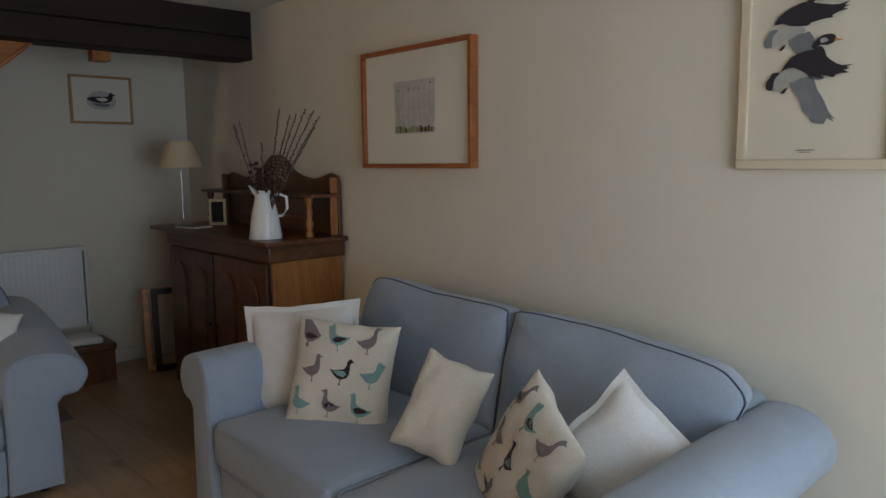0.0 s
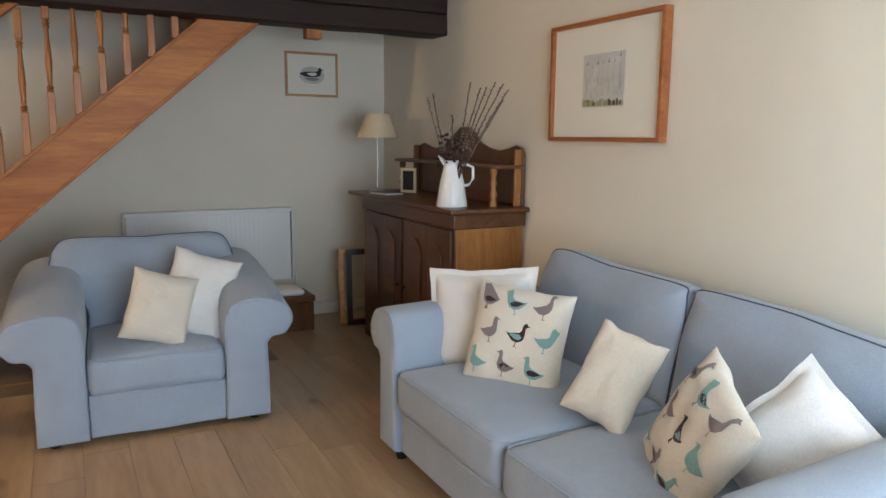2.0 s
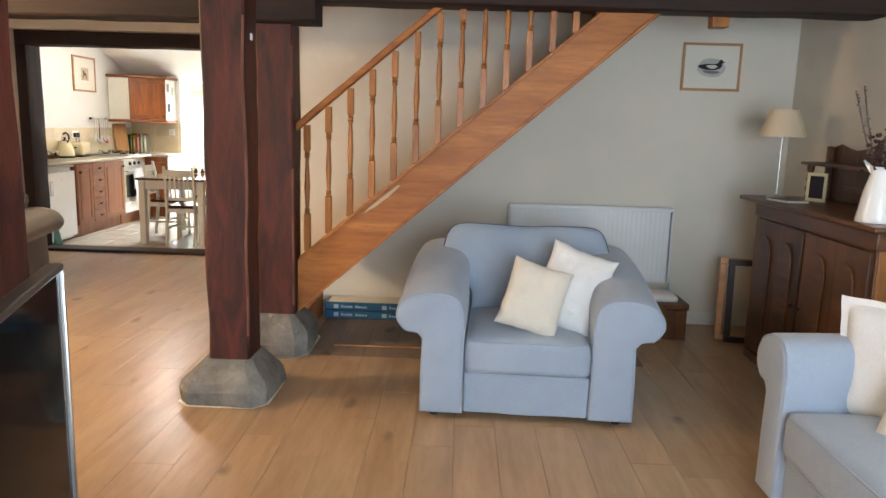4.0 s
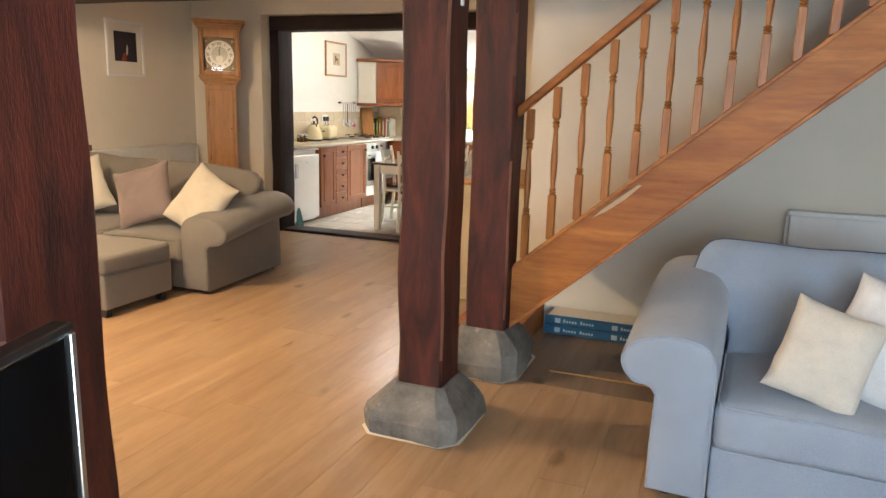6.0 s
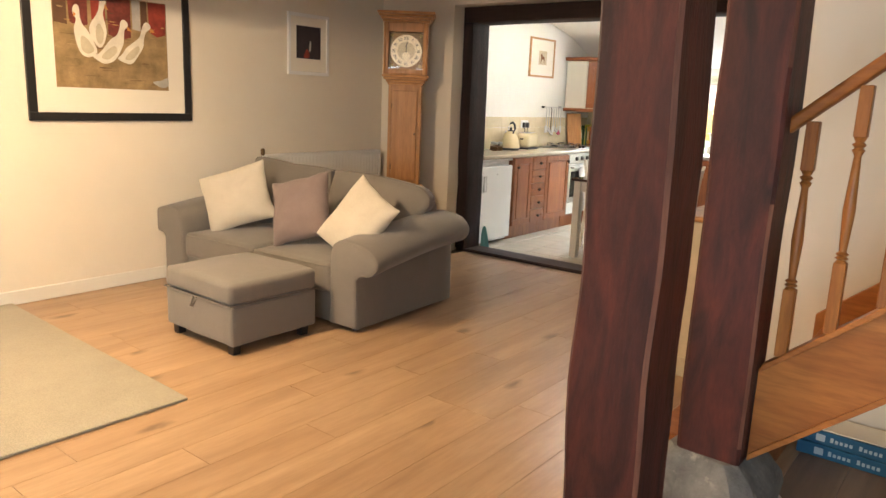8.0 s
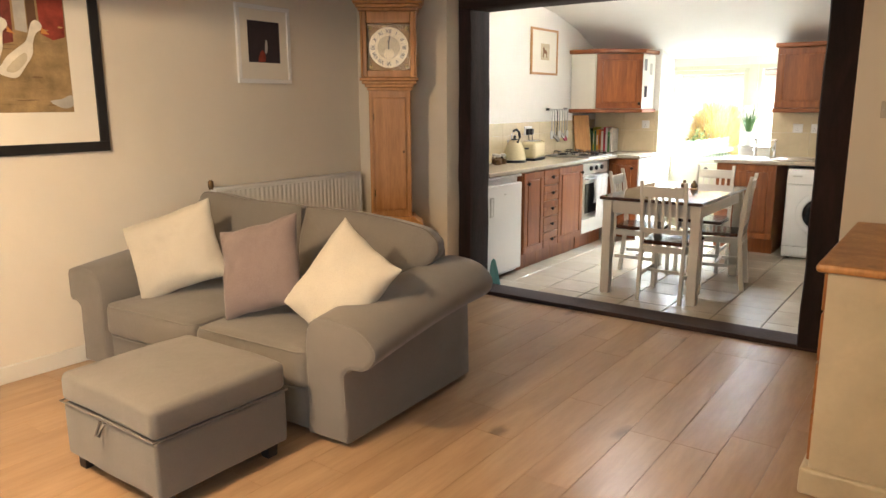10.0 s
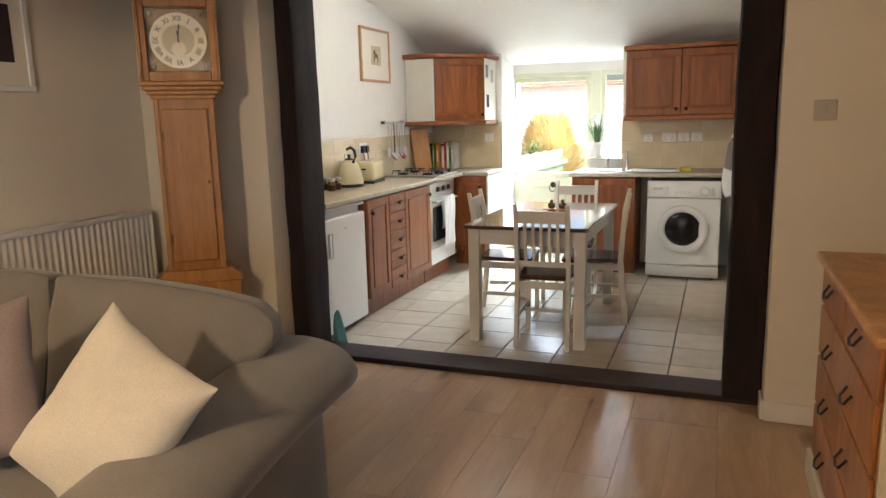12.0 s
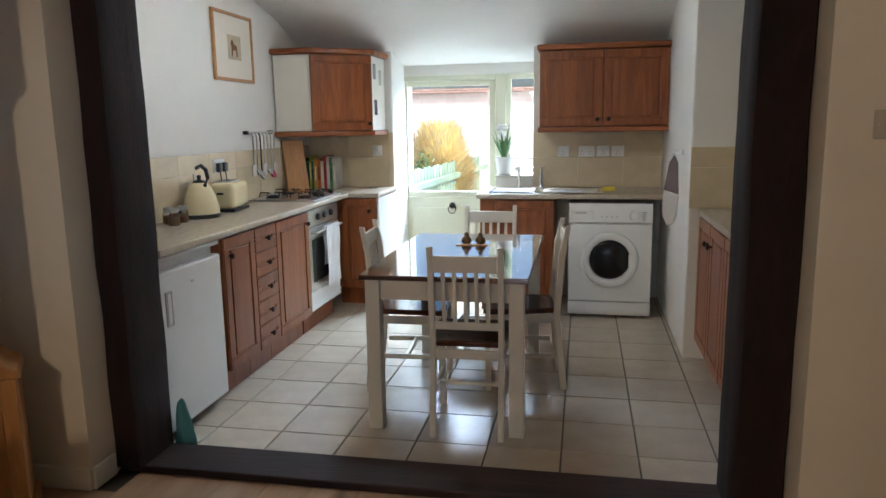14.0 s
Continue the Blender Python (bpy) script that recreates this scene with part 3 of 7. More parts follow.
def printed_duck(parent, cx, cz, size, flip, turn, mat, mat2, w, h, t, seed, lift=0.0022):
    bm = bmesh.new()
    ca, sa = math.cos(turn), math.sin(turn)

    def place(x, y, up=0.0):
        x = -x if flip else x
        px, pz = cx + size * (x * ca - y * sa), cz + size * (x * sa + y * ca)
        p = pillow_point(max(-0.97, min(0.97, 2 * px / w * 1.04)), max(-0.97, min(0.97, 2 * pz / h * 1.04)), w, h, t, 1, seed)
        return p + Vector((0, -lift - up, 0))
    for key, mi, up in (("legs", 0, 0), ("body", 0, 0), ("wing", 1, 0.0012)):
        f = flat_shape(bm, DUCK[key], lambda x, y: place(x, y, up), mi)
    tri = bmesh.ops.triangulate(bm, faces=bm.faces[:])
    bmesh.ops.subdivide_edges(bm, edges=bm.edges[:], cuts=2)
    bmesh.ops.triangulate(bm, faces=bm.faces[:])
    for v in bm.verts:
        u_, v_ = 2 * v.co.x / w, 2 * v.co.z / h
        y = min(v.co.y, pillow_point(max(-0.97, min(0.97, u_ * 1.04)), max(-0.97, min(0.97, v_ * 1.04)), w, h, t, 1, seed).y - lift)
        v.co.y = y
    bmesh.ops.recalc_face_normals(bm, faces=bm.faces)
    ob = part("printed_duck", bm, [mat, mat2], parent)
    return ob


def cushion(label, w, h, t, mat, m, seed, piping=None, ducks=0):
    ob = thing("cushion", label, "cushion", group="")
    ob.matrix_world = m
    part("cushion_cover", pillow_mesh(w, h, t, seed, flange=0.87 if piping else 1.0), mat, ob, smooth=True)
    if piping:
        tube("border_stitching", rim_points(w * 0.87, h * 0.87), 0.0025, piping, ob, closed=True, seg=6)
    if ducks:
        mats = [(M_TEAL, M_TEAL), (M_TAUPE, M_BROWN), (M_TEAL, M_BROWN), (M_TAUPE, M_TAUPE), (M_BROWN, M_TEAL)]
        k = 0
        rnd = random.Random(seed)
        for r in range(3):
            for c in range(3):
                cx = (c - 1) * w * 0.29 + (r % 2 - 0.5) * w * 0.08
                cz = (r - 0.95) * h * 0.30
                printed_duck(ob, cx, cz, w * 0.195, rnd.random() < 0.4, rnd.uniform(-0.15, 0.15), *mats[k % 5], w, h, t, seed)
                k += 1
    return ob


def soft_block(x0, x1, y0, y1, z0, z1, bevel, crown=0.0, seed=0, hump=0.0):
    """A stuffed block whose faces swell a little."""
    bm = bmesh.new()
    bm_box(bm, x0, x1, y0, y1, z0, z1, bevel, 4)
    long = [e for e in bm.edges if e.calc_length() > 0.12]
    for _ in range(3):
        long = [e for e in bm.edges if e.calc_length() > 0.09]
        if long:
            bmesh.ops.subdivide_edges(bm, edges=long, cuts=1, use_grid_fill=True)
    cx, cy = (x0 + x1) / 2, (y0 + y1) / 2
    for v in bm.verts:
        u, w = (v.co.x - cx) / ((x1 - x0) / 2), (v.co.y - cy) / ((y1 - y0) / 2)
        q = (v.co.z - z0) / (z1 - z0)
        v.co.z += crown * (1 - u * u) * (1 - w * w) * q
        v.co.z += hump * (math.cos(u * 1.9) - 0.3) * q
        v.co += noise.noise_vector(v.co * 4 + Vector((seed, 0, 0))) * 0.006
    return bm


def smooth_loop(pts, n=5):
    """Catmull-Rom curve through an open row of points."""
    out = []
    for i in range(len(pts) - 1):
        p0, p1, p2, p3 = pts[max(i - 1, 0)], pts[i], pts[i + 1], pts[min(i + 2, len(pts) - 1)]
        for k in range(n):
            t = k / n
            out.append(tuple(0.5 * (2 * b + (c - a) * t + (2 * a - 5 * b + 4 * c - d) * t * t + (3 * b - a - 3 * c + d) * t ** 3) for a, b, c, d in zip(p0, p1, p2, p3)))
    out.append(pts[-1])
    return out


def arm_outline(side, slab, r, top):
    """Cross-section of a broad scroll arm, its roll towards side * x. Origin at the slab's outer foot."""
    arch = smooth_loop([(-slab, top - 0.25), (-slab, top - 0.12), (-slab + 0.022, top - 0.042), (-slab * 0.62, top - 0.004), (-slab * 0.12, top), (r * 0.55, top - 0.028), (r * 0.95, top - 0.085), (r * 0.97, top - 0.14), (r * 0.62, top - 0.195), (r * 0.16, top - 0.205), (-0.006, top - 0.235)])
    return [(side * x, z) for x, z in [(-slab, 0.0), (-slab, (top - 0.25) / 2)] + arch + [(0.0, (top - 0.25) / 2), (0.0, 0.0)]]


def inset(pts, d):
    """Moves a closed outline inwards by d."""
    n = len(pts)
    area = sum(pts[i - 1][0] * pts[i][1] - pts[i][0] * pts[i - 1][1] for i in range(n))
    sg = 1 if area > 0 else -1
    out = []
    for i in range(n):
        (ax, az), (bx, bz) = pts[i - 1], pts[(i + 1) % n]
        tx, tz = bx - ax, bz - az
        ln = math.hypot(tx, tz) or 1
        out.append((pts[i][0] - sg * d * tz / ln, pts[i][1] + sg * d * tx / ln))
    return out


def roll_arm(parent, side, xo, y0, y1, z0, top_f, top_b, r, slab, mat, pipe):
    bm = bmesh.new()
    rings = []
    stations = [(-0.012, 0.024), (-0.009, 0.013), (-0.002, 0.005), (0.012, 0.0)] + [(0.012 + (y1 - y0 - 0.03) * k / 12, 0.0) for k in range(1, 13)] + [(y1 - y0 - 0.004, 0.008), (y1 - y0, 0.02)]
    for y, d in stations:
        f = max(0.0, y / (y1 - y0))
        top = top_f + (top_b - top_f) * math.sin(f * math.pi / 2) - z0
        prof = inset(arm_outline(side, slab, r * (1 - 0.12 * f), top), d)
        rings.append([bm.verts.new((xo + x, y0 + y, z0 + max(z, 0.0))) for x, z in prof])
    m = len(rings[0])
    for a, b in zip(rings, rings[1:]):
        for k in range(m):
            bm.faces.new((a[k], a[(k + 1) % m], b[(k + 1) % m], b[k]))
    bm.faces.new(rings[0])
    bm.faces.new(rings[-1][::-1])
    bmesh.ops.recalc_face_normals(bm, faces=bm.faces)
    arm = part("arm", bm, mat, parent, smooth=True)
    seam = inset(arm_outline(side, slab, r, top_f - z0), 0.006)
    tube("arm_piping", [(xo + x, y0 - 0.004, z0 + z) for x, z in seam[1:-1]], 0.0032, mat, arm, seg=6)
    return arm


def back_outline(a, b, inner_a, inner_b, zb, zt, flare_l, flare_r, dips):
    """Upright outline of a back cushion: narrow between the arms, wider over them."""
    mid = zb + (zt - zb) * 0.42
    rc = lambda fl: 0.085 if fl else 0.035
    left = [(inner_a, zb), (inner_a, zb + 0.1), (inner_a + (a - inner_a) * 0.45, mid), (a, mid + 0.10), (a - 0.006 * flare_l, zt - 0.13), (a + rc(flare_l) * 0.3, zt - 0.045 - dips[0]), (a + rc(flare_l) * 1.1, zt - 0.008 - dips[0])]
    right = [(b - rc(flare_r) * 1.1, zt - 0.008 - dips[2]), (b - rc(flare_r) * 0.3, zt - 0.045 - dips[2]), (b + 0.006 * flare_r, zt - 0.13), (b, mid + 0.10), (inner_b + (b - inner_b) * 0.45, mid), (inner_b, zb + 0.1), (inner_b, zb)]
    top = [(a + (b - a) * 0.3, zt - (dips[0] + dips[1]) / 2), (a + (b - a) * 0.5, zt - dips[1]), (a + (b - a) * 0.7, zt - (dips[1] + dips[2]) / 2)]
    return smooth_loop(left + top + right, 4)


def settee(name, label, cat, x, y, rz, inner, slab, r, depth, arm_f, arm_b, seats, backs, mat, pipe, seat_z, back_top, back_w, z0=0.03):
    """Roll-arm seat. Its front is at local y = 0 and it runs back to y = depth; x = 0 is its middle."""
    ob = thing(name, label, cat, x, y, 0, rz)
    hw = inner / 2
    for s in (-1, 1):
        roll_arm(ob, s, s * (hw + slab), 0.0, depth - 0.05, z0, arm_f, arm_b, r, slab, mat, pipe)
    part("base", soft_block(-hw + 0.002, hw - 0.002, 0.022, depth - 0.06, z0, seat_z - 0.20, 0.012), mat, ob, smooth=True)
    part("back_frame", soft_block(-hw - slab * 0.25, hw + slab * 0.25, depth - 0.17, depth, z0, back_top - 0.16, 0.05), mat, ob, smooth=True)
    for k in range(seats):
        a, b = -hw + inner * k / seats + 0.003, -hw + inner * (k + 1) / seats - 0.003
        seat = part("seat_cushion", soft_block(a, b, -0.012, depth - 0.24, seat_z - 0.205, seat_z - 0.02, 0.045, 0.04, k * 3.1), mat, ob, smooth=True)
        for zz in (seat_z - 0.03, seat_z - 0.196):
            tube("seat_piping", [(a + 0.008, depth - 0.3, zz), (a + 0.008, 0.05, zz), (a + 0.022, 0.014, zz), (a + 0.06, -0.006, zz), (b - 0.06, -0.006, zz), (b - 0.022, 0.014, zz), (b - 0.008, 0.05, zz), (b - 0.008, depth - 0.3, zz)], 0.004, mat, seat, seg=6)
    for k in range(backs):
        a, b = -back_w / 2 + back_w * k / backs + 0.006, -back_w / 2 + back_w * (k + 1) / backs - 0.006
        zt, zb = back_top + 0.01, seat_z - 0.03
        first, last = k == 0, k == backs - 1
        ia = max(a, -hw + 0.01) if first else a
        ib = min(b, hw - 0.01) if last else b
        dips = (0.0, 0.014, 0.0) if backs == 1 else ((-0.03, 0.004, 0.0) if first else (0.0, 0.018, 0.05))
        outl = back_outline(a, b, ia, ib, zb, zt, first, last, dips)
        cxm, czm = (a + b) / 2, (zt + zb) / 2
        yb = depth - 0.14
        layers = []
        bm = bmesh.new()
        for s, dy in ((0.86, 0.0), (0.95, 0.02), (0.985, 0.07), (1.0, 0.115), (0.985, 0.126), (0.94, 0.138), (0.86, 0.149), (0.72, 0.16), (0.5, 0.168), (0.25, 0.171)):
            lay = []
            for px, pz in outl:
                q = Vector((cxm + (px - cxm) * s, yb - dy, czm + (pz - czm) * s))
                q.y -= (zt - q.z) * 0.24
                q.y += noise.noise(Vector((q.x * 5 + k * 3, q.z * 5, seat_z * 9))) * 0.016
                lay.append(bm.verts.new(q))
            layers.append(lay)
        nn = len(outl)
        for l1, l2 in zip(layers, layers[1:]):
            for i in range(nn):
                bm.faces.new((l1[i], l1[(i + 1) % nn], l2[(i + 1) % nn], l2[i]))
        bm.faces.new(layers[0][::-1])
        bm.faces.new(layers[-1])
        rim = [v.co + Vector((0, -0.002, 0)) for v in layers[3]]
        bmesh.ops.recalc_face_normals(bm, faces=bm.faces)
        pts = [Vector(p) for p in rim]
        bc = part("back_cushion", bm, mat, ob, smooth=True)
        tube("back_piping", pts, 0.0036, pipe, bc, closed=True, seg=6)
    for s in (-1, 1):
        for yy in (0.07, depth - 0.1):
            lathe("foot", [(0.024, 0), (0.03, 0.03), (0.03, 0.04 + z0)], M_BLACK, ob, 12, at=(s * (hw + slab - 0.07), yy, 0))
    return ob


settee("armchair", "grey-blue roll-arm armchair with two cream cushions beside the stairs", "armchair", 1.355, 4.43, -2.5, 0.62, 0.215, 0.125, 0.98, 0.64, 0.765, 1, 1, M_BLUE, M_BLUED, 0.44, 0.885, 0.93)
settee("sofa", "grey-blue two-seat roll-arm sofa with five loose cushions below the pictures", "sofa", 2.22, 2.775, -90, 1.66, 0.165, 0.105, 1.10, 0.695, 0.715, 2, 2, M_BLUE, M_BLUED, 0.47, 0.89, 1.82, 0.075)
settee("sofa", "taupe grey two-seat roll-arm sofa with three cushions in the corner", "sofa", -3.40, 5.92, 3, 1.50, 0.225, 0.165, 1.06, 0.575, 0.665, 2, 2, M_GREY, M_GREYD, 0.42, 0.885, 1.86)


def place(x, y, z, yaw, tilt, roll):
    return pose(x, y, z, 0, 0, yaw) @ pose(0, 0, 0, -tilt, 0, 0) @ pose(0, 0, 0, 0, roll, 0)


cushion("plain white linen cushion with flanged edge on the sofa arm", 0.51, 0.47, 0.13, M_WHITEF, place(2.60, 3.53, 0.645, -50, 14, -5), 3, M_WHITEF)
cushion("cream cushion printed with teal and brown ducks on the blue sofa", 0.42, 0.43, 0.12, M_CREAMF, place(2.59, 3.235, 0.635, -56, 18, 4), 4, None, 10)
cushion("plain cream cushion leaning in the middle of the blue sofa", 0.25, 0.345, 0.11, M_CREAMF, place(2.63, 2.71, 0.63, -62, 26, 17), 5)
cushion("cream cushion printed with ducks standing on a corner of the sofa", 0.38, 0.42, 0.13, M_CREAMF, place(2.56, 2.28, 0.59, -112, 22, 22), 7, None, 10)
cushion("white flanged cushion tipped against the blue sofa arm", 0.42, 0.40, 0.11, M_WHITEF, place(2.71, 2.05, 0.60, -72, 30, 38), 8, M_WHITEF)
cushion("plain cream cushion in front on the blue armchair", 0.31, 0.36, 0.11, M_CREAMF, place(1.39, 4.58, 0.60, 0, 22, 17), 11)
cushion("plain ivory cushion behind another on the blue armchair", 0.35, 0.44, 0.12, M_WHITEF, place(1.59, 4.70, 0.625, -8, 22, 19), 12)
cushion("large ivory cushion leaning on the taupe sofa's arm", 0.52, 0.46, 0.15, M_IVORY, place(-3.93, 6.20, 0.66, 32, 20, -20), 15)
cushion("mauve velvet cushion upright on the taupe sofa", 0.45, 0.46, 0.15, M_MAUVE, place(-3.20, 6.19, 0.665, 14, 22, -17), 16)
cushion("cream cushion tipped against the taupe sofa's arm", 0.43, 0.50, 0.14, M_IVORY, place(-2.66, 6.19, 0.645, 4, 24, 29), 17)

# footstool in front of the taupe sofa
ott = thing("storage_footstool", "taupe grey storage footstool with a pull tab on dark feet", "footstool", -2.945, 5.21, 0)
part("body", soft_block(-0.325, 0.325, 0.0, 0.60, 0.06, 0.285, 0.015), M_GREY, ott, smooth=True)
lid = part("lid", soft_block(-0.33, 0.33, -0.008, 0.605, 0.29, 0.415, 0.03, 0.02, 4), M_GREY, ott, smooth=True)
tube("lid_piping", [(-0.325, -0.01, 0.292), (0.325, -0.01, 0.292), (0.332, 0.6, 0.292), (-0.332, 0.6, 0.292)], 0.004, M_GREYD, lid, closed=True, seg=6)
tube("pull_tab", [(-0.02, -0.012, 0.285), (-0.03, -0.03, 0.23), (-0.005, -0.03, 0.235), (0.01, -0.012, 0.285)], 0.006, M_GREYD, ott, "folded fabric pull tab")
for sx in (-0.27, 0.27):
    for sy in (0.05, 0.54):
        prism("foot", [(-0.03, 0.06), (0.03, 0.06), (0.022, 0.0), (-0.022, 0.0)], 0.05, M_BLACK, ott, "y", (sx, sy - 0.025, 0), 0.002)

# rug
bm = bmesh.new()
bm_box(bm, -1.1, 1.1, -0.75, 0.75, 0.0, 0.014, 0.005, 2)
rug = thing("rug", "plain cream short-pile rug on the laminate floor", "rug", -3.43, 4.02, 0.002, -1.5)
part("rug_body", bm, M_RUG, rug, smooth=True)


# ---- framed pictures ----
def picture(name, label, w, h, m, frame_mat, fw, fd, inner=None, paint_fn=None, paper=None):
    """A frame hung flat: local x right, z up, facing -y; origin at its middle on the wall."""
    ob = thing(name, label, "picture")
    ob.matrix_world = m
    for nm, (a, b, c, d) in {"frame_top": (-w / 2, w / 2, h / 2 - fw, h / 2), "frame_bottom": (-w / 2, w / 2, -h / 2, -h / 2 + fw), "frame_side": (-w / 2, -w / 2 + fw, -h / 2 + fw, h / 2 - fw), "frame_side_": (w / 2 - fw, w / 2, -h / 2 + fw, h / 2 - fw)}.items():
        box(nm.rstrip("_"), a, b, -fd, 0, c, d, frame_mat, ob, 0.003)
    box("mount", -w / 2 + fw, w / 2 - fw, -fd * 0.55, -0.002, -h / 2 + fw, h / 2 - fw, paper or M_PAPER, ob, 0.0)
    if inner:
        x0, x1, z0, z1, mat = inner
        box("print", x0, x1, -fd * 0.55 - 0.003, -fd * 0.55 - 0.0005, z0, z1, mat, ob, 0.0)
    if paint_fn:
        paint_fn(ob, -fd * 0.55 - 0.0045)
    return ob


def blob(parent, pts, y, mat, name="painted_shape", smooth_n=4):
    """A flat painted shape with a rounded outline."""
    n = len(pts)
    out = []
    for i in range(n):
        p0, p1, p2, p3 = pts[i - 1], pts[i], pts[(i + 1) % n], pts[(i + 2) % n]
        for k in range(smooth_n):
            t = k / smooth_n
            f = lambda a, b, c, d: 0.5 * (2 * b + (c - a) * t + (2 * a - 5 * b + 4 * c - d) * t * t + (3 * b - a - 3 * c + d) * t ** 3)
            out.append((f(p0[0], p1[0], p2[0], p3[0]), f(p0[1], p1[1], p2[1], p3[1])))
    bm = bmesh.new()
    vs = [bm.verts.new((x, y, z)) for x, z in out]
    bm.faces.new(vs)
    r = bmesh.ops.extrude_face_region(bm, geom=bm.faces[:])
    bmesh.ops.translate(bm, vec=(0, 0.001, 0), verts=[v for v in r["geom"] if isinstance(v, bmesh.types.BMVert)])
    bmesh.ops.triangulate(bm, faces=bm.faces[:])
    bmesh.ops.recalc_face_normals(bm, faces=bm.faces)
    return part(name, bm, mat, parent)


def ink(name, c):
    return paint(name, c, 0.9, 0.15, 0.0, 12)


I_DARK, I_GREY, I_PALE = ink("dark_ink", (0.035, 0.025, 0.03)), ink("grey_wash", (0.22, 0.22, 0.22)), ink("pale_wash", (0.45, 0.43, 0.38))
I_RED, I_SAND, I_WHITE, I_GREEN, I_ORANGE = paint("barn_red", (0.34, 0.05, 0.03), 0.9, 0.3, 0.0, 14), paint("straw_ground", (0.38, 0.26, 0.12), 0.9, 0.3, 0.0, 9), ink("goose_white", (0.75, 0.7, 0.58)), ink("meadow_green", (0.33, 0.33, 0.17)), ink("beak_orange", (0.6, 0.25, 0.06))
I_SHADE, I_OCHRE = ink("umber_shade", (0.12, 0.06, 0.03)), ink("ochre_stroke", (0.42, 0.25, 0.09))
I_SKY = ink("lilac_sky", (0.60, 0.58, 0.54))


def sh(pts, cx, cz, s, fx=1, rot=0):
    ca, sa = math.cos(rot), math.sin(rot)
    return [(cx + s * (fx * x * ca - y * sa), cz + s * (fx * x * sa + y * ca)) for x, y in pts]


DRAKE_BODY = [(-0.39, 0.07), (-0.35, 0.16), (-0.25, 0.28), (-0.10, 0.34), (0.05, 0.36), (0.15, 0.40), (0.21, 0.33), (0.24, 0.24), (0.35, 0.15), (0.45, 0.10), (0.60, 0.10), (0.50, 0.07), (0.56, 0.05), (0.47, 0.03), (0.55, -0.01), (0.42, -0.01), (0.36, -0.03), (0.35, -0.06), (0.25, -0.03), (0.17, -0.01), (0.20, -0.06), (0.05, -0.02), (-0.07, 0.05), (-0.20, 0.12), (-0.33, 0.12)]
DRAKE_HEAD = [(0.03, 0.39), (0.07, 0.47), (0.17, 0.54), (0.29, 0.55), (0.35, 0.51), (0.34, 0.44), (0.25, 0.40), (0.15, 0.41), (0.09, 0.37)]
DRAKE_BEAK = [(0.34, 0.49), (0.46, 0.45), (0.34, 0.44)]
DRAKE_BELLY = [(-0.50, 0.03), (-0.40, 0.07), (-0.25, 0.12), (-0.07, 0.07), (-0.03, 0.00), (-0.15, -0.05), (-0.30, -0.10), (-0.40, -0.17), (-0.53, -0.17)]
DRAKE_TAIL = [(-0.60, -0.16), (-0.61, -0.07), (-0.56, 0.01), (-0.51, 0.07), (-0.41, 0.07), (-0.49, -0.03), (-0.51, -0.17)]
DRAKE_WING = [(-0.25, -0.10), (0.03, -0.01), (0.12, -0.20), (0.23, -0.38), (0.30, -0.55), (0.40, -0.65), (0.33, -0.62), (0.38, -0.69), (0.28, -0.63), (0.24, -0.71), (0.07, -0.68), (0.03, -0.60), (-0.07, -0.50), (-0.12, -0.35), (-0.20, -0.23)]
DRAKE_FOOT = [(-0.39, -0.23), (-0.33, -0.17), (-0.29, -0.16), (-0.33, -0.23), (-0.36, -0.24)]
DRAKE_SPREAD = [(-0.47, 0.14), (-0.42, 0.24), (-0.30, 0.33), (-0.15, 0.39), (0.00, 0.42), (0.10, 0.38), (0.28, 0.33), (0.42, 0.31), (0.56, 0.34), (0.49, 0.29), (0.56, 0.28), (0.47, 0.25), (0.54, 0.23), (0.42, 0.21), (0.33, 0.17), (0.35, 0.14), (0.23, 0.14), (0.12, 0.12), (0.05, 0.11), (0.00, 0.07), (-0.23, 0.10), (-0.35, 0.15)]


def flying_ducks(ob, y):
    s = 0.205
    for cx, cz, back in ((-0.03, 0.07, DRAKE_SPREAD), (-0.02, -0.06, DRAKE_BODY)):
        blob(ob, sh(DRAKE_WING, cx, cz, s), y, I_GREY, "painted_wing", 2)
        blob(ob, sh(DRAKE_BELLY, cx, cz, s), y - 0.0012, I_PALE, "painted_belly", 3)
        blob(ob, sh(DRAKE_TAIL, cx, cz, s), y - 0.0024, I_DARK if cz < 0 else I_GREY, "painted_tail", 3)
        blob(ob, sh(DRAKE_FOOT, cx, cz, s), y - 0.0024, I_DARK, "painted_foot", 2)
        blob(ob, sh(back, cx, cz, s), y - 0.0036, I_DARK, "painted_back", 2)
        blob(ob, sh(DRAKE_HEAD, cx - (0.01 if cz > 0 else 0), cz, s), y - 0.0048, I_DARK, "painted_head", 3)
        blob(ob, sh([(0.16, 0.44), (0.25, 0.46), (0.22, 0.5), (0.15, 0.5)], cx, cz, s), y - 0.006, I_PALE, "painted_cheek", 3)
        blob(ob, sh(DRAKE_BEAK, cx - (0.01 if cz > 0 else 0), cz, s), y - 0.006, I_ORANGE, "painted_beak", 1)
    for z, w in ((-0.283, 0.028), (-0.289, 0.016)):
        box("caption_bar", -w - 0.02, w - 0.02, y - 0.001, y + 0.0005, z, z + 0.002, I_DARK, ob, 0.0)


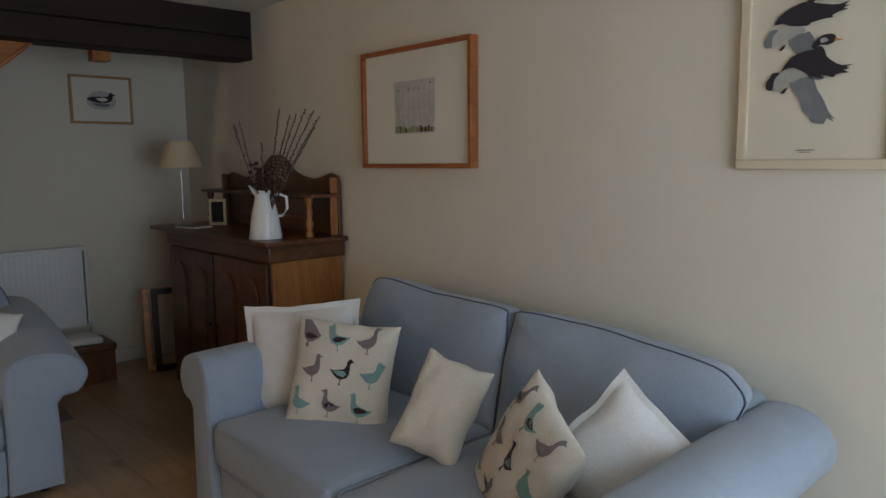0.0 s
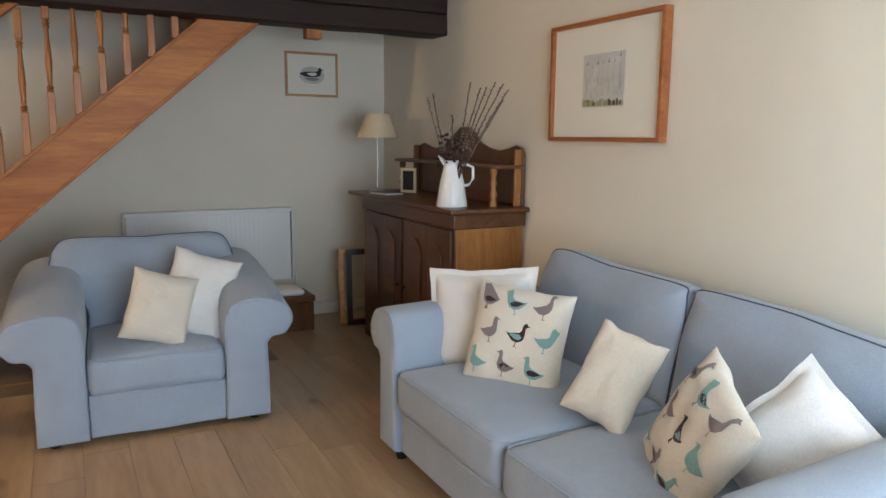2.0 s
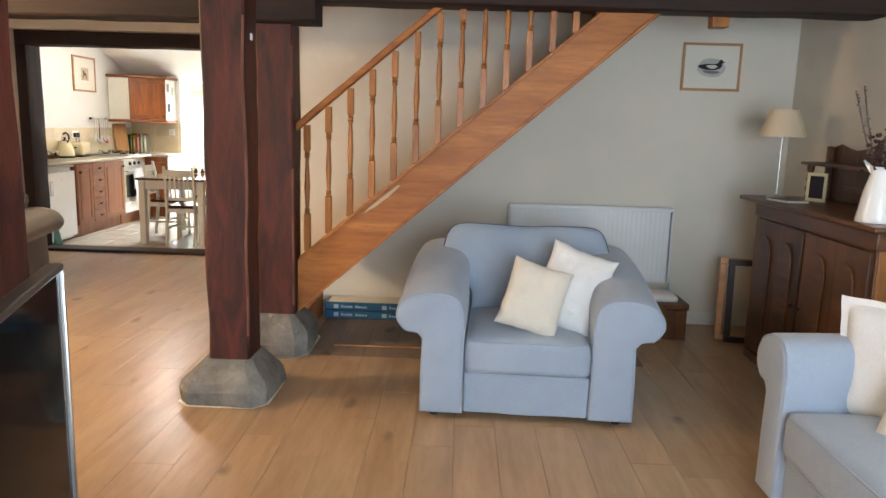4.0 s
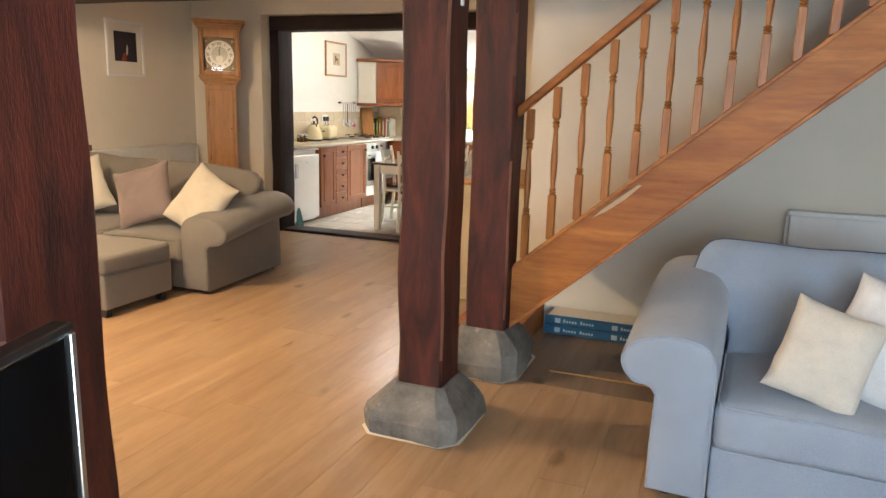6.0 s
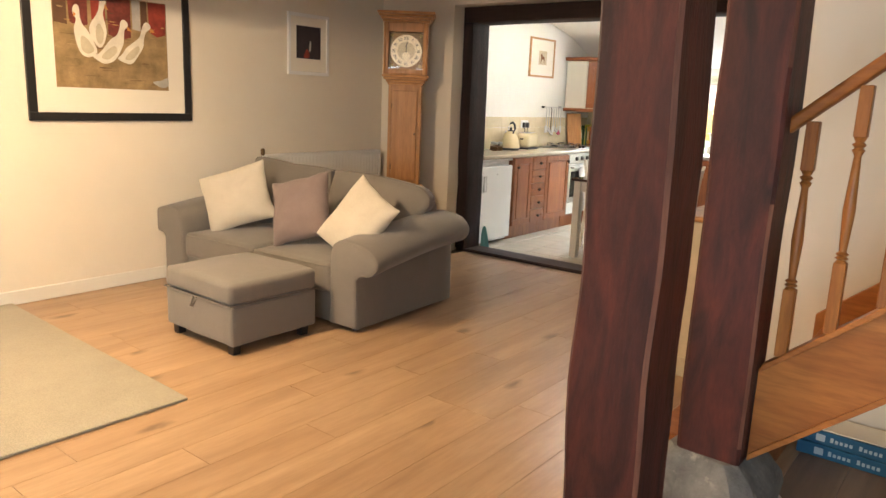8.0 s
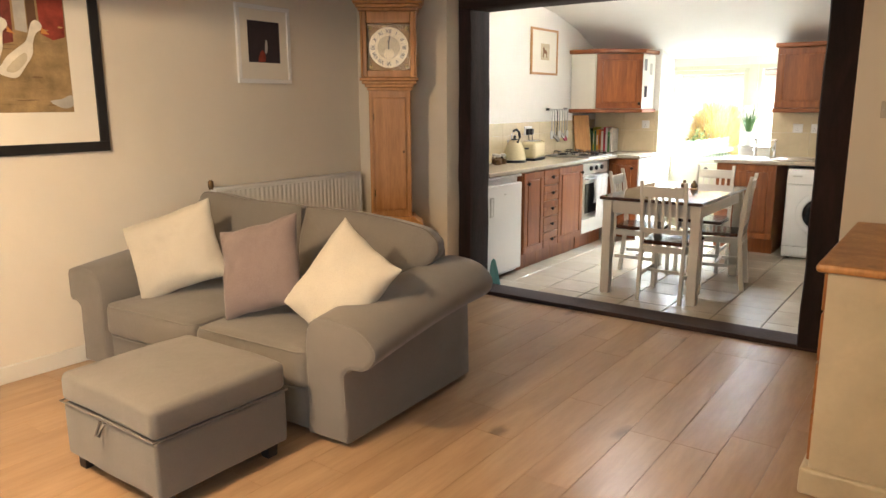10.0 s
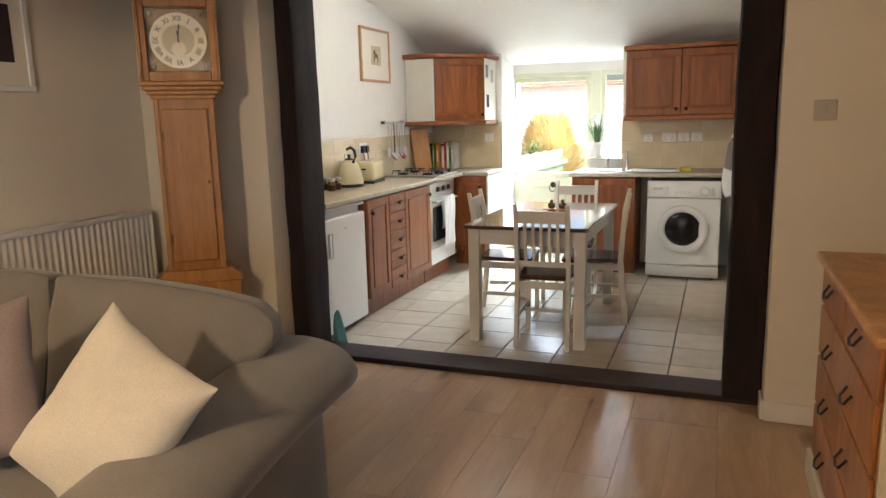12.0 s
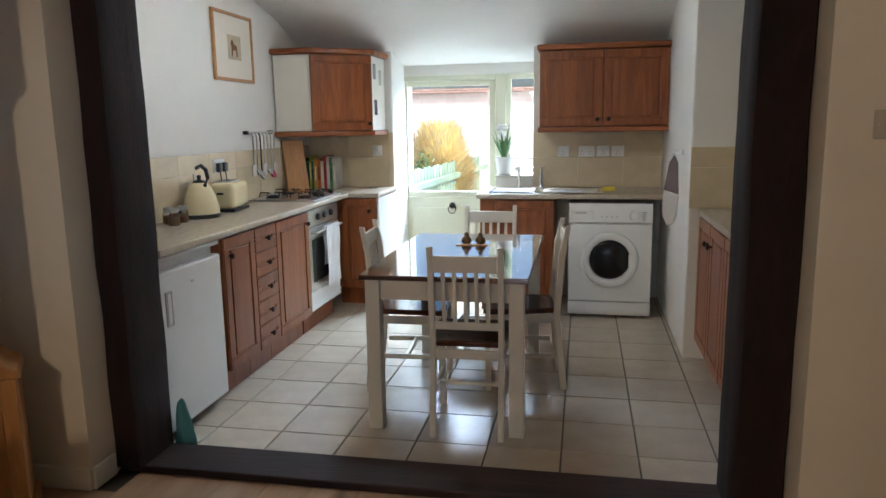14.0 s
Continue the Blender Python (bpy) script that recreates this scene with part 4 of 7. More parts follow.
def meadow(ob, y):
    rnd = random.Random(5)
    lilac, tuft = ink("lilac_petals", (0.46, 0.40, 0.42)), ink("pale_stem", (0.44, 0.44, 0.34))
    for k in range(26):
        x = -0.14 + 0.28 * k / 25
        w, h = rnd.uniform(0.01, 0.02), rnd.uniform(0.006, 0.014)
        blob(ob, [(x - w * 0.6, -0.112), (x - w * 0.3, -0.112 + h * 2), (x + w * 0.4, -0.112 + h * 1.6), (x + w * 0.6, -0.114), (x, -0.12)], y - 0.0002 * (k % 3), rnd.choice([I_GREEN, I_GREEN, tuft, I_SHADE]), "painted_grass", 2)
    for k in range(7):
        x = -0.12 + k * 0.04
        z = 0.075 + rnd.uniform(-0.012, 0.015) + (0.02 if k > 4 else 0)
        blob(ob, sh(DUCK["body"], x, z, 0.016, 1, 0.2), y - 0.001, lilac if k % 2 else I_GREY, "painted_bird", 2)
        blob(ob, [(x - 0.001, z - 0.16), (x + 0.0005, z - 0.01), (x + 0.0018, z - 0.16)], y - 0.0008, tuft, "painted_stem", 1)
    for k in range(34):
        x, z = rnd.uniform(-0.135, 0.135), rnd.uniform(-0.09, 0.02)
        blob(ob, [(x, z), (x + 0.003, z + 0.024), (x + 0.005, z)], y - 0.0012, rnd.choice([lilac, I_PALE, tuft]), "painted_stem", 1)


GOOSE_LOOKING_BACK = [(286, 92), (288, 62), (303, 48), (318, 60), (320, 100), (330, 140), (360, 175), (385, 225), (400, 270), (375, 295), (340, 300), (310, 275), (292, 215), (288, 160), (300, 120)]
GOOSE_UPRIGHT = [(425, 20), (440, 5), (458, 18), (450, 45), (440, 80), (448, 120), (455, 170), (440, 225), (415, 250), (385, 220), (365, 170), (375, 130), (400, 95), (418, 60)]
GOOSE_FRONT = [(530, 110), (545, 98), (565, 108), (568, 130), (550, 150), (545, 185), (540, 220), (515, 275), (480, 315), (430, 328), (385, 305), (368, 283), (400, 283), (430, 255), (470, 205), (505, 180), (522, 145)]
GOOSE_WALKING = [(655, 112), (672, 98), (692, 108), (695, 130), (670, 150), (655, 190), (650, 230), (620, 275), (590, 315), (560, 322), (505, 300), (530, 275), (555, 240), (600, 205), (630, 180), (645, 140)]


def goose_painting(ob, y):
    at = lambda pts: [((px - 492) * 0.00132, -0.255 + (455 - pz) * 0.00132) for px, pz in pts]
    red2 = paint("worn_barn_red", (0.22, 0.045, 0.03), 0.9, 0.3, 0.0, 20)
    straw2, straw3, down = ink("pale_straw_stroke", (0.36, 0.25, 0.12)), ink("brown_straw_stroke", (0.2, 0.125, 0.06)), ink("goose_down_shade", (0.56, 0.5, 0.36))
    for k, (a, b, low) in enumerate(((-0.3, -0.17, 0.14), (-0.15, -0.05, 0.10), (-0.04, 0.13, 0.08), (0.26, 0.395, 0.12))):
        blob(ob, [(a, 0.355), (b, 0.355), (b - 0.005, low + 0.02), ((a + b) / 2, low), (a + 0.005, low + 0.03)], y, I_RED if k % 2 else red2, "painted_door", 1)
    for a, b, m in ((-0.395, -0.31, I_SHADE), (0.14, 0.20, I_PALE), (0.205, 0.25, I_SHADE)):
        blob(ob, [(a, 0.355), (b, 0.355), (b, 0.15), (a, 0.16)], y, m, "painted_wall", 1)
    rnd = random.Random(9)
    for k in range(46):
        ground = k < 30
        w, h = (rnd.uniform(0.03, 0.11), rnd.uniform(0.003, 0.009)) if ground else (rnd.uniform(0.012, 0.03), rnd.uniform(0.003, 0.007))
        cx = rnd.uniform(-0.395 + w, 0.395 - w)
        cz = rnd.uniform(-0.245, 0.10) if ground else rnd.uniform(0.08, 0.26)
        m = (straw2, straw3, I_SAND, straw3)[k % 4] if ground else (I_OCHRE, I_SHADE, straw2)[k % 3]
        blob(ob, [(cx + w * u, cz + h * v) for u, v in ((-1, 0), (-0.3, 0.8), (0.5, 0.4), (1, 0.1), (0.4, -0.7), (-0.5, -0.6))], y - 0.0012 - k * 0.00002, m, "brush_stroke", 2)
    for k, (g, beak, shade) in enumerate((
            (GOOSE_UPRIGHT, [(452, 30), (470, 58), (448, 52)], [(400, 150), (420, 130), (440, 175), (425, 230), (400, 215)]),
            (GOOSE_LOOKING_BACK, [(288, 84), (302, 96), (288, 108)], [(320, 200), (350, 210), (385, 262), (350, 285), (320, 262)]),
            (GOOSE_FRONT, [(566, 128), (592, 156), (564, 150)], [(440, 268), (490, 235), (505, 262), (460, 305), (420, 300)]),
            (GOOSE_WALKING, [(694, 124), (722, 150), (690, 148)], [(570, 262), (620, 225), (625, 255), (580, 300), (545, 296)]))):
        yy = y - 0.0034 - k * 0.0022
        blob(ob, at(g), yy, I_WHITE, "painted_goose", 3)
        blob(ob, at(shade), yy - 0.0007, down, "painted_wing", 3)
        blob(ob, at(beak), yy - 0.0012, I_ORANGE, "painted_beak", 1)
    blob(ob, at([(700, 410), (750, 402), (790, 385), (792, 430), (760, 440), (730, 432)]), y - 0.0026, I_PALE, "painted_cloth", 2)


def swimming_duck(ob, y):
    blob(ob, [(-0.1, -0.02), (-0.06, 0.05), (0.04, 0.055), (0.1, 0.0), (0.06, -0.06), (-0.04, -0.065)], y, ink("faint_water_wash", (0.56, 0.54, 0.48)), "painted_water")
    blob(ob, [(-0.1, 0.005), (-0.05, 0.02), (0.02, 0.022), (0.045, 0.03), (0.055, 0.05), (0.07, 0.052), (0.08, 0.04), (0.1, 0.036), (0.075, 0.028), (0.07, 0.0), (0.03, -0.02), (-0.05, -0.018)], y - 0.0012, I_DARK, "painted_duck", 3)
    blob(ob, [(-0.04, 0.008), (0.02, 0.014), (0.04, 0.0), (0.0, -0.012)], y - 0.0024, I_WHITE, "painted_wing", 3)
    blob(ob, [(-0.06, -0.025), (0.05, -0.028), (0.04, -0.045), (-0.03, -0.045)], y - 0.0012, I_GREY, "painted_reflection", 3)


def pony(ob, y):
    blob(ob, [(-0.04, -0.055), (-0.035, 0.0), (-0.045, 0.03), (-0.02, 0.05), (0.0, 0.02), (0.04, 0.01), (0.045, -0.055), (0.03, -0.055), (0.025, -0.02), (-0.015, -0.02), (-0.025, -0.055)], y, ink("pony_brown", (0.22, 0.1, 0.04)), "painted_pony", 2)


M_LFRAME2 = paint("cream_frame", (0.66, 0.55, 0.4), 0.4, 0.05, 0.05)
EAST = lambda yy, zz: pose(XE - 0.002, yy, zz, 0, 0, -90)
picture("framed_picture", "cherry-framed print of birds over a meadow on the cream wall", 0.815, 0.585, EAST(3.675, 1.715), M_OFRAME, 0.022, 0.048, (-0.15, 0.15, -0.125, 0.13, I_SKY), meadow)
picture("framed_picture", "cream-framed print of two flying ducks on the cream wall", 0.46, 0.68, EAST(1.84, 1.76), M_LFRAME2, 0.03, 0.03, None, flying_ducks, paint("print_paper", (0.66, 0.6, 0.47), 0.9, 0.02, 0))
picture("framed_picture", "small wood-framed print of a swimming duck near the corner", 0.42, 0.335, pose(2.77, 6.418, 1.907), M_LFRAME, 0.018, 0.02, None, swimming_duck)
WEST = lambda yy, zz: pose(XW + 0.002, yy, zz, 0, 0, 90)
picture("framed_picture", "large black-framed painting of four white geese by red doors", 1.17, 0.95, WEST(5.575, 1.675), M_BLACK, 0.055, 0.025, (-0.4, 0.4, -0.255, 0.36, I_SAND), goose_painting)
picture("framed_picture", "white-framed dark photograph on the cream wall above the radiator", 0.47, 0.52, WEST(7.34, 1.86), M_WHITE, 0.03, 0.02, (-0.14, 0.135, -0.12, 0.155, I_DARK), lambda ob, y: (blob(ob, [(-0.06, -0.11), (-0.03, -0.04), (0.0, -0.06), (0.0, -0.11)], y, I_RED, "photo_patch"), blob(ob, [(0.0, -0.05), (0.01, 0.03), (0.025, 0.02), (0.02, -0.05)], y, I_PALE, "photo_patch")))
picture("framed_picture", "wood-framed small pony print on the kitchen wall", 0.56, 0.45, pose(KW + 0.002, 10.57, 1.965, 0, 0, 90), M_LFRAME, 0.022, 0.02, (-0.08, 0.1, -0.08, 0.08, ink("aged_print", (0.6, 0.5, 0.33))), pony)


# ---- chiffonier with its things ----
chif = thing("chiffonier", "dark brown pine chiffonier with arched doors and a shaped back shelf", "sideboard", 3.13, 5.02, 0)
box("body", -0.21, 0.24, -0.66, 0.66, 0.06, 0.93, M_SIDEB, chif, 0.004)
# South end: side panel, bracket and support take a lighter colour than the rest.
box("side_panel", -0.205, 0.235, -0.672, -0.661, 0.06, 0.93, M_CHIFSIDE, chif, 0.002, "pine side panel, lighter than the front")
box("plinth", -0.225, 0.245, -0.675, 0.665, 0.0, 0.06, M_SIDEB, chif, 0.005)
box("frieze", -0.235, 0.245, -0.69, 0.67, 0.93, 1.015, M_SIDEBY, chif, 0.008)
box("top_board", -0.275, 0.245, -0.73, 0.86, 1.016, 1.045, M_SIDEBY, chif, 0.01)
for s, yy in ((-1, -0.33), (1, 0.33)):
    d = box("door", -0.232, -0.211, yy - 0.315, yy + 0.315, 0.09, 0.92, M_SIDEB, chif, 0.003)
    for yo in (-0.14, 0.14):
        arch = [(yo - 0.085, 0.05), (yo + 0.085, 0.05), (yo + 0.085, 0.6)] + [(yo + 0.085 * math.cos(a), 0.6 + 0.12 * math.sin(a)) for a in [math.pi * k / 10 for k in range(1, 10)]] + [(yo - 0.085, 0.6)]
        prism("arched_panel", arch, 0.012, M_SIDEBY, d, "x", (-0.022, 0, 0.02), 0.005, smooth=True)
    lathe("knob", [(0.006, 0), (0.012, 0.01), (0.009, 0.02)], M_BRONZE, d, 10, at=(-0.012, -s * 0.285, 0.4)).rotation_euler = (0, radians(-90), 0)
# back board with a scrolled crest
crest = [(-0.68, 0.0), (-0.68, 0.30), (-0.66, 0.335), (-0.6, 0.35), (-0.52, 0.33), (-0.42, 0.315), (-0.3, 0.33), (-0.2, 0.36), (-0.13, 0.42), (-0.05, 0.46), (0.05, 0.46), (0.13, 0.42), (0.2, 0.36), (0.3, 0.33), (0.42, 0.315), (0.52, 0.33), (0.6, 0.35), (0.66, 0.335), (0.68, 0.30), (0.68, 0.0)]
prism("back_board", crest, 0.025, M_SIDEB, chif, "x", (0.215, 0, 1.045), 0.006, smooth=True)
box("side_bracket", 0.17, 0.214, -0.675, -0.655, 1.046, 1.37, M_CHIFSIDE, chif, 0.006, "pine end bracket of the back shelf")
box("side_bracket", 0.17, 0.214, 0.655, 0.675, 1.046, 1.38, M_SIDEB, chif, 0.006)
box("shelf", 0.03, 0.213, -0.70, 0.70, 1.262, 1.282, M_SIDEBY, chif, 0.006)
box("shelf_rail", 0.205, 0.214, -0.5, 0.5, 1.12, 1.145, M_SIDEBY, chif, 0.003)
for yy in (-0.62, 0.62):
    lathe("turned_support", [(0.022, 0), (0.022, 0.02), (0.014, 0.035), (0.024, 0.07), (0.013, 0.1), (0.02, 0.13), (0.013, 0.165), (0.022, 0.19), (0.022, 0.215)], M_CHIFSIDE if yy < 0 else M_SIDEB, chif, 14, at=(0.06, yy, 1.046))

jug = thing("enamel_jug", "tall white enamel jug filled with dried twigs on the chiffonier", "jug", 2.985, 4.52, 1.045, -40)
lathe("jug_body", [(0.088, 0.0), (0.09, 0.008), (0.082, 0.06), (0.07, 0.14), (0.055, 0.2), (0.047, 0.235), (0.05, 0.25), (0.055, 0.262), (0.05, 0.262), (0.044, 0.235), (0.05, 0.19)], M_WHITE, jug, 26)
tube("jug_handle", [(0.05, 0, 0.235), (0.085, 0, 0.24), (0.12, 0, 0.225), (0.122, 0, 0.16), (0.1, 0, 0.125), (0.072, 0, 0.12)], 0.0085, M_WHITE, jug)
prism("spout", [(-0.045, 0.225), (-0.082, 0.285), (-0.078, 0.29), (-0.04, 0.262)], 0.034, M_WHITE, jug, "y", (0, -0.017, 0), 0.006)
twigs = thing("dried_twigs", "dried brown pussy-willow twigs and seed heads standing in the jug", "dried flowers", 2.985, 4.52, 1.10)
rnd = random.Random(11)
M_TWIG = paint("twig_brown", (0.09, 0.05, 0.035), 0.8, 0.2, 0.1)
M_BUD = paint("grey_catkin", (0.24, 0.2, 0.17), 0.9, 0.2, 0.1)
M_SEED = paint("dark_seed_head", (0.07, 0.03, 0.025), 0.9, 0.3, 0.2)


def blobs(name, centres, r, mat, parent):
    bm = bmesh.new()
    for c, s in centres:
        bmesh.ops.create_icosphere(bm, subdivisions=1, radius=r * s, matrix=Matrix.Translation(c))
    return part(name, bm, mat, parent, smooth=True)


for k, (dx, dy, hh) in enumerate([(0.05, -0.37, 0.62), (0.06, -0.42, 0.61), (0.03, -0.30, 0.60), (0.08, -0.40, 0.53), (0.02, -0.17, 0.63), (-0.05, 0.16, 0.58), (-0.06, 0.22, 0.56), (0.0, 0.0, 0.46), (0.07, -0.46, 0.58), (0.04, -0.24, 0.6)]):
    p = [Vector((dx * f ** 1.2, dy * f ** 1.2, hh * f)) + noise.noise_vector(Vector((k, f * 2, 0))) * 0.012 * f for f in (0, 0.25, 0.5, 0.75, 1)]
    t = tube("twig", p, 0.003, M_TWIG, twigs, seg=5)
    cs = []
    for q in range(20):
        f = 0.45 + 0.55 * q / 19
        i = min(3, int(f * 4))
        a = p[i].lerp(p[i + 1], f * 4 - i)
        cs.append((a + Vector((rnd.uniform(-1, 1), rnd.uniform(-1, 1), 0)) * 0.006, rnd.uniform(0.8, 1.3)))
    blobs("catkin", cs, 0.0062, M_BUD, t)
tagged(blobs("seed_cluster", [(Vector((rnd.gauss(0, 0.035), rnd.gauss(0, 0.05), rnd.uniform(0.17, 0.36))), rnd.uniform(0.7, 1.5)) for _ in range(75)], 0.009, M_SEED, twigs), "", "", "", "stuff")

tl = thing("table_lamp", "slim chrome table lamp with a pleated cream shade, unlit", "lamp", 3.02, 5.70, 1.045)
lathe("lamp_base", [(0.06, 0), (0.06, 0.008), (0.02, 0.016), (0.008, 0.022)], M_STEEL, tl, 20)
lathe("lamp_stem", [(0.006, 0.02), (0.006, 0.37), (0.014, 0.375), (0.014, 0.4)], M_STEEL, tl, 12)
lathe("lamp_shade", [(0.145, 0.385), (0.144, 0.39), (0.082, 0.555), (0.08, 0.555), (0.14, 0.388)], paint("cream_shade", (0.62, 0.5, 0.34), 0.85, 0.04, 0.1), tl, 40)

ph = thing("photo_frame", "small silver photo frame standing on the chiffonier", "photo frame", 3.18, 5.52, 1.045, -50)
for a, b, c, d in ((-0.06, 0.06, 0.155, 0.175), (-0.06, 0.06, 0, 0.02), (-0.06, -0.042, 0.02, 0.155), (0.042, 0.06, 0.02, 0.155)):
    box("frame_bar", a, b, -0.008, 0.008, c, d, M_CREAM, ph, 0.002)
box("photo", -0.042, 0.042, -0.003, 0.003, 0.02, 0.155, I_DARK, ph, 0.0)
nb = thing("notebook", "thin cream notebook lying on the chiffonier top", "book", 2.98, 5.45, 1.046, 12)
box("cover", -0.07, 0.07, -0.1, 0.1, 0.0, 0.012, M_PAPER, nb, 0.002)
box("cover_edge", -0.071, 0.071, -0.101, 0.101, 0.0125, 0.0145, M_BLACK, nb, 0.0)

M_BLACKF = wood("near_black_frame", (0.012, 0.006, 0.005), (0.035, 0.016, 0.012), "z", 0.45, 9, 9, 0.1, knots=False)
# leaning picture frames and the leather box
for dy, lab, mt, ww in ((0.0, "empty dark brown frame leaning beside the chiffonier", M_BLACKF, 0.22), (0.06, "pale wooden frame leaning behind a dark one", M_LFRAME, 0.24)):
    lf = thing("leaning_frame", lab, "picture frame")
    lf.matrix_world = pose(2.985 - dy * 0.5, 5.945 + dy, 0.003, 0, 0, -12) @ pose(0, 0, 0, -6, 0, 0)
    for a, b, c, d in ((-ww / 2, ww / 2, 0.54, 0.58), (-ww / 2, ww / 2, 0.0, 0.04), (-ww / 2, -ww / 2 + 0.04, 0.04, 0.54), (ww / 2 - 0.04, ww / 2, 0.04, 0.54)):
        box("frame_rail", a, b, -0.02, 0.015, c, d, mt, lf, 0.004)
chest = thing("wooden_box", "small dark reddish wooden chest with a metal latch under the radiator", "box", 2.44, 6.10, 0)
box("chest_body", -0.17, 0.17, -0.14, 0.14, 0, 0.215, M_SIDEB, chest, 0.006)
box("chest_lid", -0.18, 0.18, -0.15, 0.15, 0.217, 0.265, M_SIDEB, chest, 0.01)
box("latch", -0.02, 0.02, -0.153, -0.1505, 0.17, 0.235, M_BRASS, chest, 0.001)
fold = thing("folded_blanket", "folded white blanket lying on the wooden chest", "blanket", 2.40, 6.10, 0.266)
part("blanket_fold", soft_block(-0.15, 0.15, -0.12, 0.12, 0, 0.045, 0.02, 0.01, 2), M_WHITEF, fold, smooth=True)


# ---- radiators ----
def radiator(name, label, w, h, m, fins, deep=0.009):
    ob = thing(name, label, "radiator")
    ob.matrix_world = m
    bm = bmesh.new()
    n = fins * 4
    dep = [0.0, 0.0, -deep, -deep]
    top, bot = [], []
    for i in range(n + 1):
        x = -w / 2 + 0.015 + (w - 0.03) * i / n
        y = -0.045 + dep[i % 4]
        bot.append(bm.verts.new((x, y, 0.0)))
        top.append(bm.verts.new((x, y, h - 0.03)))
    for i in range(n):
        bm.faces.new((bot[i], bot[i + 1], top[i + 1], top[i]))
    bmesh.ops.recalc_face_normals(bm, faces=bm.faces)
    r = bmesh.ops.extrude_face_region(bm, geom=bm.faces[:])
    bmesh.ops.translate(bm, vec=(0, 0.02, 0), verts=[v for v in r["geom"] if isinstance(v, bmesh.types.BMVert)])
    bmesh.ops.recalc_face_normals(bm, faces=bm.faces)
    part("ribbed_panel", bm, M_RAD, ob)
    box("top_grille", -w / 2, w / 2, -0.06, 0.0, h - 0.03, h, M_RAD, ob, 0.006)
    for s in (-1, 1):
        box("side_cover", s * w / 2 - 0.006, s * w / 2 + 0.006, -0.058, 0.0, 0.0, h - 0.03, M_RAD, ob, 0.003)
        box("wall_bracket", s * w * 0.35 - 0.02, s * w * 0.35 + 0.02, 0.0, 0.03, h * 0.3, h * 0.7, M_RAD, ob, 0.0)
        tube("pipe", [(s * (w / 2 + 0.01), -0.02, 0.03), (s * (w / 2 + 0.03), -0.02, 0.02), (s * (w / 2 + 0.03), -0.02, -0.3)], 0.0075, M_RAD, ob)
    return ob


radiator("radiator", "white ribbed panel radiator on the wall behind the armchair", 1.20, 0.56, pose(1.965, 6.385, 0.33), 34, 0.0009)
rw = radiator("radiator", "white ribbed radiator behind the taupe sofa beside the clock", 1.40, 0.58, pose(XW + 0.035, 7.5, 0.345, 0, 0, 90), 34, 0.0045)
lathe("valve", [(0.014, 0), (0.018, 0.02), (0.018, 0.05), (0.01, 0.06)], M_BRASS, rw, 12, at=(-0.71, -0.03, 0.57))

# ---- long-case clock ----
clock = thing("longcase_clock", "tall honey pine longcase clock with a silvered square dial", "clock", -3.835, 7.96, 0, 38)
box("plinth", -0.235, 0.235, -0.135, 0.14, 0.0, 0.08, M_OLDPINE, clock, 0.008)
box("base", -0.215, 0.215, -0.12, 0.135, 0.08, 0.58, M_OLDPINE, clock, 0.005)
box("base_panel", -0.165, 0.165, -0.128, -0.1205, 0.14, 0.52, M_OLDPINE, clock, 0.004)
prism("base_moulding", [(-0.23, 0.58), (0.23, 0.58), (0.222, 0.605), (0.19, 0.62), (0.165, 0.65), (-0.165, 0.65), (-0.19, 0.62), (-0.222, 0.605)], 0.24, M_OLDPINE, clock, "y", (0, -0.115, 0), 0.006)
box("trunk", -0.148, 0.148, -0.095, 0.13, 0.65, 1.555, M_OLDPINE, clock, 0.004)
for s in (-1, 1):
    box("corner_moulding", s * 0.135 - 0.012, s * 0.135 + 0.012, -0.104, -0.0955, 0.66, 1.55, M_OLDPINE, clock, 0.003)
door = box("trunk_door", -0.112, 0.112, -0.112, -0.096, 0.70, 1.50, M_OLDPINE, clock, 0.006)
lathe("escutcheon", [(0.009, 0), (0.009, 0.003)], M_BRASS, door, 10, at=(0.095, -0.009, 0.42)).rotation_euler = (radians(90), 0, 0)
box("hinge", -0.118, -0.110, -0.013, -0.0085, 0.1, 0.15, M_BRASS, door, 0.001)
box("hinge", -0.118, -0.110, -0.013, -0.0085, 0.64, 0.69, M_BRASS, door, 0.001)
for k, (ww, zz) in enumerate(((0.158, 1.55), (0.172, 1.572), (0.192, 1.594), (0.205, 1.616))):
    box("neck_moulding", -ww, ww, -0.11 - k * 0.014, 0.135, zz, zz + 0.0215, M_OLDPINE, clock, 0.006)
box("hood", -0.19, 0.19, -0.03, 0.135, 1.638, 2.08, M_OLDPINE, clock, 0.004)
for s in (-1, 1):
    box("hood_stile", s * 0.172 - 0.022, s * 0.172 + 0.022, -0.15, -0.03, 1.638, 2.08, M_OLDPINE, clock, 0.005)
    lathe("hood_column", [(0.011, 0), (0.011, 0.012), (0.0075, 0.02), (0.0085, 0.2), (0.007, 0.40), (0.011, 0.41), (0.011, 0.425)], M_OLDPINE, clock, 14, at=(s * 0.184, -0.158, 1.645))
box("hood_rail", -0.149, 0.149, -0.15, -0.03, 1.638, 1.685, M_OLDPINE, clock, 0.005)
box("hood_rail", -0.149, 0.149, -0.15, -0.03, 2.0, 2.08, M_OLDPINE, clock, 0.005)
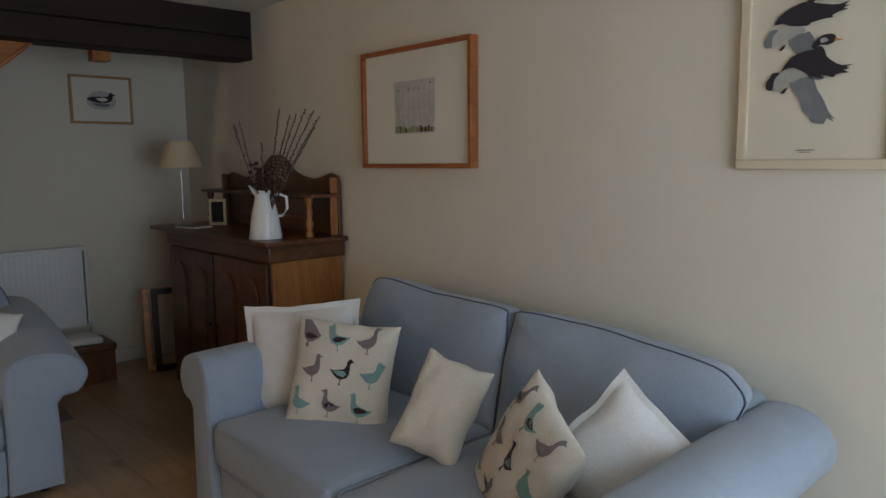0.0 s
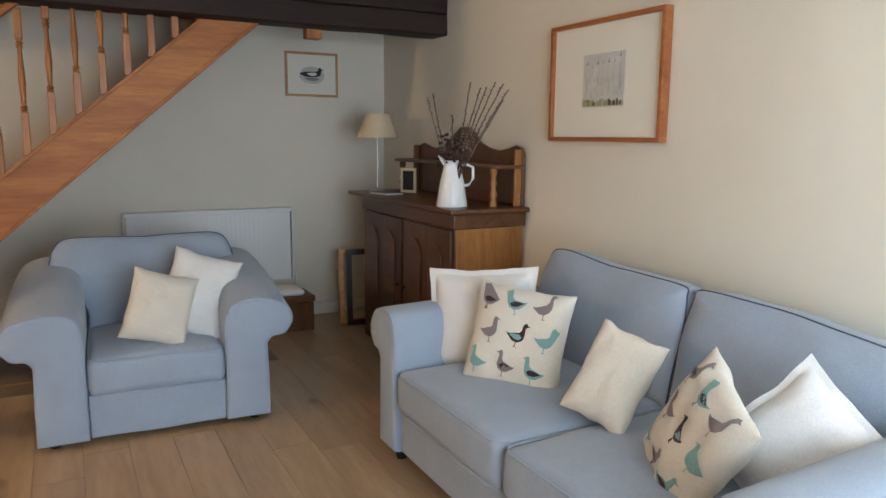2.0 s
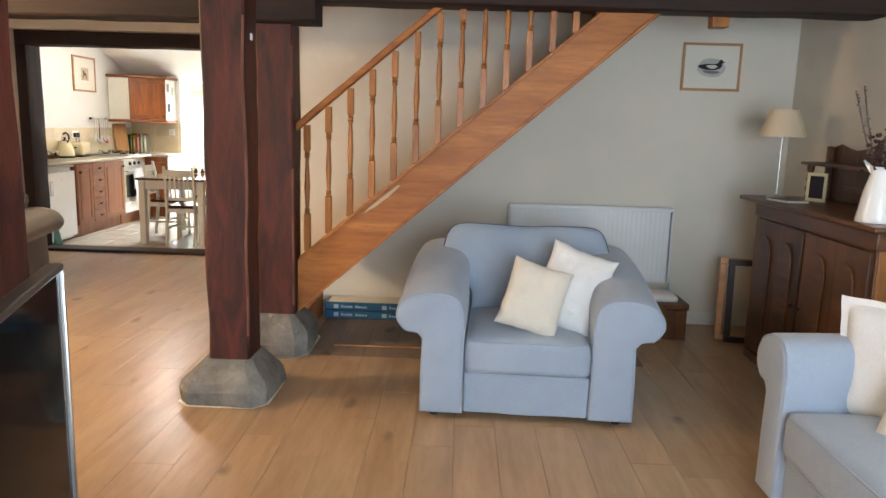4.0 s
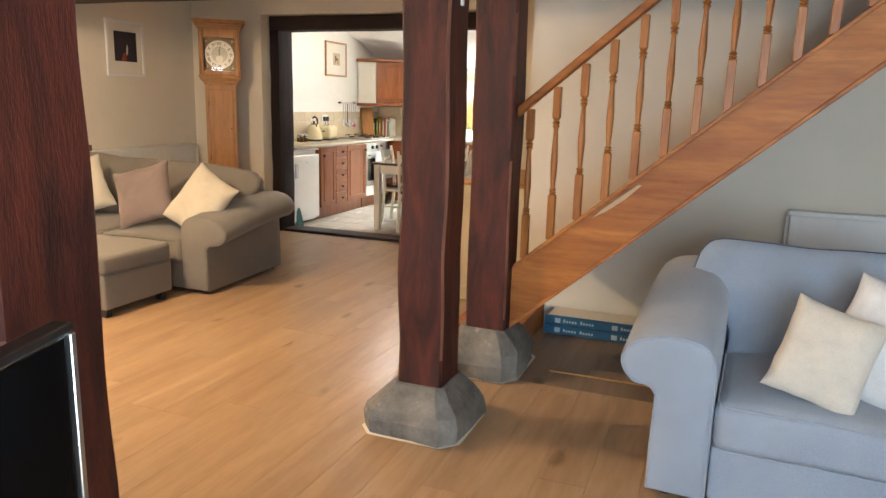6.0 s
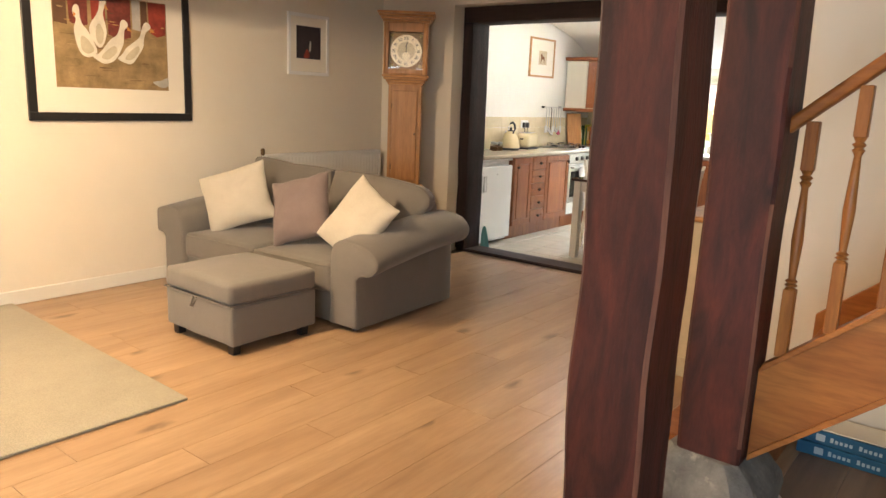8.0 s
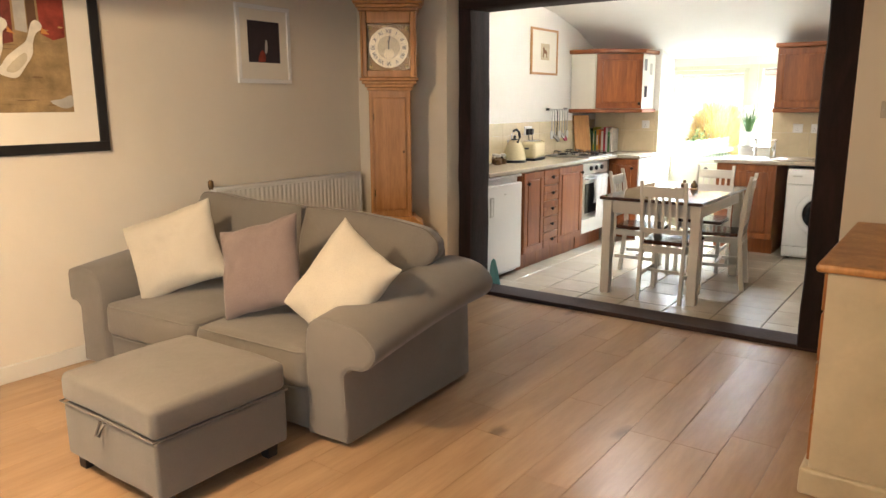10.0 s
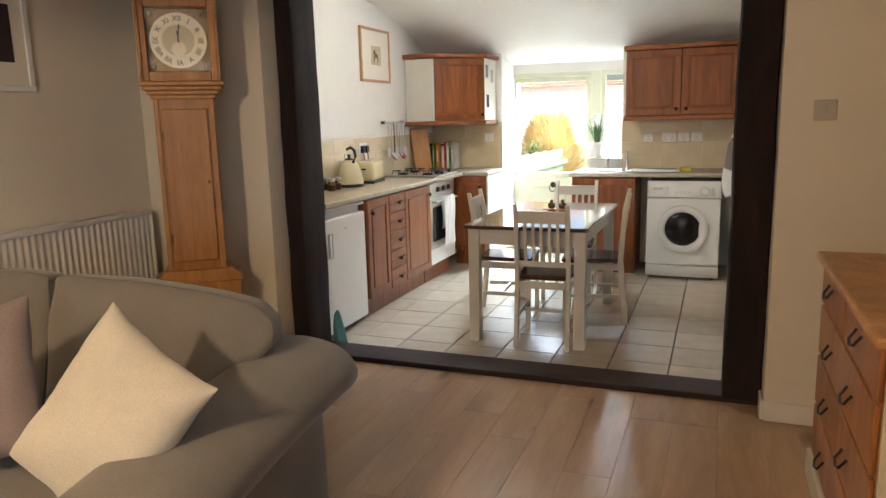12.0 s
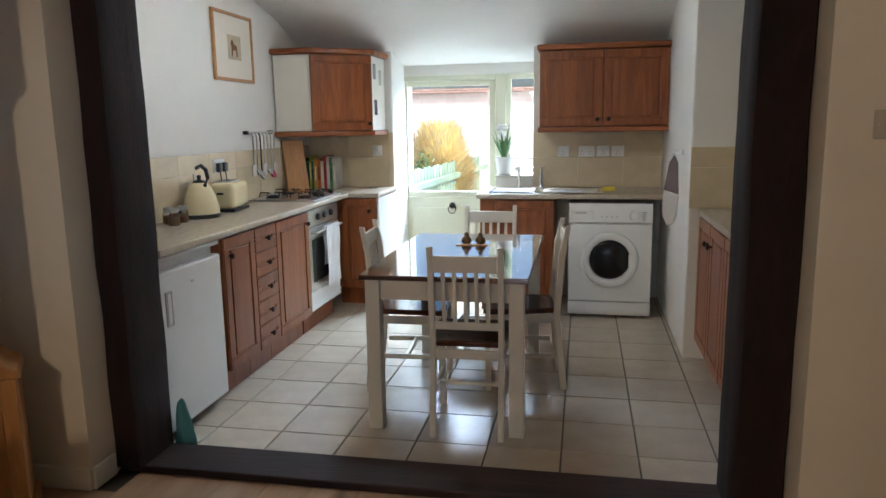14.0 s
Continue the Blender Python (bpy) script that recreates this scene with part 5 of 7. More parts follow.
for k, (ww, zz) in enumerate(((0.205, 2.08), (0.218, 2.103), (0.236, 2.126), (0.25, 2.149))):
    box("cornice", -ww, ww, -0.165 - k * 0.014, 0.14, zz, zz + 0.0225, M_OLDPINE, clock, 0.007)
dial = box("dial_plate", -0.148, 0.148, -0.078, -0.07, 1.686, 1.999, M_BRASS, clock, 0.0, "aged brass dial plate with spandrels")
M_DIAL = paint("silvered_dial", (0.74, 0.66, 0.46), 0.3, 0.03, 0.0, 5)
M_GILT = paint("gilt_brass", (0.50, 0.38, 0.14), 0.35, 0.2, 0.3, 20, metal=0.7)
M_DIALMID = paint("matted_dial_centre", (0.52, 0.44, 0.28), 0.4, 0.1, 0.3, 30)
DZ = 0.157
for nm, rr, mat_, yy, dz in (("chapter_ring", 0.138, M_DIAL, -0.0042, 0), ("dial_centre", 0.078, M_DIALMID, -0.0088, 0), ("seconds_ring", 0.036, M_DIAL, -0.0098, -0.042)):
    lathe(nm, [(rr, 0), (rr, 0.004)], mat_, dial, 48, at=(0, yy, DZ + dz)).rotation_euler = (radians(90), 0, 0)
for sx in (-1, 1):
    for sz in (-1, 1):
        bm = bmesh.new()
        for q in range(9):
            a = q * 2.4
            rr = 0.004 + 0.0032 * q ** 0.9
            bmesh.ops.create_icosphere(bm, subdivisions=1, radius=0.0075 - 0.0004 * q, matrix=Matrix.Translation((sx * (0.126 + rr * math.cos(a) * 0.6), -0.0075, DZ + sz * (0.131 + rr * math.sin(a) * 0.6))))
        part("spandrel", bm, M_GILT, dial, "gilt cast corner ornament", smooth=True)
romans = ["XII", "I", "II", "III", "IIII", "V", "VI", "VII", "VIII", "IX", "X", "XI"]
for k in range(12):
    a = math.pi / 2 - 2 * math.pi * k / 12
    cu = bpy.data.curves.new("numeral", "FONT")
    cu.body, cu.size, cu.align_x, cu.align_y, cu.extrude, cu.offset = romans[k], 0.036, "CENTER", "CENTER", 0.0006, 0.0006
    t = new("numeral", cu)
    t.data.materials.append(M_BLACK)
    t.parent = dial
    t.location = (0.108 * math.cos(a), -0.0089, DZ + 0.108 * math.sin(a))
    t.rotation_euler = (radians(90), -(a - math.pi / 2), 0)
for ang, ln, w in ((91, 0.052, 0.0045), (84, 0.088, 0.003)):
    hnd = prism("clock_pointer", [(-w, -0.012), (w, -0.012), (w * 0.7, ln * 0.6), (w * 2, ln * 0.72), (0, ln), (-w * 2, ln * 0.72), (-w * 0.7, ln * 0.6)], 0.001, M_BLACK, dial, "y")
    hnd.location = (0, -0.0155 - ln * 0.01, DZ)
    hnd.rotation_euler = (0, radians(90 - ang), 0)
box("glass", -0.148, 0.148, -0.142, -0.139, 1.686, 1.999, M_GLASS, clock, 0.0).visible_shadow = False

# ---- chest of drawers by the opening ----
cd = thing("chest_of_drawers", "worn pine chest of drawers with cream painted ends and iron handles", "chest of drawers", -0.52, 7.28, 0)
cd.scale = (1.0, 1.0, 0.955)
M_CEND = paint("worn_cream_paint", (0.60, 0.52, 0.36), 0.55, 0.12, 0.2, 4)
box("carcass", -0.26, 0.28, -0.53, 0.53, 0.10, 0.90, M_OLDPINE, cd, 0.004)
box("end_panel", -0.262, 0.28, -0.545, -0.532, 0.10, 0.90, M_CEND, cd, 0.003, "worn cream painted end panel")
box("plinth", -0.29, 0.29, -0.565, 0.55, 0.0, 0.11, M_CEND, cd, 0.012)
box("top", -0.30, 0.30, -0.575, 0.56, 0.902, 0.935, M_OLDPINE, cd, 0.012)
for row, (za, zb) in enumerate(((0.745, 0.89), (0.54, 0.73), (0.335, 0.525), (0.125, 0.32))):
    for col in ((-0.27, 0.27) if row == 0 else (0.0,)):
        hw = 0.25 if row == 0 else 0.51
        d = box("drawer", -0.276, -0.261, col - hw, col + hw, za, zb, M_CHIFSIDE, cd, 0.004)
        for yy in ((0,) if row == 0 else (-0.2, 0.2)):
            tube("drop_handle", [(-0.012, yy - 0.04, 0.11), (-0.03, yy - 0.035, 0.08), (-0.034, yy, 0.07), (-0.03, yy + 0.035, 0.08), (-0.012, yy + 0.04, 0.11)], 0.0045, M_BRONZE, d)
ornament = thing("black_ornament", "small rounded black pot standing on the chest of drawers", "ornament", -0.5, 7.1, 0.894)
lathe("pot", [(0.03, 0), (0.05, 0.02), (0.055, 0.06), (0.03, 0.09), (0.02, 0.1), (0.026, 0.11)], M_BLACK, ornament, 18)

# ---- flooring packs and loose strips ----
M_PACK = paint("blue_pack_card", (0.02, 0.11, 0.20), 0.35, 0.15, 0.0, 8)
M_PACKW = paint("pale_pack_print", (0.45, 0.52, 0.55), 0.5, 0.1, 0.0)
for k in range(2):
    pk = thing("flooring_pack", "long blue cardboard pack of laminate flooring lying by the wall", "pack", 0.72, 6.30, 0.002 + 0.062 * k, -1.0, "flooring packs")
    box("carton", -0.7, 0.7, -0.09, 0.09, 0, 0.058, M_PACK, pk, 0.003)
    for q in range(4):
        box("white_bar", -0.63 + 0.36 * q, -0.595 + 0.36 * q, -0.0925, -0.0905, 0.014, 0.044, M_PACKW, pk, 0.0)
        for c in range(11):
            if c != 5:
                box("lettering_bar", -0.575 + 0.36 * q + c * 0.018, -0.5635 + 0.36 * q + c * 0.018, -0.0925, -0.0905, 0.02, 0.034 + 0.006 * (c in (0, 6)), M_PACKW, pk, 0.0)
box("carton_lid", 0.05, 1.4, 6.22, 6.39, 0.127, 0.131, M_PAPER, thing("card_sheet", "loose sheet of pale card lying on the blue packs", "card"), 0.0)
strip = thing("wooden_strip", "thin pale beading strip lying on the floor near the stairs", "beading")
strip.location = (0.5, 5.565, 0.001)
box("beading", -0.29, 0.29, -0.006, 0.006, 0, 0.006, M_LFRAME, strip, 0.001)

# ---- television ----
tv = thing("television", "black flat television with a thin glossy bezel on a low stand", "television", 0.27, 2.14, 0.52, 107.5)
box("screen", -0.45, 0.45, -0.012, 0.012, 0.045, 0.585, M_TV, tv, 0.004)
box("bezel_top", -0.46, 0.46, -0.02, 0.014, 0.586, 0.602, M_BLACK, tv, 0.005)
box("bezel_bottom", -0.46, 0.46, -0.02, 0.014, 0.02, 0.044, M_BLACK, tv, 0.005)
for s in (-1, 1):
    box("bezel_side", s * 0.456 - 0.006, s * 0.456 + 0.006, -0.02, 0.014, 0.0445, 0.5855, M_STEEL if s > 0 else M_BLACK, tv, 0.003)
box("foot_plate", -0.2, 0.2, -0.1, 0.1, 0.0, 0.012, M_BLACK, tv, 0.004)
box("neck", -0.05, 0.05, -0.02, 0.02, 0.012, 0.02, M_BLACK, tv, 0.0)
st = thing("television_stand", "low dark wooden television stand", "stand", 0.27, 2.14, 0, 107.5)
box("stand_top", -0.5, 0.5, -0.18, 0.18, 0.49, 0.519, M_DARKSEAT, st, 0.005)
for s in (-1, 1):
    box("stand_side", s * 0.48 - 0.015, s * 0.48 + 0.015, -0.17, 0.17, 0.0, 0.489, M_DARKSEAT, st, 0.003)
box("stand_shelf", -0.464, 0.464, -0.16, 0.16, 0.2, 0.22, M_DARKSEAT, st, 0.003)

# ---- switch, lamp, skirting, windows ----
M_SWITCH = paint("grey_switch_plate", (0.46, 0.42, 0.35), 0.4, 0.03, 0)
sw = thing("light_switch", "square metal light switch on the wall beside the opening", "switch", -0.77, 8.298, 1.415)
box("plate", -0.043, 0.043, -0.008, 0, -0.043, 0.043, M_SWITCH, sw, 0.003)
box("rocker", -0.007, 0.007, -0.012, -0.0085, -0.012, 0.012, M_SWITCH, sw, 0.002)
for sx in (-0.03, 0.03):
    lathe("screw", [(0.0035, 0), (0.003, 0.0015)], M_STEEL, sw, 8, at=(sx, -0.0082, 0)).rotation_euler = (radians(90), 0, 0)
cl = thing("ceiling_light", "round white ceiling light close to the dark beam", "ceiling light", 1.05, 5.0, 2.42)
lathe("glass_bowl", [(0.02, -0.09), (0.09, -0.075), (0.14, -0.04), (0.155, -0.012), (0.155, -0.002)], M_WHITE, cl, 28)


def skirting(name, x0, x1, y0, y1):
    bm = bmesh.new()
    bm_box(bm, x0, x1, y0, y1, 0.0, 0.095, 0.004, 1)
    tagged(part(name, bm, M_SKIRT), "white painted skirting board along the wall", "structure", "", "structure")


skirting("baseboard_east", XE - 0.016, XE, YS, 6.40)
skirting("baseboard_stairs", 0.0, XE - 0.016, 6.404, 6.42)
skirting("baseboard_west", XW, XW + 0.016, YS, 8.28)
skirting("baseboard_north_left", XW + 0.016, -3.575, 8.284, 8.30)
skirting("baseboard_north_right", -0.94, -0.2, 8.284, 8.30)
skirting("baseboard_opening_left", -3.575, -3.56, 8.30, 8.44)
skirting("baseboard_opening_right", -0.956, -0.94, 8.30, 8.44)


def window(name, x0, x1, z0, z1, y, label, cols, mat, bar=0.05):
    ob = tagged(thing(name, "", "", (x0 + x1) / 2, y, z0), label, "structure", "", "structure")
    w, h = x1 - x0, z1 - z0
    for a, b, c, d in ((-w / 2, w / 2, h - bar, h), (-w / 2, w / 2, 0, bar)):
        box("window_frame", a, b, -0.03, 0.03, c, d, mat, ob, 0.004)
    for k in range(cols + 1):
        x = -w / 2 + bar / 2 + (w - bar) * k / cols
        box("window_frame", x - bar / 2, x + bar / 2, -0.03, 0.03, bar, h - bar, mat, ob, 0.004)
    for k in range(cols):
        a = -w / 2 + bar / 2 + (w - bar) * k / cols
        g = box("pane", a + bar / 2, a + (w - bar) / cols - bar / 2, -0.003, 0.003, bar, h - bar, M_GLASS, ob, 0.0)
        g.visible_shadow = False
    return ob


window("window_1", 0.7, 3.1, 0.3, 2.15, YS - 0.15, "wide white framed window of the living room", 3, M_WHITE)
window("window_2", -3.1, -1.5, 0.7, 2.05, YS - 0.15, "white framed window of the living room", 2, M_WHITE)

# ---- kitchen ----
def panel_door(parent, name, w, h, mat, t=0.02, handle=None, side=1):
    """A raised-panel door: local x along its width from 0, z up from 0, front towards -y."""
    st = 0.058 if w > 0.2 else 0.03
    d = crisp(part(name, _slab(0, w, -t, 0, 0, h, 0.003), mat, parent, smooth=True))
    for a, b, c, e in ((0, w, h - st, h), (0, w, 0, st), (0, st, st, h - st), (w - st, w, st, h - st)):
        box("door_rail", a + 0.001, b - 0.001, -t - 0.007, -t - 0.0005, c + 0.001, e - 0.001, mat, d, 0.003)
    if h > 2 * st + 0.04:
        crisp(part("raised_panel", _slab(st + 0.012, w - st - 0.012, -t - 0.0065, -t - 0.0005, st + 0.012, h - st - 0.012, 0.006), mat, d, smooth=True))
    if handle is not None:
        hx, hz = handle
        k = lathe("knob", [(0.006, 0), (0.006, 0.012), (0.016, 0.018), (0.014, 0.028), (0.006, 0.032)], M_BRONZE, d, 12, at=(hx, -t - 0.006, hz))
        k.rotation_euler = (radians(90), 0, 0)
    return d


def _slab(x0, x1, y0, y1, z0, z1, bev):
    bm = bmesh.new()
    bm_box(bm, x0, x1, y0, y1, z0, z1, bev)
    return bm


def base_unit(label, w, m, parts, depth=0.5, mat=M_OAK, h=0.72, plinth=0.15):
    """parts: (x, z, width, height, handle) fronts over a carcass that stands on a plinth."""
    ob = thing("base_unit", label, "cabinet")
    ob.matrix_world = m
    box("carcass", 0.001, w - 0.001, 0.0, depth, plinth, plinth + h, mat, ob, 0.001)
    box("plinth", 0.001, w - 0.001, 0.05, depth, 0, plinth - 0.001, mat, ob, 0.001)
    for nm, x, z, pw, ph, hd in parts:
        d = panel_door(ob, nm, pw - 0.005, ph - 0.005, mat, handle=hd)
        d.location = (x + 0.0025, -0.001, z)
    return ob


WL = lambda y: pose(-3.50, y, 0, 0, 0, 90)
base_unit("oak base unit with one raised-panel door beside the fridge", 0.36, WL(9.30), [("door", 0, 0.15, 0.36, 0.72, (0.05, 0.62))])
base_unit("narrow oak base unit with five small drawers", 0.29, WL(9.66), [("drawer", 0, 0.15 + 0.144 * k, 0.29, 0.144, (0.14, 0.07)) for k in range(5)])
base_unit("oak base unit with one raised-panel door beside the oven", 0.52, WL(9.95), [("door", 0, 0.15, 0.52, 0.72, (0.47, 0.64))])
base_unit("oak return unit with one door under the corner worktop", 0.34, pose(-3.58, 11.34, 0), [("door", 0.04, 0.15, 0.30, 0.72, (0.24, 0.62))], 0.5)
box("end_panel", -3.238, -3.224, 11.32, 11.87, 0.0, 0.872, M_WHITE, thing("end_panel_board", "white painted end panel of the return unit", "panel"), 0.002)
WR = lambda y: pose(-0.95, y, 0, 0, 0, -90)
for k, yy in enumerate((10.325, 9.93, 9.53, 9.13)):
    base_unit("oak base unit with one raised-panel door by the pier", 0.39, WR(yy), [("door", 0, 0.13, 0.39, 0.75, (0.05 if k % 2 else 0.34, 0.64))], 0.54, h=0.74)
base_unit("oak sink unit with one raised-panel door", 0.44, pose(-2.30, 11.30, 0), [("door", 0.0, 0.15, 0.44, 0.72, (0.05, 0.62))], 0.5)
base_unit("oak filler unit under the sink top", 0.12, pose(-2.42, 11.30, 0), [], 0.5)


def worktop(name, x0, x1, y0, y1, label):
    box(name, x0, x1, y0, y1, 0.875, 0.912, M_WORKTOP, thing(name + "_board", label, "worktop"), 0.012)


w1 = thing("worktop", "pale speckled laminate worktop running along the kitchen wall", "worktop")
prism("worktop_board", [(-3.998, 8.72), (-3.46, 8.72), (-3.46, 11.30), (-3.22, 11.30), (-3.22, 11.878), (-3.998, 11.878)], 0.037, M_WORKTOP, w1, "z", (0, 0, 0.875), 0.01)
w2 = thing("worktop", "pale speckled worktop with an inset steel sink", "worktop")
box("worktop_board", -2.44, -1.045, 11.25, 11.878, 0.875, 0.912, M_WORKTOP, w2, 0.01)
w3 = thing("worktop", "pale speckled worktop in the recess by the pier", "worktop")
box("worktop_board", -0.985, -0.385, 8.72, 10.325, 0.885, 0.922, M_WORKTOP, w3, 0.01)

# fridge
fr = thing("fridge", "white under-counter fridge with a recessed grip", "fridge", -3.50, 9.28, 0, 90)
# local x runs to the north; shifted so that it fills 0.55 m to the south
box("body", -0.56, -0.004, 0.03, 0.48, 0.02, 0.845, M_WHITE, fr, 0.008)
fd = box("door", -0.558, -0.006, -0.02, 0.029, 0.05, 0.80, M_WHITE, fr, 0.012)
box("top_panel", -0.56, -0.004, -0.015, 0.48, 0.846, 0.868, M_WHITE, fr, 0.006)
box("grip_surround", -0.24, -0.19, -0.0285, -0.0255, 0.50, 0.66, M_STEEL, fd, 0.004)
box("grip", -0.23, -0.20, -0.031, -0.0288, 0.51, 0.65, M_WHITE, fd, 0.003)
box("badge", -0.02, 0.01, -0.0275, -0.0255, 0.66, 0.675, M_STEEL, fd, 0.001)
for x in (-0.5, -0.06):
    lathe("foot", [(0.015, 0), (0.015, 0.02)], M_BLACK, fr, 10, at=(x, 0.1, 0))

# oven
ov = thing("oven", "built-in white and steel oven with a towel over its handle", "oven", -3.50, 10.485, 0, 90)
box("housing", 0.0, 0.60, 0.0, 0.5, 0.15, 0.868, M_WHITE, ov, 0.003)
box("control_panel", 0.003, 0.597, -0.02, -0.001, 0.75, 0.865, M_STEEL, ov, 0.004)
for k in range(3):
    kb = lathe("control_knob", [(0.024, 0), (0.022, 0.018), (0.01, 0.022)], M_BLACK, ov, 16, at=(0.17 + 0.13 * k, -0.021, 0.81))
    kb.rotation_euler = (radians(90), 0, 0)
od = box("oven_door", 0.003, 0.597, -0.022, -0.001, 0.30, 0.742, M_STEEL, ov, 0.004)
box("door_glass", -0.25, 0.25, -0.0135, -0.0115, 0.06, 0.36, M_SCREEN, od, 0.003)
tube("door_handle", [(-0.26, -0.011, 0.41), (-0.26, -0.05, 0.41), (0.26, -0.05, 0.41), (0.26, -0.011, 0.41)], 0.009, M_STEEL, od)
box("lower_panel", 0.003, 0.597, -0.02, -0.001, 0.16, 0.295, M_WHITE, ov, 0.003)
box("plinth", 0.0, 0.60, 0.05, 0.5, 0, 0.149, M_OAK, ov, 0.001)
tw = thing("tea_towel", "white patterned tea towel hanging over the oven handle", "towel", -3.445, 10.83, 0, 90)
bm = bmesh.new()
for sgn in (0, 1):
    rows = []
    for i in range(13):
        x = -0.13 + 0.26 * i / 12
        rows.append([bm.verts.new((x, (-0.016 if sgn == 0 else 0.006) + 0.005 * math.sin(i * 1.3 + j), 0.735 - j * (0.062 if sgn == 0 else 0.04))) for j in range(8)])
    for a, b in zip(rows, rows[1:]):
        for j in range(7):
            bm.faces.new((a[j], b[j], b[j + 1], a[j + 1]))
r = bmesh.ops.extrude_face_region(bm, geom=bm.faces[:])
bmesh.ops.translate(bm, vec=(0, 0.003, 0), verts=[v for v in r["geom"] if isinstance(v, bmesh.types.BMVert)])
bmesh.ops.recalc_face_normals(bm, faces=bm.faces)
part("towel_cloth", bm, M_WHITEF, tw, smooth=True)

# hob
hob = thing("gas_hob", "steel gas hob with four burners and black pan supports", "hob", -3.75, 10.95, 0.912, 90)
box("hob_plate", -0.29, 0.29, -0.25, 0.25, 0.0, 0.012, M_STEEL, hob, 0.004)
for x in (-0.14, 0.14):
    for y in (-0.12, 0.12):
        bn = lathe("burner", [(0.045, 0.012), (0.045, 0.022), (0.03, 0.03), (0.02, 0.032)], M_BLACK, hob, 18, at=(x, y, 0))
        for k in range(4):
            a = k * math.pi / 2
            tube("pan_support", [(0.03 * math.cos(a), 0.03 * math.sin(a), 0.048), (0.1 * math.cos(a), 0.1 * math.sin(a), 0.048), (0.11 * math.cos(a), 0.11 * math.sin(a), 0.014)], 0.004, M_BLACK, bn, seg=5)
for k in range(4):
    lathe("hob_knob", [(0.018, 0.012), (0.016, 0.034)], M_BLACK, hob, 14, at=(-0.02 + 0.0 * k, -0.21 + 0.14 * k * 0.35, 0)) if k < 2 else lathe("hob_knob", [(0.018, 0.012), (0.016, 0.034)], M_BLACK, hob, 14, at=(0.25, -0.18 + 0.1 * (k - 2), 0))

# kettle, toaster, jars, sockets
kt = thing("kettle", "cream pyramid kettle with a black handle and steel spout", "kettle", -3.87, 9.80, 0.912, -30)
kt.scale = (1.08, 1.08, 1.08)
lathe("kettle_base", [(0.098, 0), (0.1, 0.008), (0.1, 0.022)], M_BLACK, kt, 28)
lathe("kettle_body", [(0.1, 0.024), (0.098, 0.05), (0.084, 0.11), (0.064, 0.16), (0.044, 0.185), (0.036, 0.19)], M_CREAM, kt, 28)
lathe("kettle_lid", [(0.036, 0.191), (0.03, 0.2), (0.012, 0.206), (0.01, 0.215), (0.014, 0.225), (0.006, 0.232)], M_BLACK, kt, 20)
tube("kettle_handle", [(0.055, 0, 0.175), (0.088, 0, 0.22), (0.075, 0, 0.262), (0.03, 0, 0.282), (-0.02, 0, 0.268)], 0.011, M_BLACK, kt)
tube("handle_bracket", [(-0.02, 0, 0.268), (-0.055, 0, 0.235), (-0.05, 0, 0.175)], 0.005, M_STEEL, kt)
tube("spout", [(-0.065, 0, 0.13), (-0.1, 0, 0.17), (-0.118, 0, 0.18)], 0.016, M_STEEL, kt, taper=[1.4, 0.9, 0.75])
to = thing("toaster", "cream two-slot toaster with a steel band standing by the kettle", "toaster", -3.88, 10.17, 0.912, 97)
part("toaster_body", soft_block(-0.14, 0.14, -0.085, 0.085, 0.02, 0.185, 0.04), M_CREAM, to, smooth=True)
box("toaster_base", -0.135, 0.135, -0.08, 0.08, 0.0, 0.019, M_BLACK, to, 0.004)
box("slot_plate", -0.1, 0.1, -0.05, 0.05, 0.183, 0.188, M_STEEL, to, 0.002)
for y in (-0.022, 0.022):
    box("slot", -0.085, 0.085, y - 0.01, y + 0.01, 0.1885, 0.19, M_BLACK, to, 0.0)
box("lever", -0.158, -0.142, -0.02, 0.02, 0.11, 0.125, M_BLACK, to, 0.003)
for k, (x, y) in enumerate(((-3.86, 9.58), (-3.91, 9.52), (-3.84, 9.46))):
    j = thing("spice_jar", "small glass spice jar with a steel lid", "jar", x, y, 0.912, 0, "spice jars")
    lathe("jar_glass", [(0.028, 0), (0.032, 0.008), (0.032, 0.055), (0.024, 0.07)], M_GLASS, j, 16)
    lathe("jar_contents", [(0.027, 0.003), (0.027, 0.045)], ink("spice_brown", (0.25, 0.13, 0.05)), j, 12)
    lathe("jar_lid", [(0.027, 0.071), (0.028, 0.09), (0.01, 0.096)], M_STEEL, j, 16)


def socket(m, label, plugs=0, w=0.145):
    ob = thing("socket", label, "socket")
    ob.matrix_world = m
    box("face_plate", -w / 2, w / 2, -0.009, 0, -0.043, 0.043, M_WHITE, ob, 0.003)
    for k in range(2 if w > 0.1 else 1):
        x = (-0.035 + 0.07 * k) if w > 0.1 else 0
        box("rocker", x - 0.008, x + 0.008, -0.012, -0.0092, 0.012, 0.032, M_WHITE, ob, 0.001)
        for hx, hz in ((0, -0.002), (-0.011, -0.022), (0.011, -0.022)):
            box("pin_hole", x + hx - 0.003, x + hx + 0.003, -0.0098, -0.0091, hz - 0.004, hz + 0.004, M_BLACK, ob, 0.0)
        if k < plugs:
            pg = box("plug", x - 0.024, x + 0.024, -0.042, -0.0125, -0.04, 0.02, M_BLACK, ob, 0.008)
            tube("cable", [(0, -0.005, 0.0), (0, -0.01, -0.05), (0.01, 0.0, -0.11), (0.0, -0.01, -0.17)], 0.0035, M_BLACK, pg)
    return ob


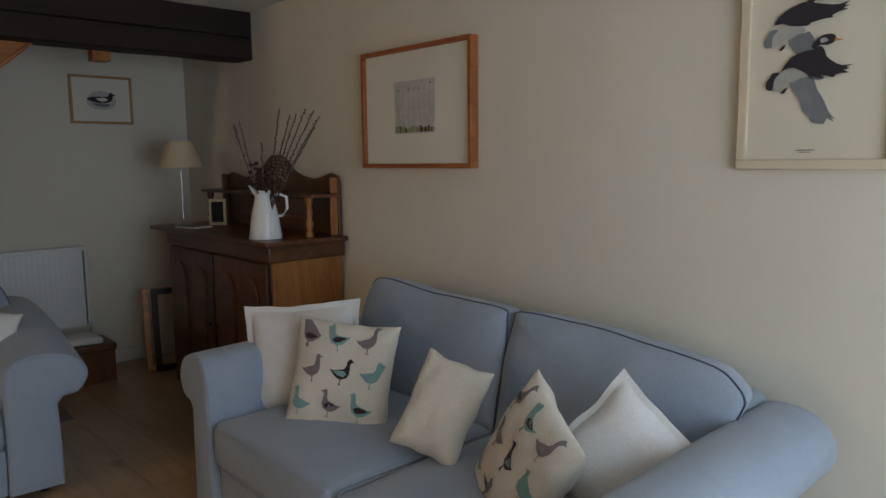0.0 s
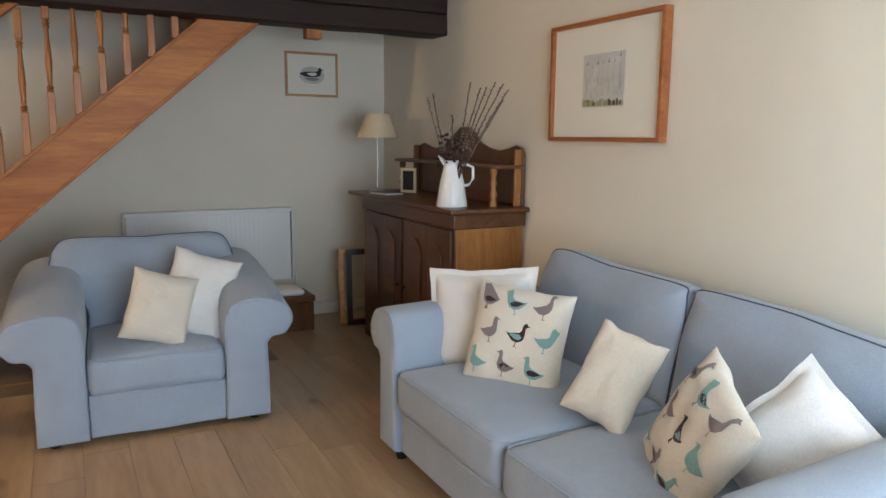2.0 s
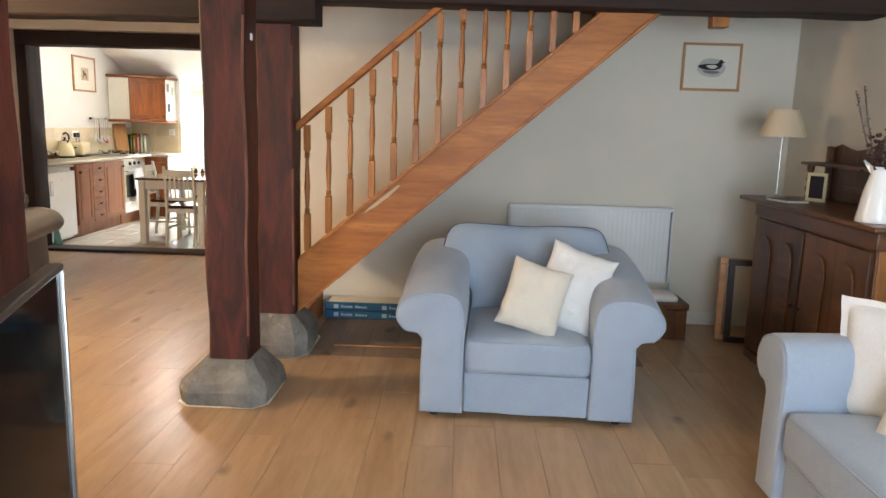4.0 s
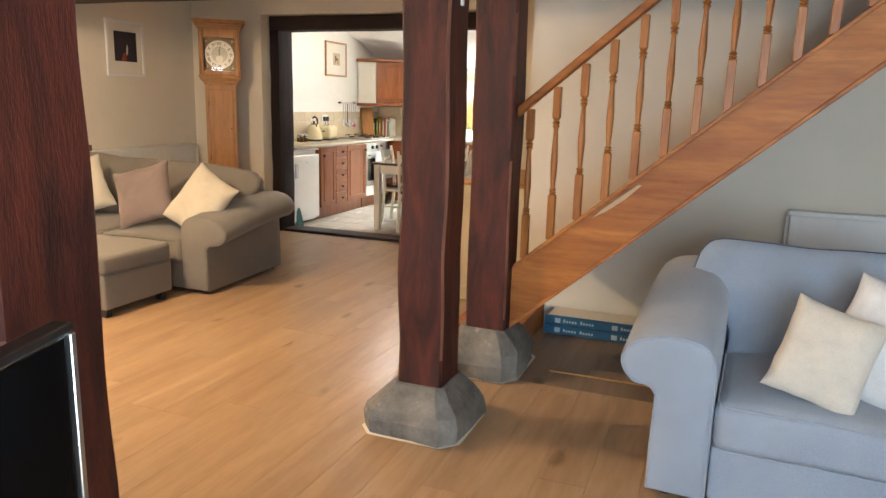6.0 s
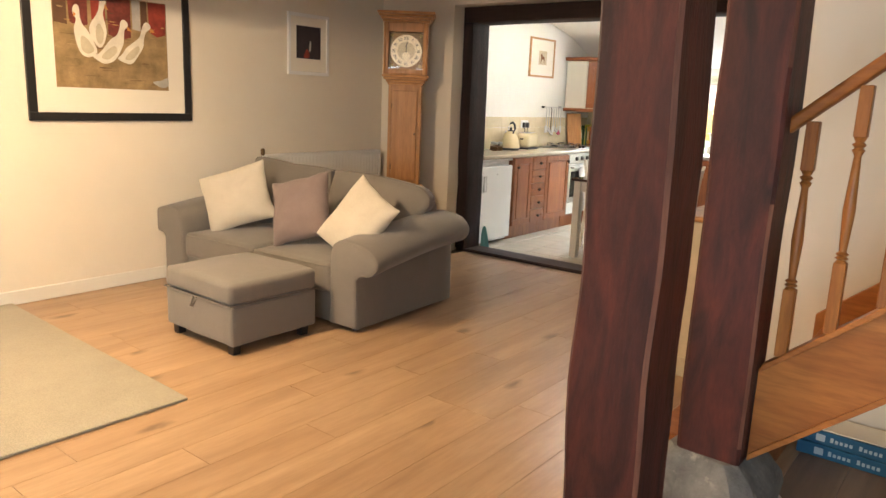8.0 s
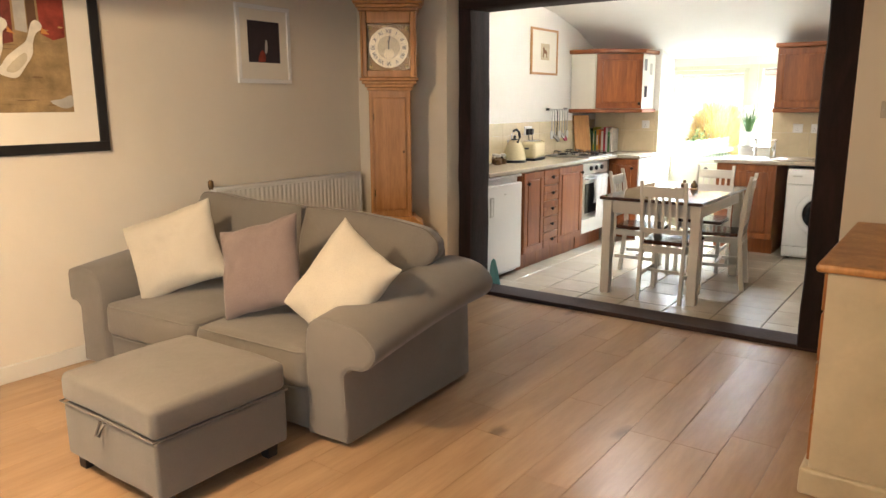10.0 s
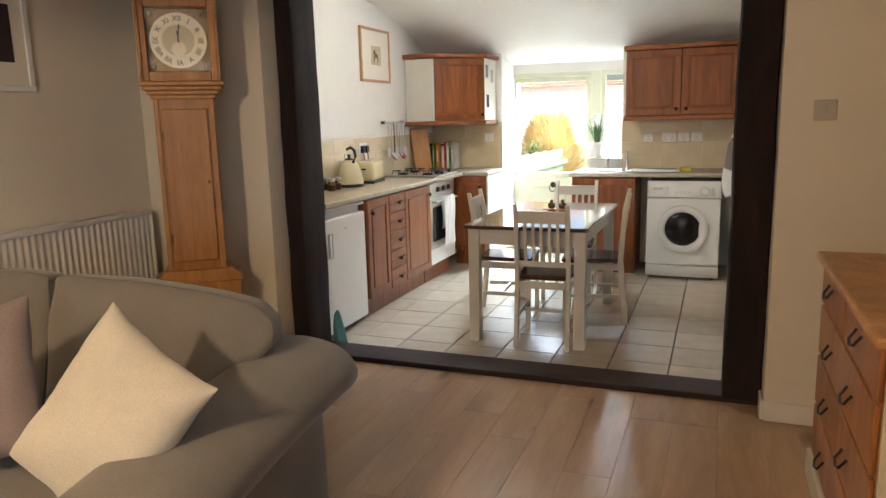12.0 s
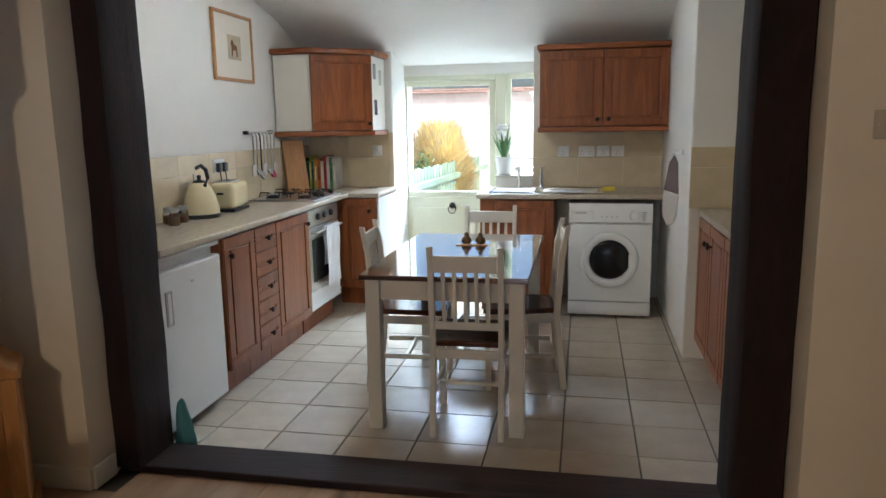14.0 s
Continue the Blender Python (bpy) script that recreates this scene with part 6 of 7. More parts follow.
KWALL = lambda y, z: pose(KW + 0.008, y, z, 0, 0, 90)
KBACK = lambda x, z: pose(x, KB - 0.008, z)
socket(KWALL(10.26, 1.19), "white double socket with two black plugs on the kitchen wall", 2)
socket(KBACK(-3.38, 1.22), "white single switch on the splashback by the door", 0, 0.086)
socket(KBACK(-1.815, 1.20), "white single socket above the sink worktop", 0, 0.09)
socket(KBACK(-1.63, 1.20), "white double socket on the cream splashback", 0, 0.13)
socket(KBACK(-1.50, 1.20), "white double socket beside another on the splashback", 0, 0.1)
socket(KBACK(-1.385, 1.20), "white blank switch plate on the cream splashback", 0, 0.1)

# utensil rail
ur = thing("utensil_rail", "steel wall rail hung with steel cooking utensils", "rail", KW + 0.02, 10.86, 1.395, 90)
tube("rail_bar", [(-0.21, -0.02, 0), (0.21, -0.02, 0)], 0.006, M_STEEL, ur)
for x in (-0.2, 0.2):
    box("rail_bracket", x - 0.01, x + 0.01, -0.02, 0.02, -0.012, 0.012, M_BLACK, ur, 0.002)
for k in range(7):
    x = -0.18 + k * 0.058
    u = thing("utensil", ["steel slotted turner hanging on the rail", "steel ladle hanging on the rail", "black-handled steel spoon hanging on the rail"][k % 3], "utensil", KW + 0.06, 10.86 + x, 1.39, 90, "hanging utensils")
    ln = 0.22 + 0.03 * (k % 3)
    tube("handle", [(0, 0.012, 0.0), (0, 0, -0.02), (0, 0, -ln)], 0.0055, M_BLACK if k == 2 else M_STEEL, u, seg=6)
    if k % 3 == 0:
        box("turner_head", -0.03, 0.03, -0.003, 0.003, -ln - 0.08, -ln, M_STEEL, u, 0.002)
    else:
        b = lathe("bowl", [(0.006, -0.022), (0.026, -0.014), (0.034, 0.004), (0.033, 0.004), (0.02, -0.01)], M_STEEL if k != 5 else ink("pink_silicone", (0.6, 0.12, 0.2)), u, 16, at=(0, -0.01, -ln - 0.02))
        b.rotation_euler = (radians(65), 0, 0)

cb = thing("chopping_board", "round-cornered wooden chopping board leaning on the splashback", "board")
cb.matrix_world = pose(-3.885, 11.35, 0.913, 0, 0, 62) @ pose(0, 0, 0, -9, 0, 0)
box("board", -0.115, 0.10, -0.012, 0.012, 0.0, 0.42, M_OLDPINE, cb, 0.01)
rnd = random.Random(3)
cols = [(0.03, 0.1, 0.04), (0.05, 0.14, 0.05), (0.03, 0.1, 0.04), (0.55, 0.5, 0.06), (0.04, 0.16, 0.07), (0.6, 0.32, 0.05), (0.5, 0.14, 0.03), (0.7, 0.66, 0.5), (0.5, 0.04, 0.06), (0.7, 0.68, 0.62), (0.12, 0.3, 0.1), (0.6, 0.58, 0.5)]
xb = -3.985
for k, c in enumerate(cols):
    t, h = rnd.uniform(0.016, 0.03), rnd.uniform(0.22, 0.285)
    bk = thing("cookery_book", "upright cookery book with a coloured spine on the worktop", "book", xb + t / 2, 11.74, 0.9125, 0, "row of cookery books")
    box("book_cover", -t / 2, t / 2, -0.09, 0.09, 0, h, ink("book_spine", c), bk, 0.002)
    box("page_block", -t / 2 + 0.002, t / 2 - 0.002, -0.086, 0.088, h + 0.0002, h + 0.0015, M_PAPER, bk, 0.0)
    box("title_bar", -t * 0.15, t * 0.15, -0.0915, -0.0903, h * 0.3, h * 0.75, M_PAPER if k % 2 else M_BLACK, bk, 0.0)
    xb += t + 0.0015

# wall cabinets
def wall_cabinet(label, m, w, fronts, depth, h, lefthand=False):
    ob = thing("wall_cabinet", label, "cabinet")
    ob.matrix_world = m
    box("cabinet_body", 0.001, w - 0.001, 0.0, depth, 0.0, h, M_KWHITE if lefthand else M_OAK, ob, 0.001)
    for x, pw, hd in fronts:
        d = panel_door(ob, "door", pw - 0.004, h - 0.006, M_OAK, handle=hd)
        d.location = (x + 0.002, -0.001, 0.003)
    box("cornice", -0.02, w + 0.02, -0.045, depth, h + 0.001, h + 0.045, M_OAKX, ob, 0.012)
    box("light_rail", -0.01, w + 0.01, -0.035, depth, -0.041, -0.001, M_OAKX, ob, 0.008)
    return ob


lc = thing("wall_cabinet", "oak corner wall cabinet with angled door and cream blank panel", "cabinet")
lc.matrix_world = pose(-3.985, 11.20, 1.395)
prism("cabinet_body", [(0.001, 0.0), (0.285, 0.0), (0.682, 0.285), (0.682, 0.67), (0.001, 0.67)], 0.575, M_KWHITE, lc, "z")
prism("cornice", [(-0.012, -0.045), (0.30, -0.045), (0.722, 0.262), (0.722, 0.67), (-0.012, 0.67)], 0.044, M_OAKX, lc, "z", (0, 0, 0.576), 0.012)
prism("light_rail", [(-0.012, -0.03), (0.295, -0.03), (0.706, 0.27), (0.706, 0.67), (-0.012, 0.67)], 0.04, M_OAKX, lc, "z", (0, 0, -0.041), 0.008)
box("blank_panel", 0.002, 0.278, -0.018, -0.001, 0.003, 0.572, M_KWHITE, lc, 0.002)
d = panel_door(lc, "door", 0.486, 0.569, M_OAK, handle=(0.455, 0.05))
d.location = (0.287, -0.003, 0.003)
d.rotation_euler = (0, 0, math.atan2(0.285, 0.397))
for y, z, c in ((0.34, 0.40, I_GREY), (0.36, 0.12, I_DARK), (0.50, 0.36, I_PALE)):
    box("pinned_card", 0.6825, 0.6835, y, y + 0.08, z, z + 0.12, c, lc, 0.0)
wall_cabinet("oak double wall cabinet with raised-panel doors above the washing machine", pose(-1.99, 11.55, 1.40), 0.948, [(0, 0.474, (0.43, 0.05)), (0.474, 0.474, (0.04, 0.05))], 0.32, 0.565)

# washing machine
wm = thing("washing_machine", "white front-loading washing machine under the worktop", "washing machine", -1.453, 11.215, 0)
box("cabinet", -0.2975, 0.2975, 0.02, 0.54, 0.015, 0.848, M_WHITE, wm, 0.008)
box("front_panel", -0.2975, 0.2975, 0.0, 0.019, 0.125, 0.70, M_WHITE, wm, 0.008)
prism("control_panel", [(0.019, 0.705), (-0.004, 0.712), (-0.004, 0.80), (0.019, 0.845)], 0.595, M_WHITE, wm, "x", (-0.2975, 0, 0), 0.004)
prism("kick_panel", [(0.019, 0.02), (0.006, 0.02), (-0.012, 0.06), (-0.006, 0.12), (0.019, 0.12)], 0.595, M_WHITE, wm, "x", (-0.2975, 0, 0), 0.003)
wd = lathe("door_ring", [(0.195, 0), (0.205, 0.01), (0.2, 0.028), (0.165, 0.036), (0.15, 0.03), (0.148, 0.01)], M_WHITE, wm, 40, at=(0, -0.002, 0.44))
wd.rotation_euler = (radians(90), 0, 0)
lathe("door_glass", [(0.147, 0.008), (0.135, 0.02), (0.1, 0.031), (0.06, 0.038), (0.02, 0.041)], M_SCREEN, wd, 36)
box("door_grip", 0.132, 0.185, -0.045, 0.045, 0.03, 0.038, M_WHITE, wd, 0.004)
box("soap_drawer", -0.28, -0.12, -0.008, -0.0045, 0.73, 0.80, M_WHITE, wm, 0.003)
box("drawer_grip", -0.25, -0.17, -0.0105, -0.0085, 0.775, 0.79, M_STEEL, wm, 0.002)
dl = lathe("programme_dial", [(0.036, 0), (0.032, 0.018), (0.012, 0.02)], M_WHITE, wm, 24, at=(0.17, -0.005, 0.765))
dl.rotation_euler = (radians(90), 0, 0)
for k in range(4):
    bt = lathe("button", [(0.007, 0), (0.006, 0.004)], M_STEEL, wm, 10, at=(-0.06 + k * 0.035, -0.005, 0.755))
    bt.rotation_euler = (radians(90), 0, 0)
for k in range(5):
    box("marking_bar", 0.22, 0.25, -0.0052, -0.0045, 0.73 + k * 0.014, 0.733 + k * 0.014, M_BLACK, wm, 0.0)
for x in (-0.25, 0.25):
    lathe("foot", [(0.018, 0), (0.018, 0.015)], M_BLACK, wm, 10, at=(x, 0.06, 0))

# sink, taps, sill, plant
sk = thing("sink", "inset stainless steel sink with a drainer", "sink", -2.0, 11.53, 0.9125)
bm = bmesh.new()
bm_box(bm, -0.36, 0.50, -0.2, 0.2, 0, 0.006, 0.002)
part("sink_surround", bm, M_CHROME, sk, smooth=True)
box("bowl_shadow", -0.33, -0.02, -0.16, 0.13, 0.0065, 0.009, M_STEEL, sk, 0.001)
for k in range(7):
    box("drainer_rib", 0.05, 0.46, -0.14 + k * 0.045, -0.132 + k * 0.045, 0.0065, 0.01, M_CHROME, sk, 0.001)
for x in (-0.2, -0.02):
    tp = thing("tap", "chrome pillar tap with a cross head at the sink", "tap", -1.96 + x, 11.70, 0.919, 0, "sink taps")
    lathe("tap_body", [(0.022, 0), (0.018, 0.01), (0.012, 0.03), (0.014, 0.1), (0.01, 0.12), (0.008, 0.15)], M_CHROME, tp, 16)
    tube("tap_spout", [(0, 0, 0.08), (0, -0.05, 0.1), (0, -0.09, 0.085), (0, -0.095, 0.06)], 0.009, M_CHROME, tp)
    for a in (0, 1):
        box("tap_head", -0.028 if a else -0.006, 0.028 if a else 0.006, -0.006 if a else -0.028, 0.006 if a else 0.028, 0.15 + a * 0.0125, 0.162 + a * 0.0125, M_CHROME, tp, 0.003)
sp = thing("sponge", "small yellow sponge lying on the worktop", "sponge", -1.46, 11.55, 0.9125, 10)
box("sponge_block", -0.045, 0.045, -0.03, 0.03, 0, 0.03, ink("yellow_foam", (0.65, 0.5, 0.05)), sp, 0.006)
sl = thing("window_ledge", "raised cream ledge behind the sink below the small window", "ledge", -2.17, 11.98, 0.0)
box("ledge_block", -0.20, 0.10, -0.08, 0.30, 0.0, 0.985, M_KWALL, sl, 0.004)
box("ledge_board", -0.21, 0.105, -0.10, 0.30, 0.987, 1.005, M_KWHITE, sl, 0.005)
pp = thing("flower_pot", "white pot of green leaves and white hyacinth on the ledge", "plant", -2.31, 12.0, 1.006)
pp.scale = (1.15, 1.15, 1.15)
lathe("pot", [(0.05, 0), (0.055, 0.005), (0.07, 0.12), (0.074, 0.13), (0.068, 0.13), (0.062, 0.11)], M_WHITE, pp, 24)
lathe("soil", [(0.06, 0.1), (0.061, 0.108)], ink("potting_soil", (0.03, 0.02, 0.015)), pp, 20)
M_LEAF = paint("leaf_green", (0.07, 0.17, 0.04), 0.45, 0.15, 0.05)
rnd = random.Random(8)
for k in range(16):
    a = k * 2.4
    ln, sp_, w = rnd.uniform(0.14, 0.26), rnd.uniform(0.02, 0.1), 0.011
    bm = bmesh.new()
    prev = None
    d = Vector((math.cos(a), math.sin(a), 0))
    n_ = Vector((-d.y, d.x, 0))
    for i in range(6):
        f = i / 5
        c = d * (0.015 + sp_ * f ** 1.5) + Vector((0, 0, 0.105 + ln * f))
        ww = w * (1 - f ** 3) + 0.001
        cur = [bm.verts.new(c + n_ * ww), bm.verts.new(c - d * 0.002), bm.verts.new(c - n_ * ww), bm.verts.new(c + d * 0.002)]
        if prev:
            for q in range(4):
                bm.faces.new((prev[q], prev[(q + 1) % 4], cur[(q + 1) % 4], cur[q]))
        prev = cur
    bmesh.ops.recalc_face_normals(bm, faces=bm.faces)
    part("leaf", bm, M_LEAF, pp, smooth=True)
fl = blobs("flower_head", [(Vector((rnd.gauss(-0.02, 0.018), rnd.gauss(0, 0.018), rnd.uniform(0.26, 0.36))), rnd.uniform(0.7, 1.2)) for _ in range(50)], 0.012, M_WHITE, pp)
tagged(fl, "", "", "", "stuff")

# oven glove on the pier
og = thing("oven_glove", "grey and white oven glove hanging from a hook on the pier", "oven glove", KP - 0.055, 10.64, 1.13, -28)
og.scale = (0.72, 1.0, 0.95)
lathe("hook", [(0.022, 0), (0.022, 0.01), (0.008, 0.03), (0.008, 0.055), (0.014, 0.07)], M_WHITE, og, 14, at=(0.07, 0.0, 0.115)).rotation_euler = (0, radians(-90), 0)
prism("glove_cuff", [(-0.07, -0.13), (0.06, -0.16), (0.045, 0.05), (0.012, 0.10), (-0.03, 0.05)], 0.022, M_TAUPE, og, "y", (0, -0.03, 0), 0.009)
prism("glove_mitt", [(-0.07, -0.135), (0.06, -0.165), (0.055, -0.30), (0.02, -0.36), (-0.03, -0.37), (-0.075, -0.31), (-0.08, -0.22)], 0.03, M_WHITEF, og, "y", (0, -0.034, 0), 0.012)
tube("hanging_loop", [(0.005, -0.02, 0.095), (0.0, -0.03, 0.115), (-0.006, -0.02, 0.095)], 0.002, M_WHITEF, og)

# table and chairs
tb = thing("dining_table", "white painted dining table with a dark brown top", "table", -2.27, 9.655, 0)
box("tabletop", -0.39, 0.39, -0.635, 0.635, 0.735, 0.76, M_TABLETOP, tb, 0.005)
for sx in (-1, 1):
    for sy in (-1, 1):
        box("leg", sx * 0.335 - 0.034, sx * 0.335 + 0.034, sy * 0.575 - 0.034, sy * 0.575 + 0.034, 0, 0.734, M_KWHITE, tb, 0.004)
for sx in (-1, 1):
    box("apron", sx * 0.335 - 0.011, sx * 0.335 + 0.011, -0.54, 0.54, 0.635, 0.734, M_KWHITE, tb, 0.002)
for sy in (-1, 1):
    box("apron", -0.30, 0.30, sy * 0.575 - 0.011, sy * 0.575 + 0.011, 0.635, 0.734, M_KWHITE, tb, 0.002)


def dining_chair(label):
    """Faces +y; its back is at local y = 0."""
    ob = thing("dining_chair", label, "chair", group="chairs round the table")
    for s in (-1, 1):
        prism("back_leg", [(-0.06, 0.0), (-0.025, 0.0), (0.016, 0.42), (-0.012, 0.76), (-0.045, 0.90), (-0.07, 0.90), (-0.045, 0.76), (-0.018, 0.42)], 0.026, M_KWHITE, ob, "x", (s * 0.158 - 0.013, 0.02, 0), 0.003)
        box("front_leg", s * 0.178 - 0.015, s * 0.178 + 0.015, 0.37, 0.40, 0, 0.425, M_KWHITE, ob, 0.003)
        for nm, z, h, w in (("side_rail", 0.375, 0.045, 0.009), ("side_stretcher", 0.18, 0.026, 0.008)):
            prism(nm, [(s * 0.160 - w, 0.03), (s * 0.160 + w, 0.03), (s * 0.178 + w, 0.369), (s * 0.178 - w, 0.369)], h, M_KWHITE, ob, "z", (0, 0, z), 0.002)
    box("front_rail", -0.162, 0.162, 0.376, 0.394, 0.375, 0.42, M_KWHITE, ob, 0.002)
    box("back_rail", -0.144, 0.144, 0.0, 0.018, 0.375, 0.42, M_KWHITE, ob, 0.002)
    box("cross_stretcher", -0.16, 0.16, 0.18, 0.2, 0.182, 0.202, M_KWHITE, ob, 0.003)
    box("top_rail", -0.145, 0.145, -0.040, -0.022, 0.785, 0.86, M_KWHITE, ob, 0.005)
    box("lower_rail", -0.145, 0.145, -0.008, 0.010, 0.515, 0.55, M_KWHITE, ob, 0.004)
    for k in range(5):
        x = -0.1 + k * 0.05
        prism("slat", [(-0.006, 0.55), (0.006, 0.55), (-0.024, 0.785), (-0.036, 0.785)], 0.018, M_KWHITE, ob, "x", (x - 0.009, 0, 0), 0.002)
    bm = bmesh.new()
    low = [bm.verts.new((px, py, 0.426)) for px, py in ((-0.16, 0.02), (0.16, 0.02), (0.20, 0.41), (-0.20, 0.41))]
    f = bm.faces.new(low)
    r = bmesh.ops.extrude_face_region(bm, geom=[f])
    bmesh.ops.translate(bm, vec=(0, 0, 0.028), verts=[v for v in r["geom"] if isinstance(v, bmesh.types.BMVert)])
    bmesh.ops.recalc_face_normals(bm, faces=bm.faces)
    bmesh.ops.bevel(bm, geom=bm.edges[:], offset=0.01, segments=3, affect="EDGES")
    part("seat", bm, M_DARKSEAT, ob, "dark brown wooden seat", smooth=True)
    return ob


c0 = dining_chair("white slat-back chair with a dark seat at the table's end")
c0.matrix_world = pose(-2.16, 9.03, 0, 0, 0, 1)
for m, lab in ((pose(-2.25, 10.60, 0, 0, 0, 180), "white slat-back chair with a dark seat near the sink"), (pose(-2.78, 9.72, 0, 0, 0, -86), "white slat-back chair with a dark seat pushed under the long side"), (pose(-1.78, 9.86, 0, 0, 0, 97), "white slat-back chair with a dark seat near the washing machine")):
    tagged(copy_thing(c0, m), lab)
for k, x in enumerate((-2.30, -2.22)):
    cr = thing("cruet", "small bronze bird-shaped cruet on the table", "cruet", x, 9.92, 0.761, 0, "pair of cruets")
    lathe("cruet_body", [(0.02, 0), (0.03, 0.012), (0.028, 0.03), (0.012, 0.045), (0.014, 0.055), (0.006, 0.065)], M_BRASS, cr, 14)
tray = thing("cruet_tray", "small pale wooden tray lying on the dining table", "tray", -2.26, 9.86, 0.7605)
box("tray_board", -0.09, 0.09, -0.02, 0.03, 0, 0.004, M_LFRAME, tray, 0.002)
bag = thing("teal_bag", "crumpled teal cloth hanging by the fridge", "bag", -3.43, 8.745, 0.002)
bm = bmesh.new()
rings = []
for i in range(12):
    f = i / 11
    w = 0.042 * (1 - f) ** 0.5 + 0.006
    rings.append([bm.verts.new(((w * (1 + 0.25 * math.sin(3 * a + 4 * f))) * math.cos(a), 0.6 * w * (1 + 0.3 * math.sin(4 * a + 5 * f)) * math.sin(a), 0.22 * f)) for a in [2 * math.pi * k / 18 for k in range(18)]])
for a, b in zip(rings, rings[1:]):
    for k in range(18):
        bm.faces.new((a[k], a[(k + 1) % 18], b[(k + 1) % 18], b[k]))
bm.faces.new(rings[0][::-1])
bm.faces.new(rings[-1])
part("bag_cloth", bm, paint("teal_plastic", (0.08, 0.26, 0.28), 0.5, 0.1, 0.2), bag, smooth=True)

# back door with its side window
dy = 12.36
dr = tagged(thing("door_1", "", "", -3.28, dy, 0.0), "pale green-cream half-glazed back door with an iron ring handle", "structure", "", "structure")
box("door_frame", -0.05, 0.0, -0.05, 0.05, 0.0, 1.86, M_DOORP, dr, 0.004)
box("door_frame", 0.86, 0.95, -0.05, 0.05, 0.0, 1.86, M_DOORP, dr, 0.004)
box("door_frame", 0.001, 0.859, -0.05, 0.05, 1.815, 1.86, M_DOORP, dr, 0.004)
box("door_leaf_lower", 0.004, 0.856, -0.022, 0.022, 0.01, 0.775, M_DOORP, dr, 0.005)
box("planted_panel", 0.09, 0.77, -0.03, -0.0225, 0.1, 0.68, M_DOORP, dr, 0.005)
for a, b, c, d in ((0.004, 0.06, 0.78, 1.812), (0.80, 0.856, 0.78, 1.812), (0.061, 0.799, 0.78, 0.83), (0.061, 0.799, 1.765, 1.812)):
    box("sash_rail", a, b, -0.022, 0.022, c, d, M_DOORP, dr, 0.004)
g = box("pane", 0.061, 0.799, -0.002, 0.002, 0.831, 1.764, M_GLASS, dr, 0.0)
g.visible_shadow = False
rg = thing("door_ring_handle", "black iron ring handle on the back door", "handle", -3.28 + 0.46, dy - 0.032, 0.70)
lathe("rose", [(0.03, 0), (0.022, 0.01), (0.008, 0.018)], M_BRONZE, rg, 16).rotation_euler = (radians(90), 0, 0)
tube("ring", [(0.035 * math.cos(a), -0.018, -0.03 + 0.04 * math.sin(a)) for a in [2 * math.pi * k / 16 for k in range(16)]], 0.005, M_BRONZE, rg, closed=True, seg=6)
for z in (0.95, 1.55):
    box("hinge", 0.0, 0.02, -0.03, -0.0225, z, z + 0.09, M_BRONZE, dr, 0.002)
window("window_3", -2.33, -2.02, 1.0, 1.86, dy, "small pale framed side window beside the back door", 1, M_DOORP, 0.045)
structure("wall_under_window_3", -2.33, -2.06, dy - 0.02, 12.6, 0, 1.0, M_KWALL, "cream wall below the small side window")
structure("wall_over_door", -3.34, -2.0, dy - 0.05, 12.6, 1.86, 2.3, M_KWALL, "cream painted wall above the back door")
st = thing("window_stay", "black iron window stay on the small window", "stay", -2.17, dy - 0.04, 1.12)
tube("stay_bar", [(-0.1, 0, 0), (0.0, -0.01, 0.005), (0.12, 0, 0)], 0.005, M_BRONZE, st)

# ---- outside the back door ----
structure("ground", -30, 30, 12.6, 40, -0.25, -0.05, paint("garden_paving", (0.42, 0.39, 0.34), 0.9, 0.15, 0.3, 1.5), "pale garden path and lawn behind the house")


def brick_mat():
    a = Mat("pale_whitewashed_brick", 0.9, 0, 0.2)
    v = a.coords(world_space=True)
    b = a.node("ShaderNodeTexBrick", Scale=1.0)
    b.inputs["Brick Width"].default_value, b.inputs["Row Height"].default_value, b.inputs["Mortar Size"].default_value = 0.225, 0.075, 0.008
    b.inputs["Color1"].default_value, b.inputs["Color2"].default_value, b.inputs["Mortar"].default_value = (0.7, 0.56, 0.5, 1), (0.76, 0.64, 0.57, 1), (0.7, 0.67, 0.62, 1)
    mp = a.node("ShaderNodeMapping")
    mp.inputs["Rotation"].default_value = (radians(90), 0, 0)
    a.link(v, mp.inputs["Vector"])
    a.link(mp.outputs[0], b.inputs["Vector"])
    a.color(b.outputs["Color"])
    a.bump(b.outputs["Fac"], -0.3, 0.01)
    return a.m


nb = thing("outbuilding", "pale brick outbuilding with a faded clay tile roof", "building", -2.5, 19.0, -0.05)
box("wall", -6, 6, 0, 0.3, 0, 2.03, brick_mat(), nb, 0.0)
M_ROOF = paint("faded_clay_tile", (0.52, 0.34, 0.27), 0.8, 0.25, 0.3, 5)
for row in range(2):
    bm = bmesh.new()
    for k in range(60):
        bm_box(bm, -6 + k * 0.2, -6 + k * 0.2 + 0.185, -0.15 + row * 0.22, 0.13 + row * 0.22, 2.035 + row * 0.05, 2.065 + row * 0.05, 0.0)
    part("roof_tiles", bm, M_ROOF, nb, kind="stuff")
fence = thing("fence", "pale weathered board fence running away from the door", "fence", -3.44, 12.75, -0.05, 0)
M_FENCE = wood("weathered_fence_wood", (0.15, 0.21, 0.14), (0.28, 0.34, 0.25), "z", 0.8, 9, 10, 0.3, knots=False)
board_mesh = None
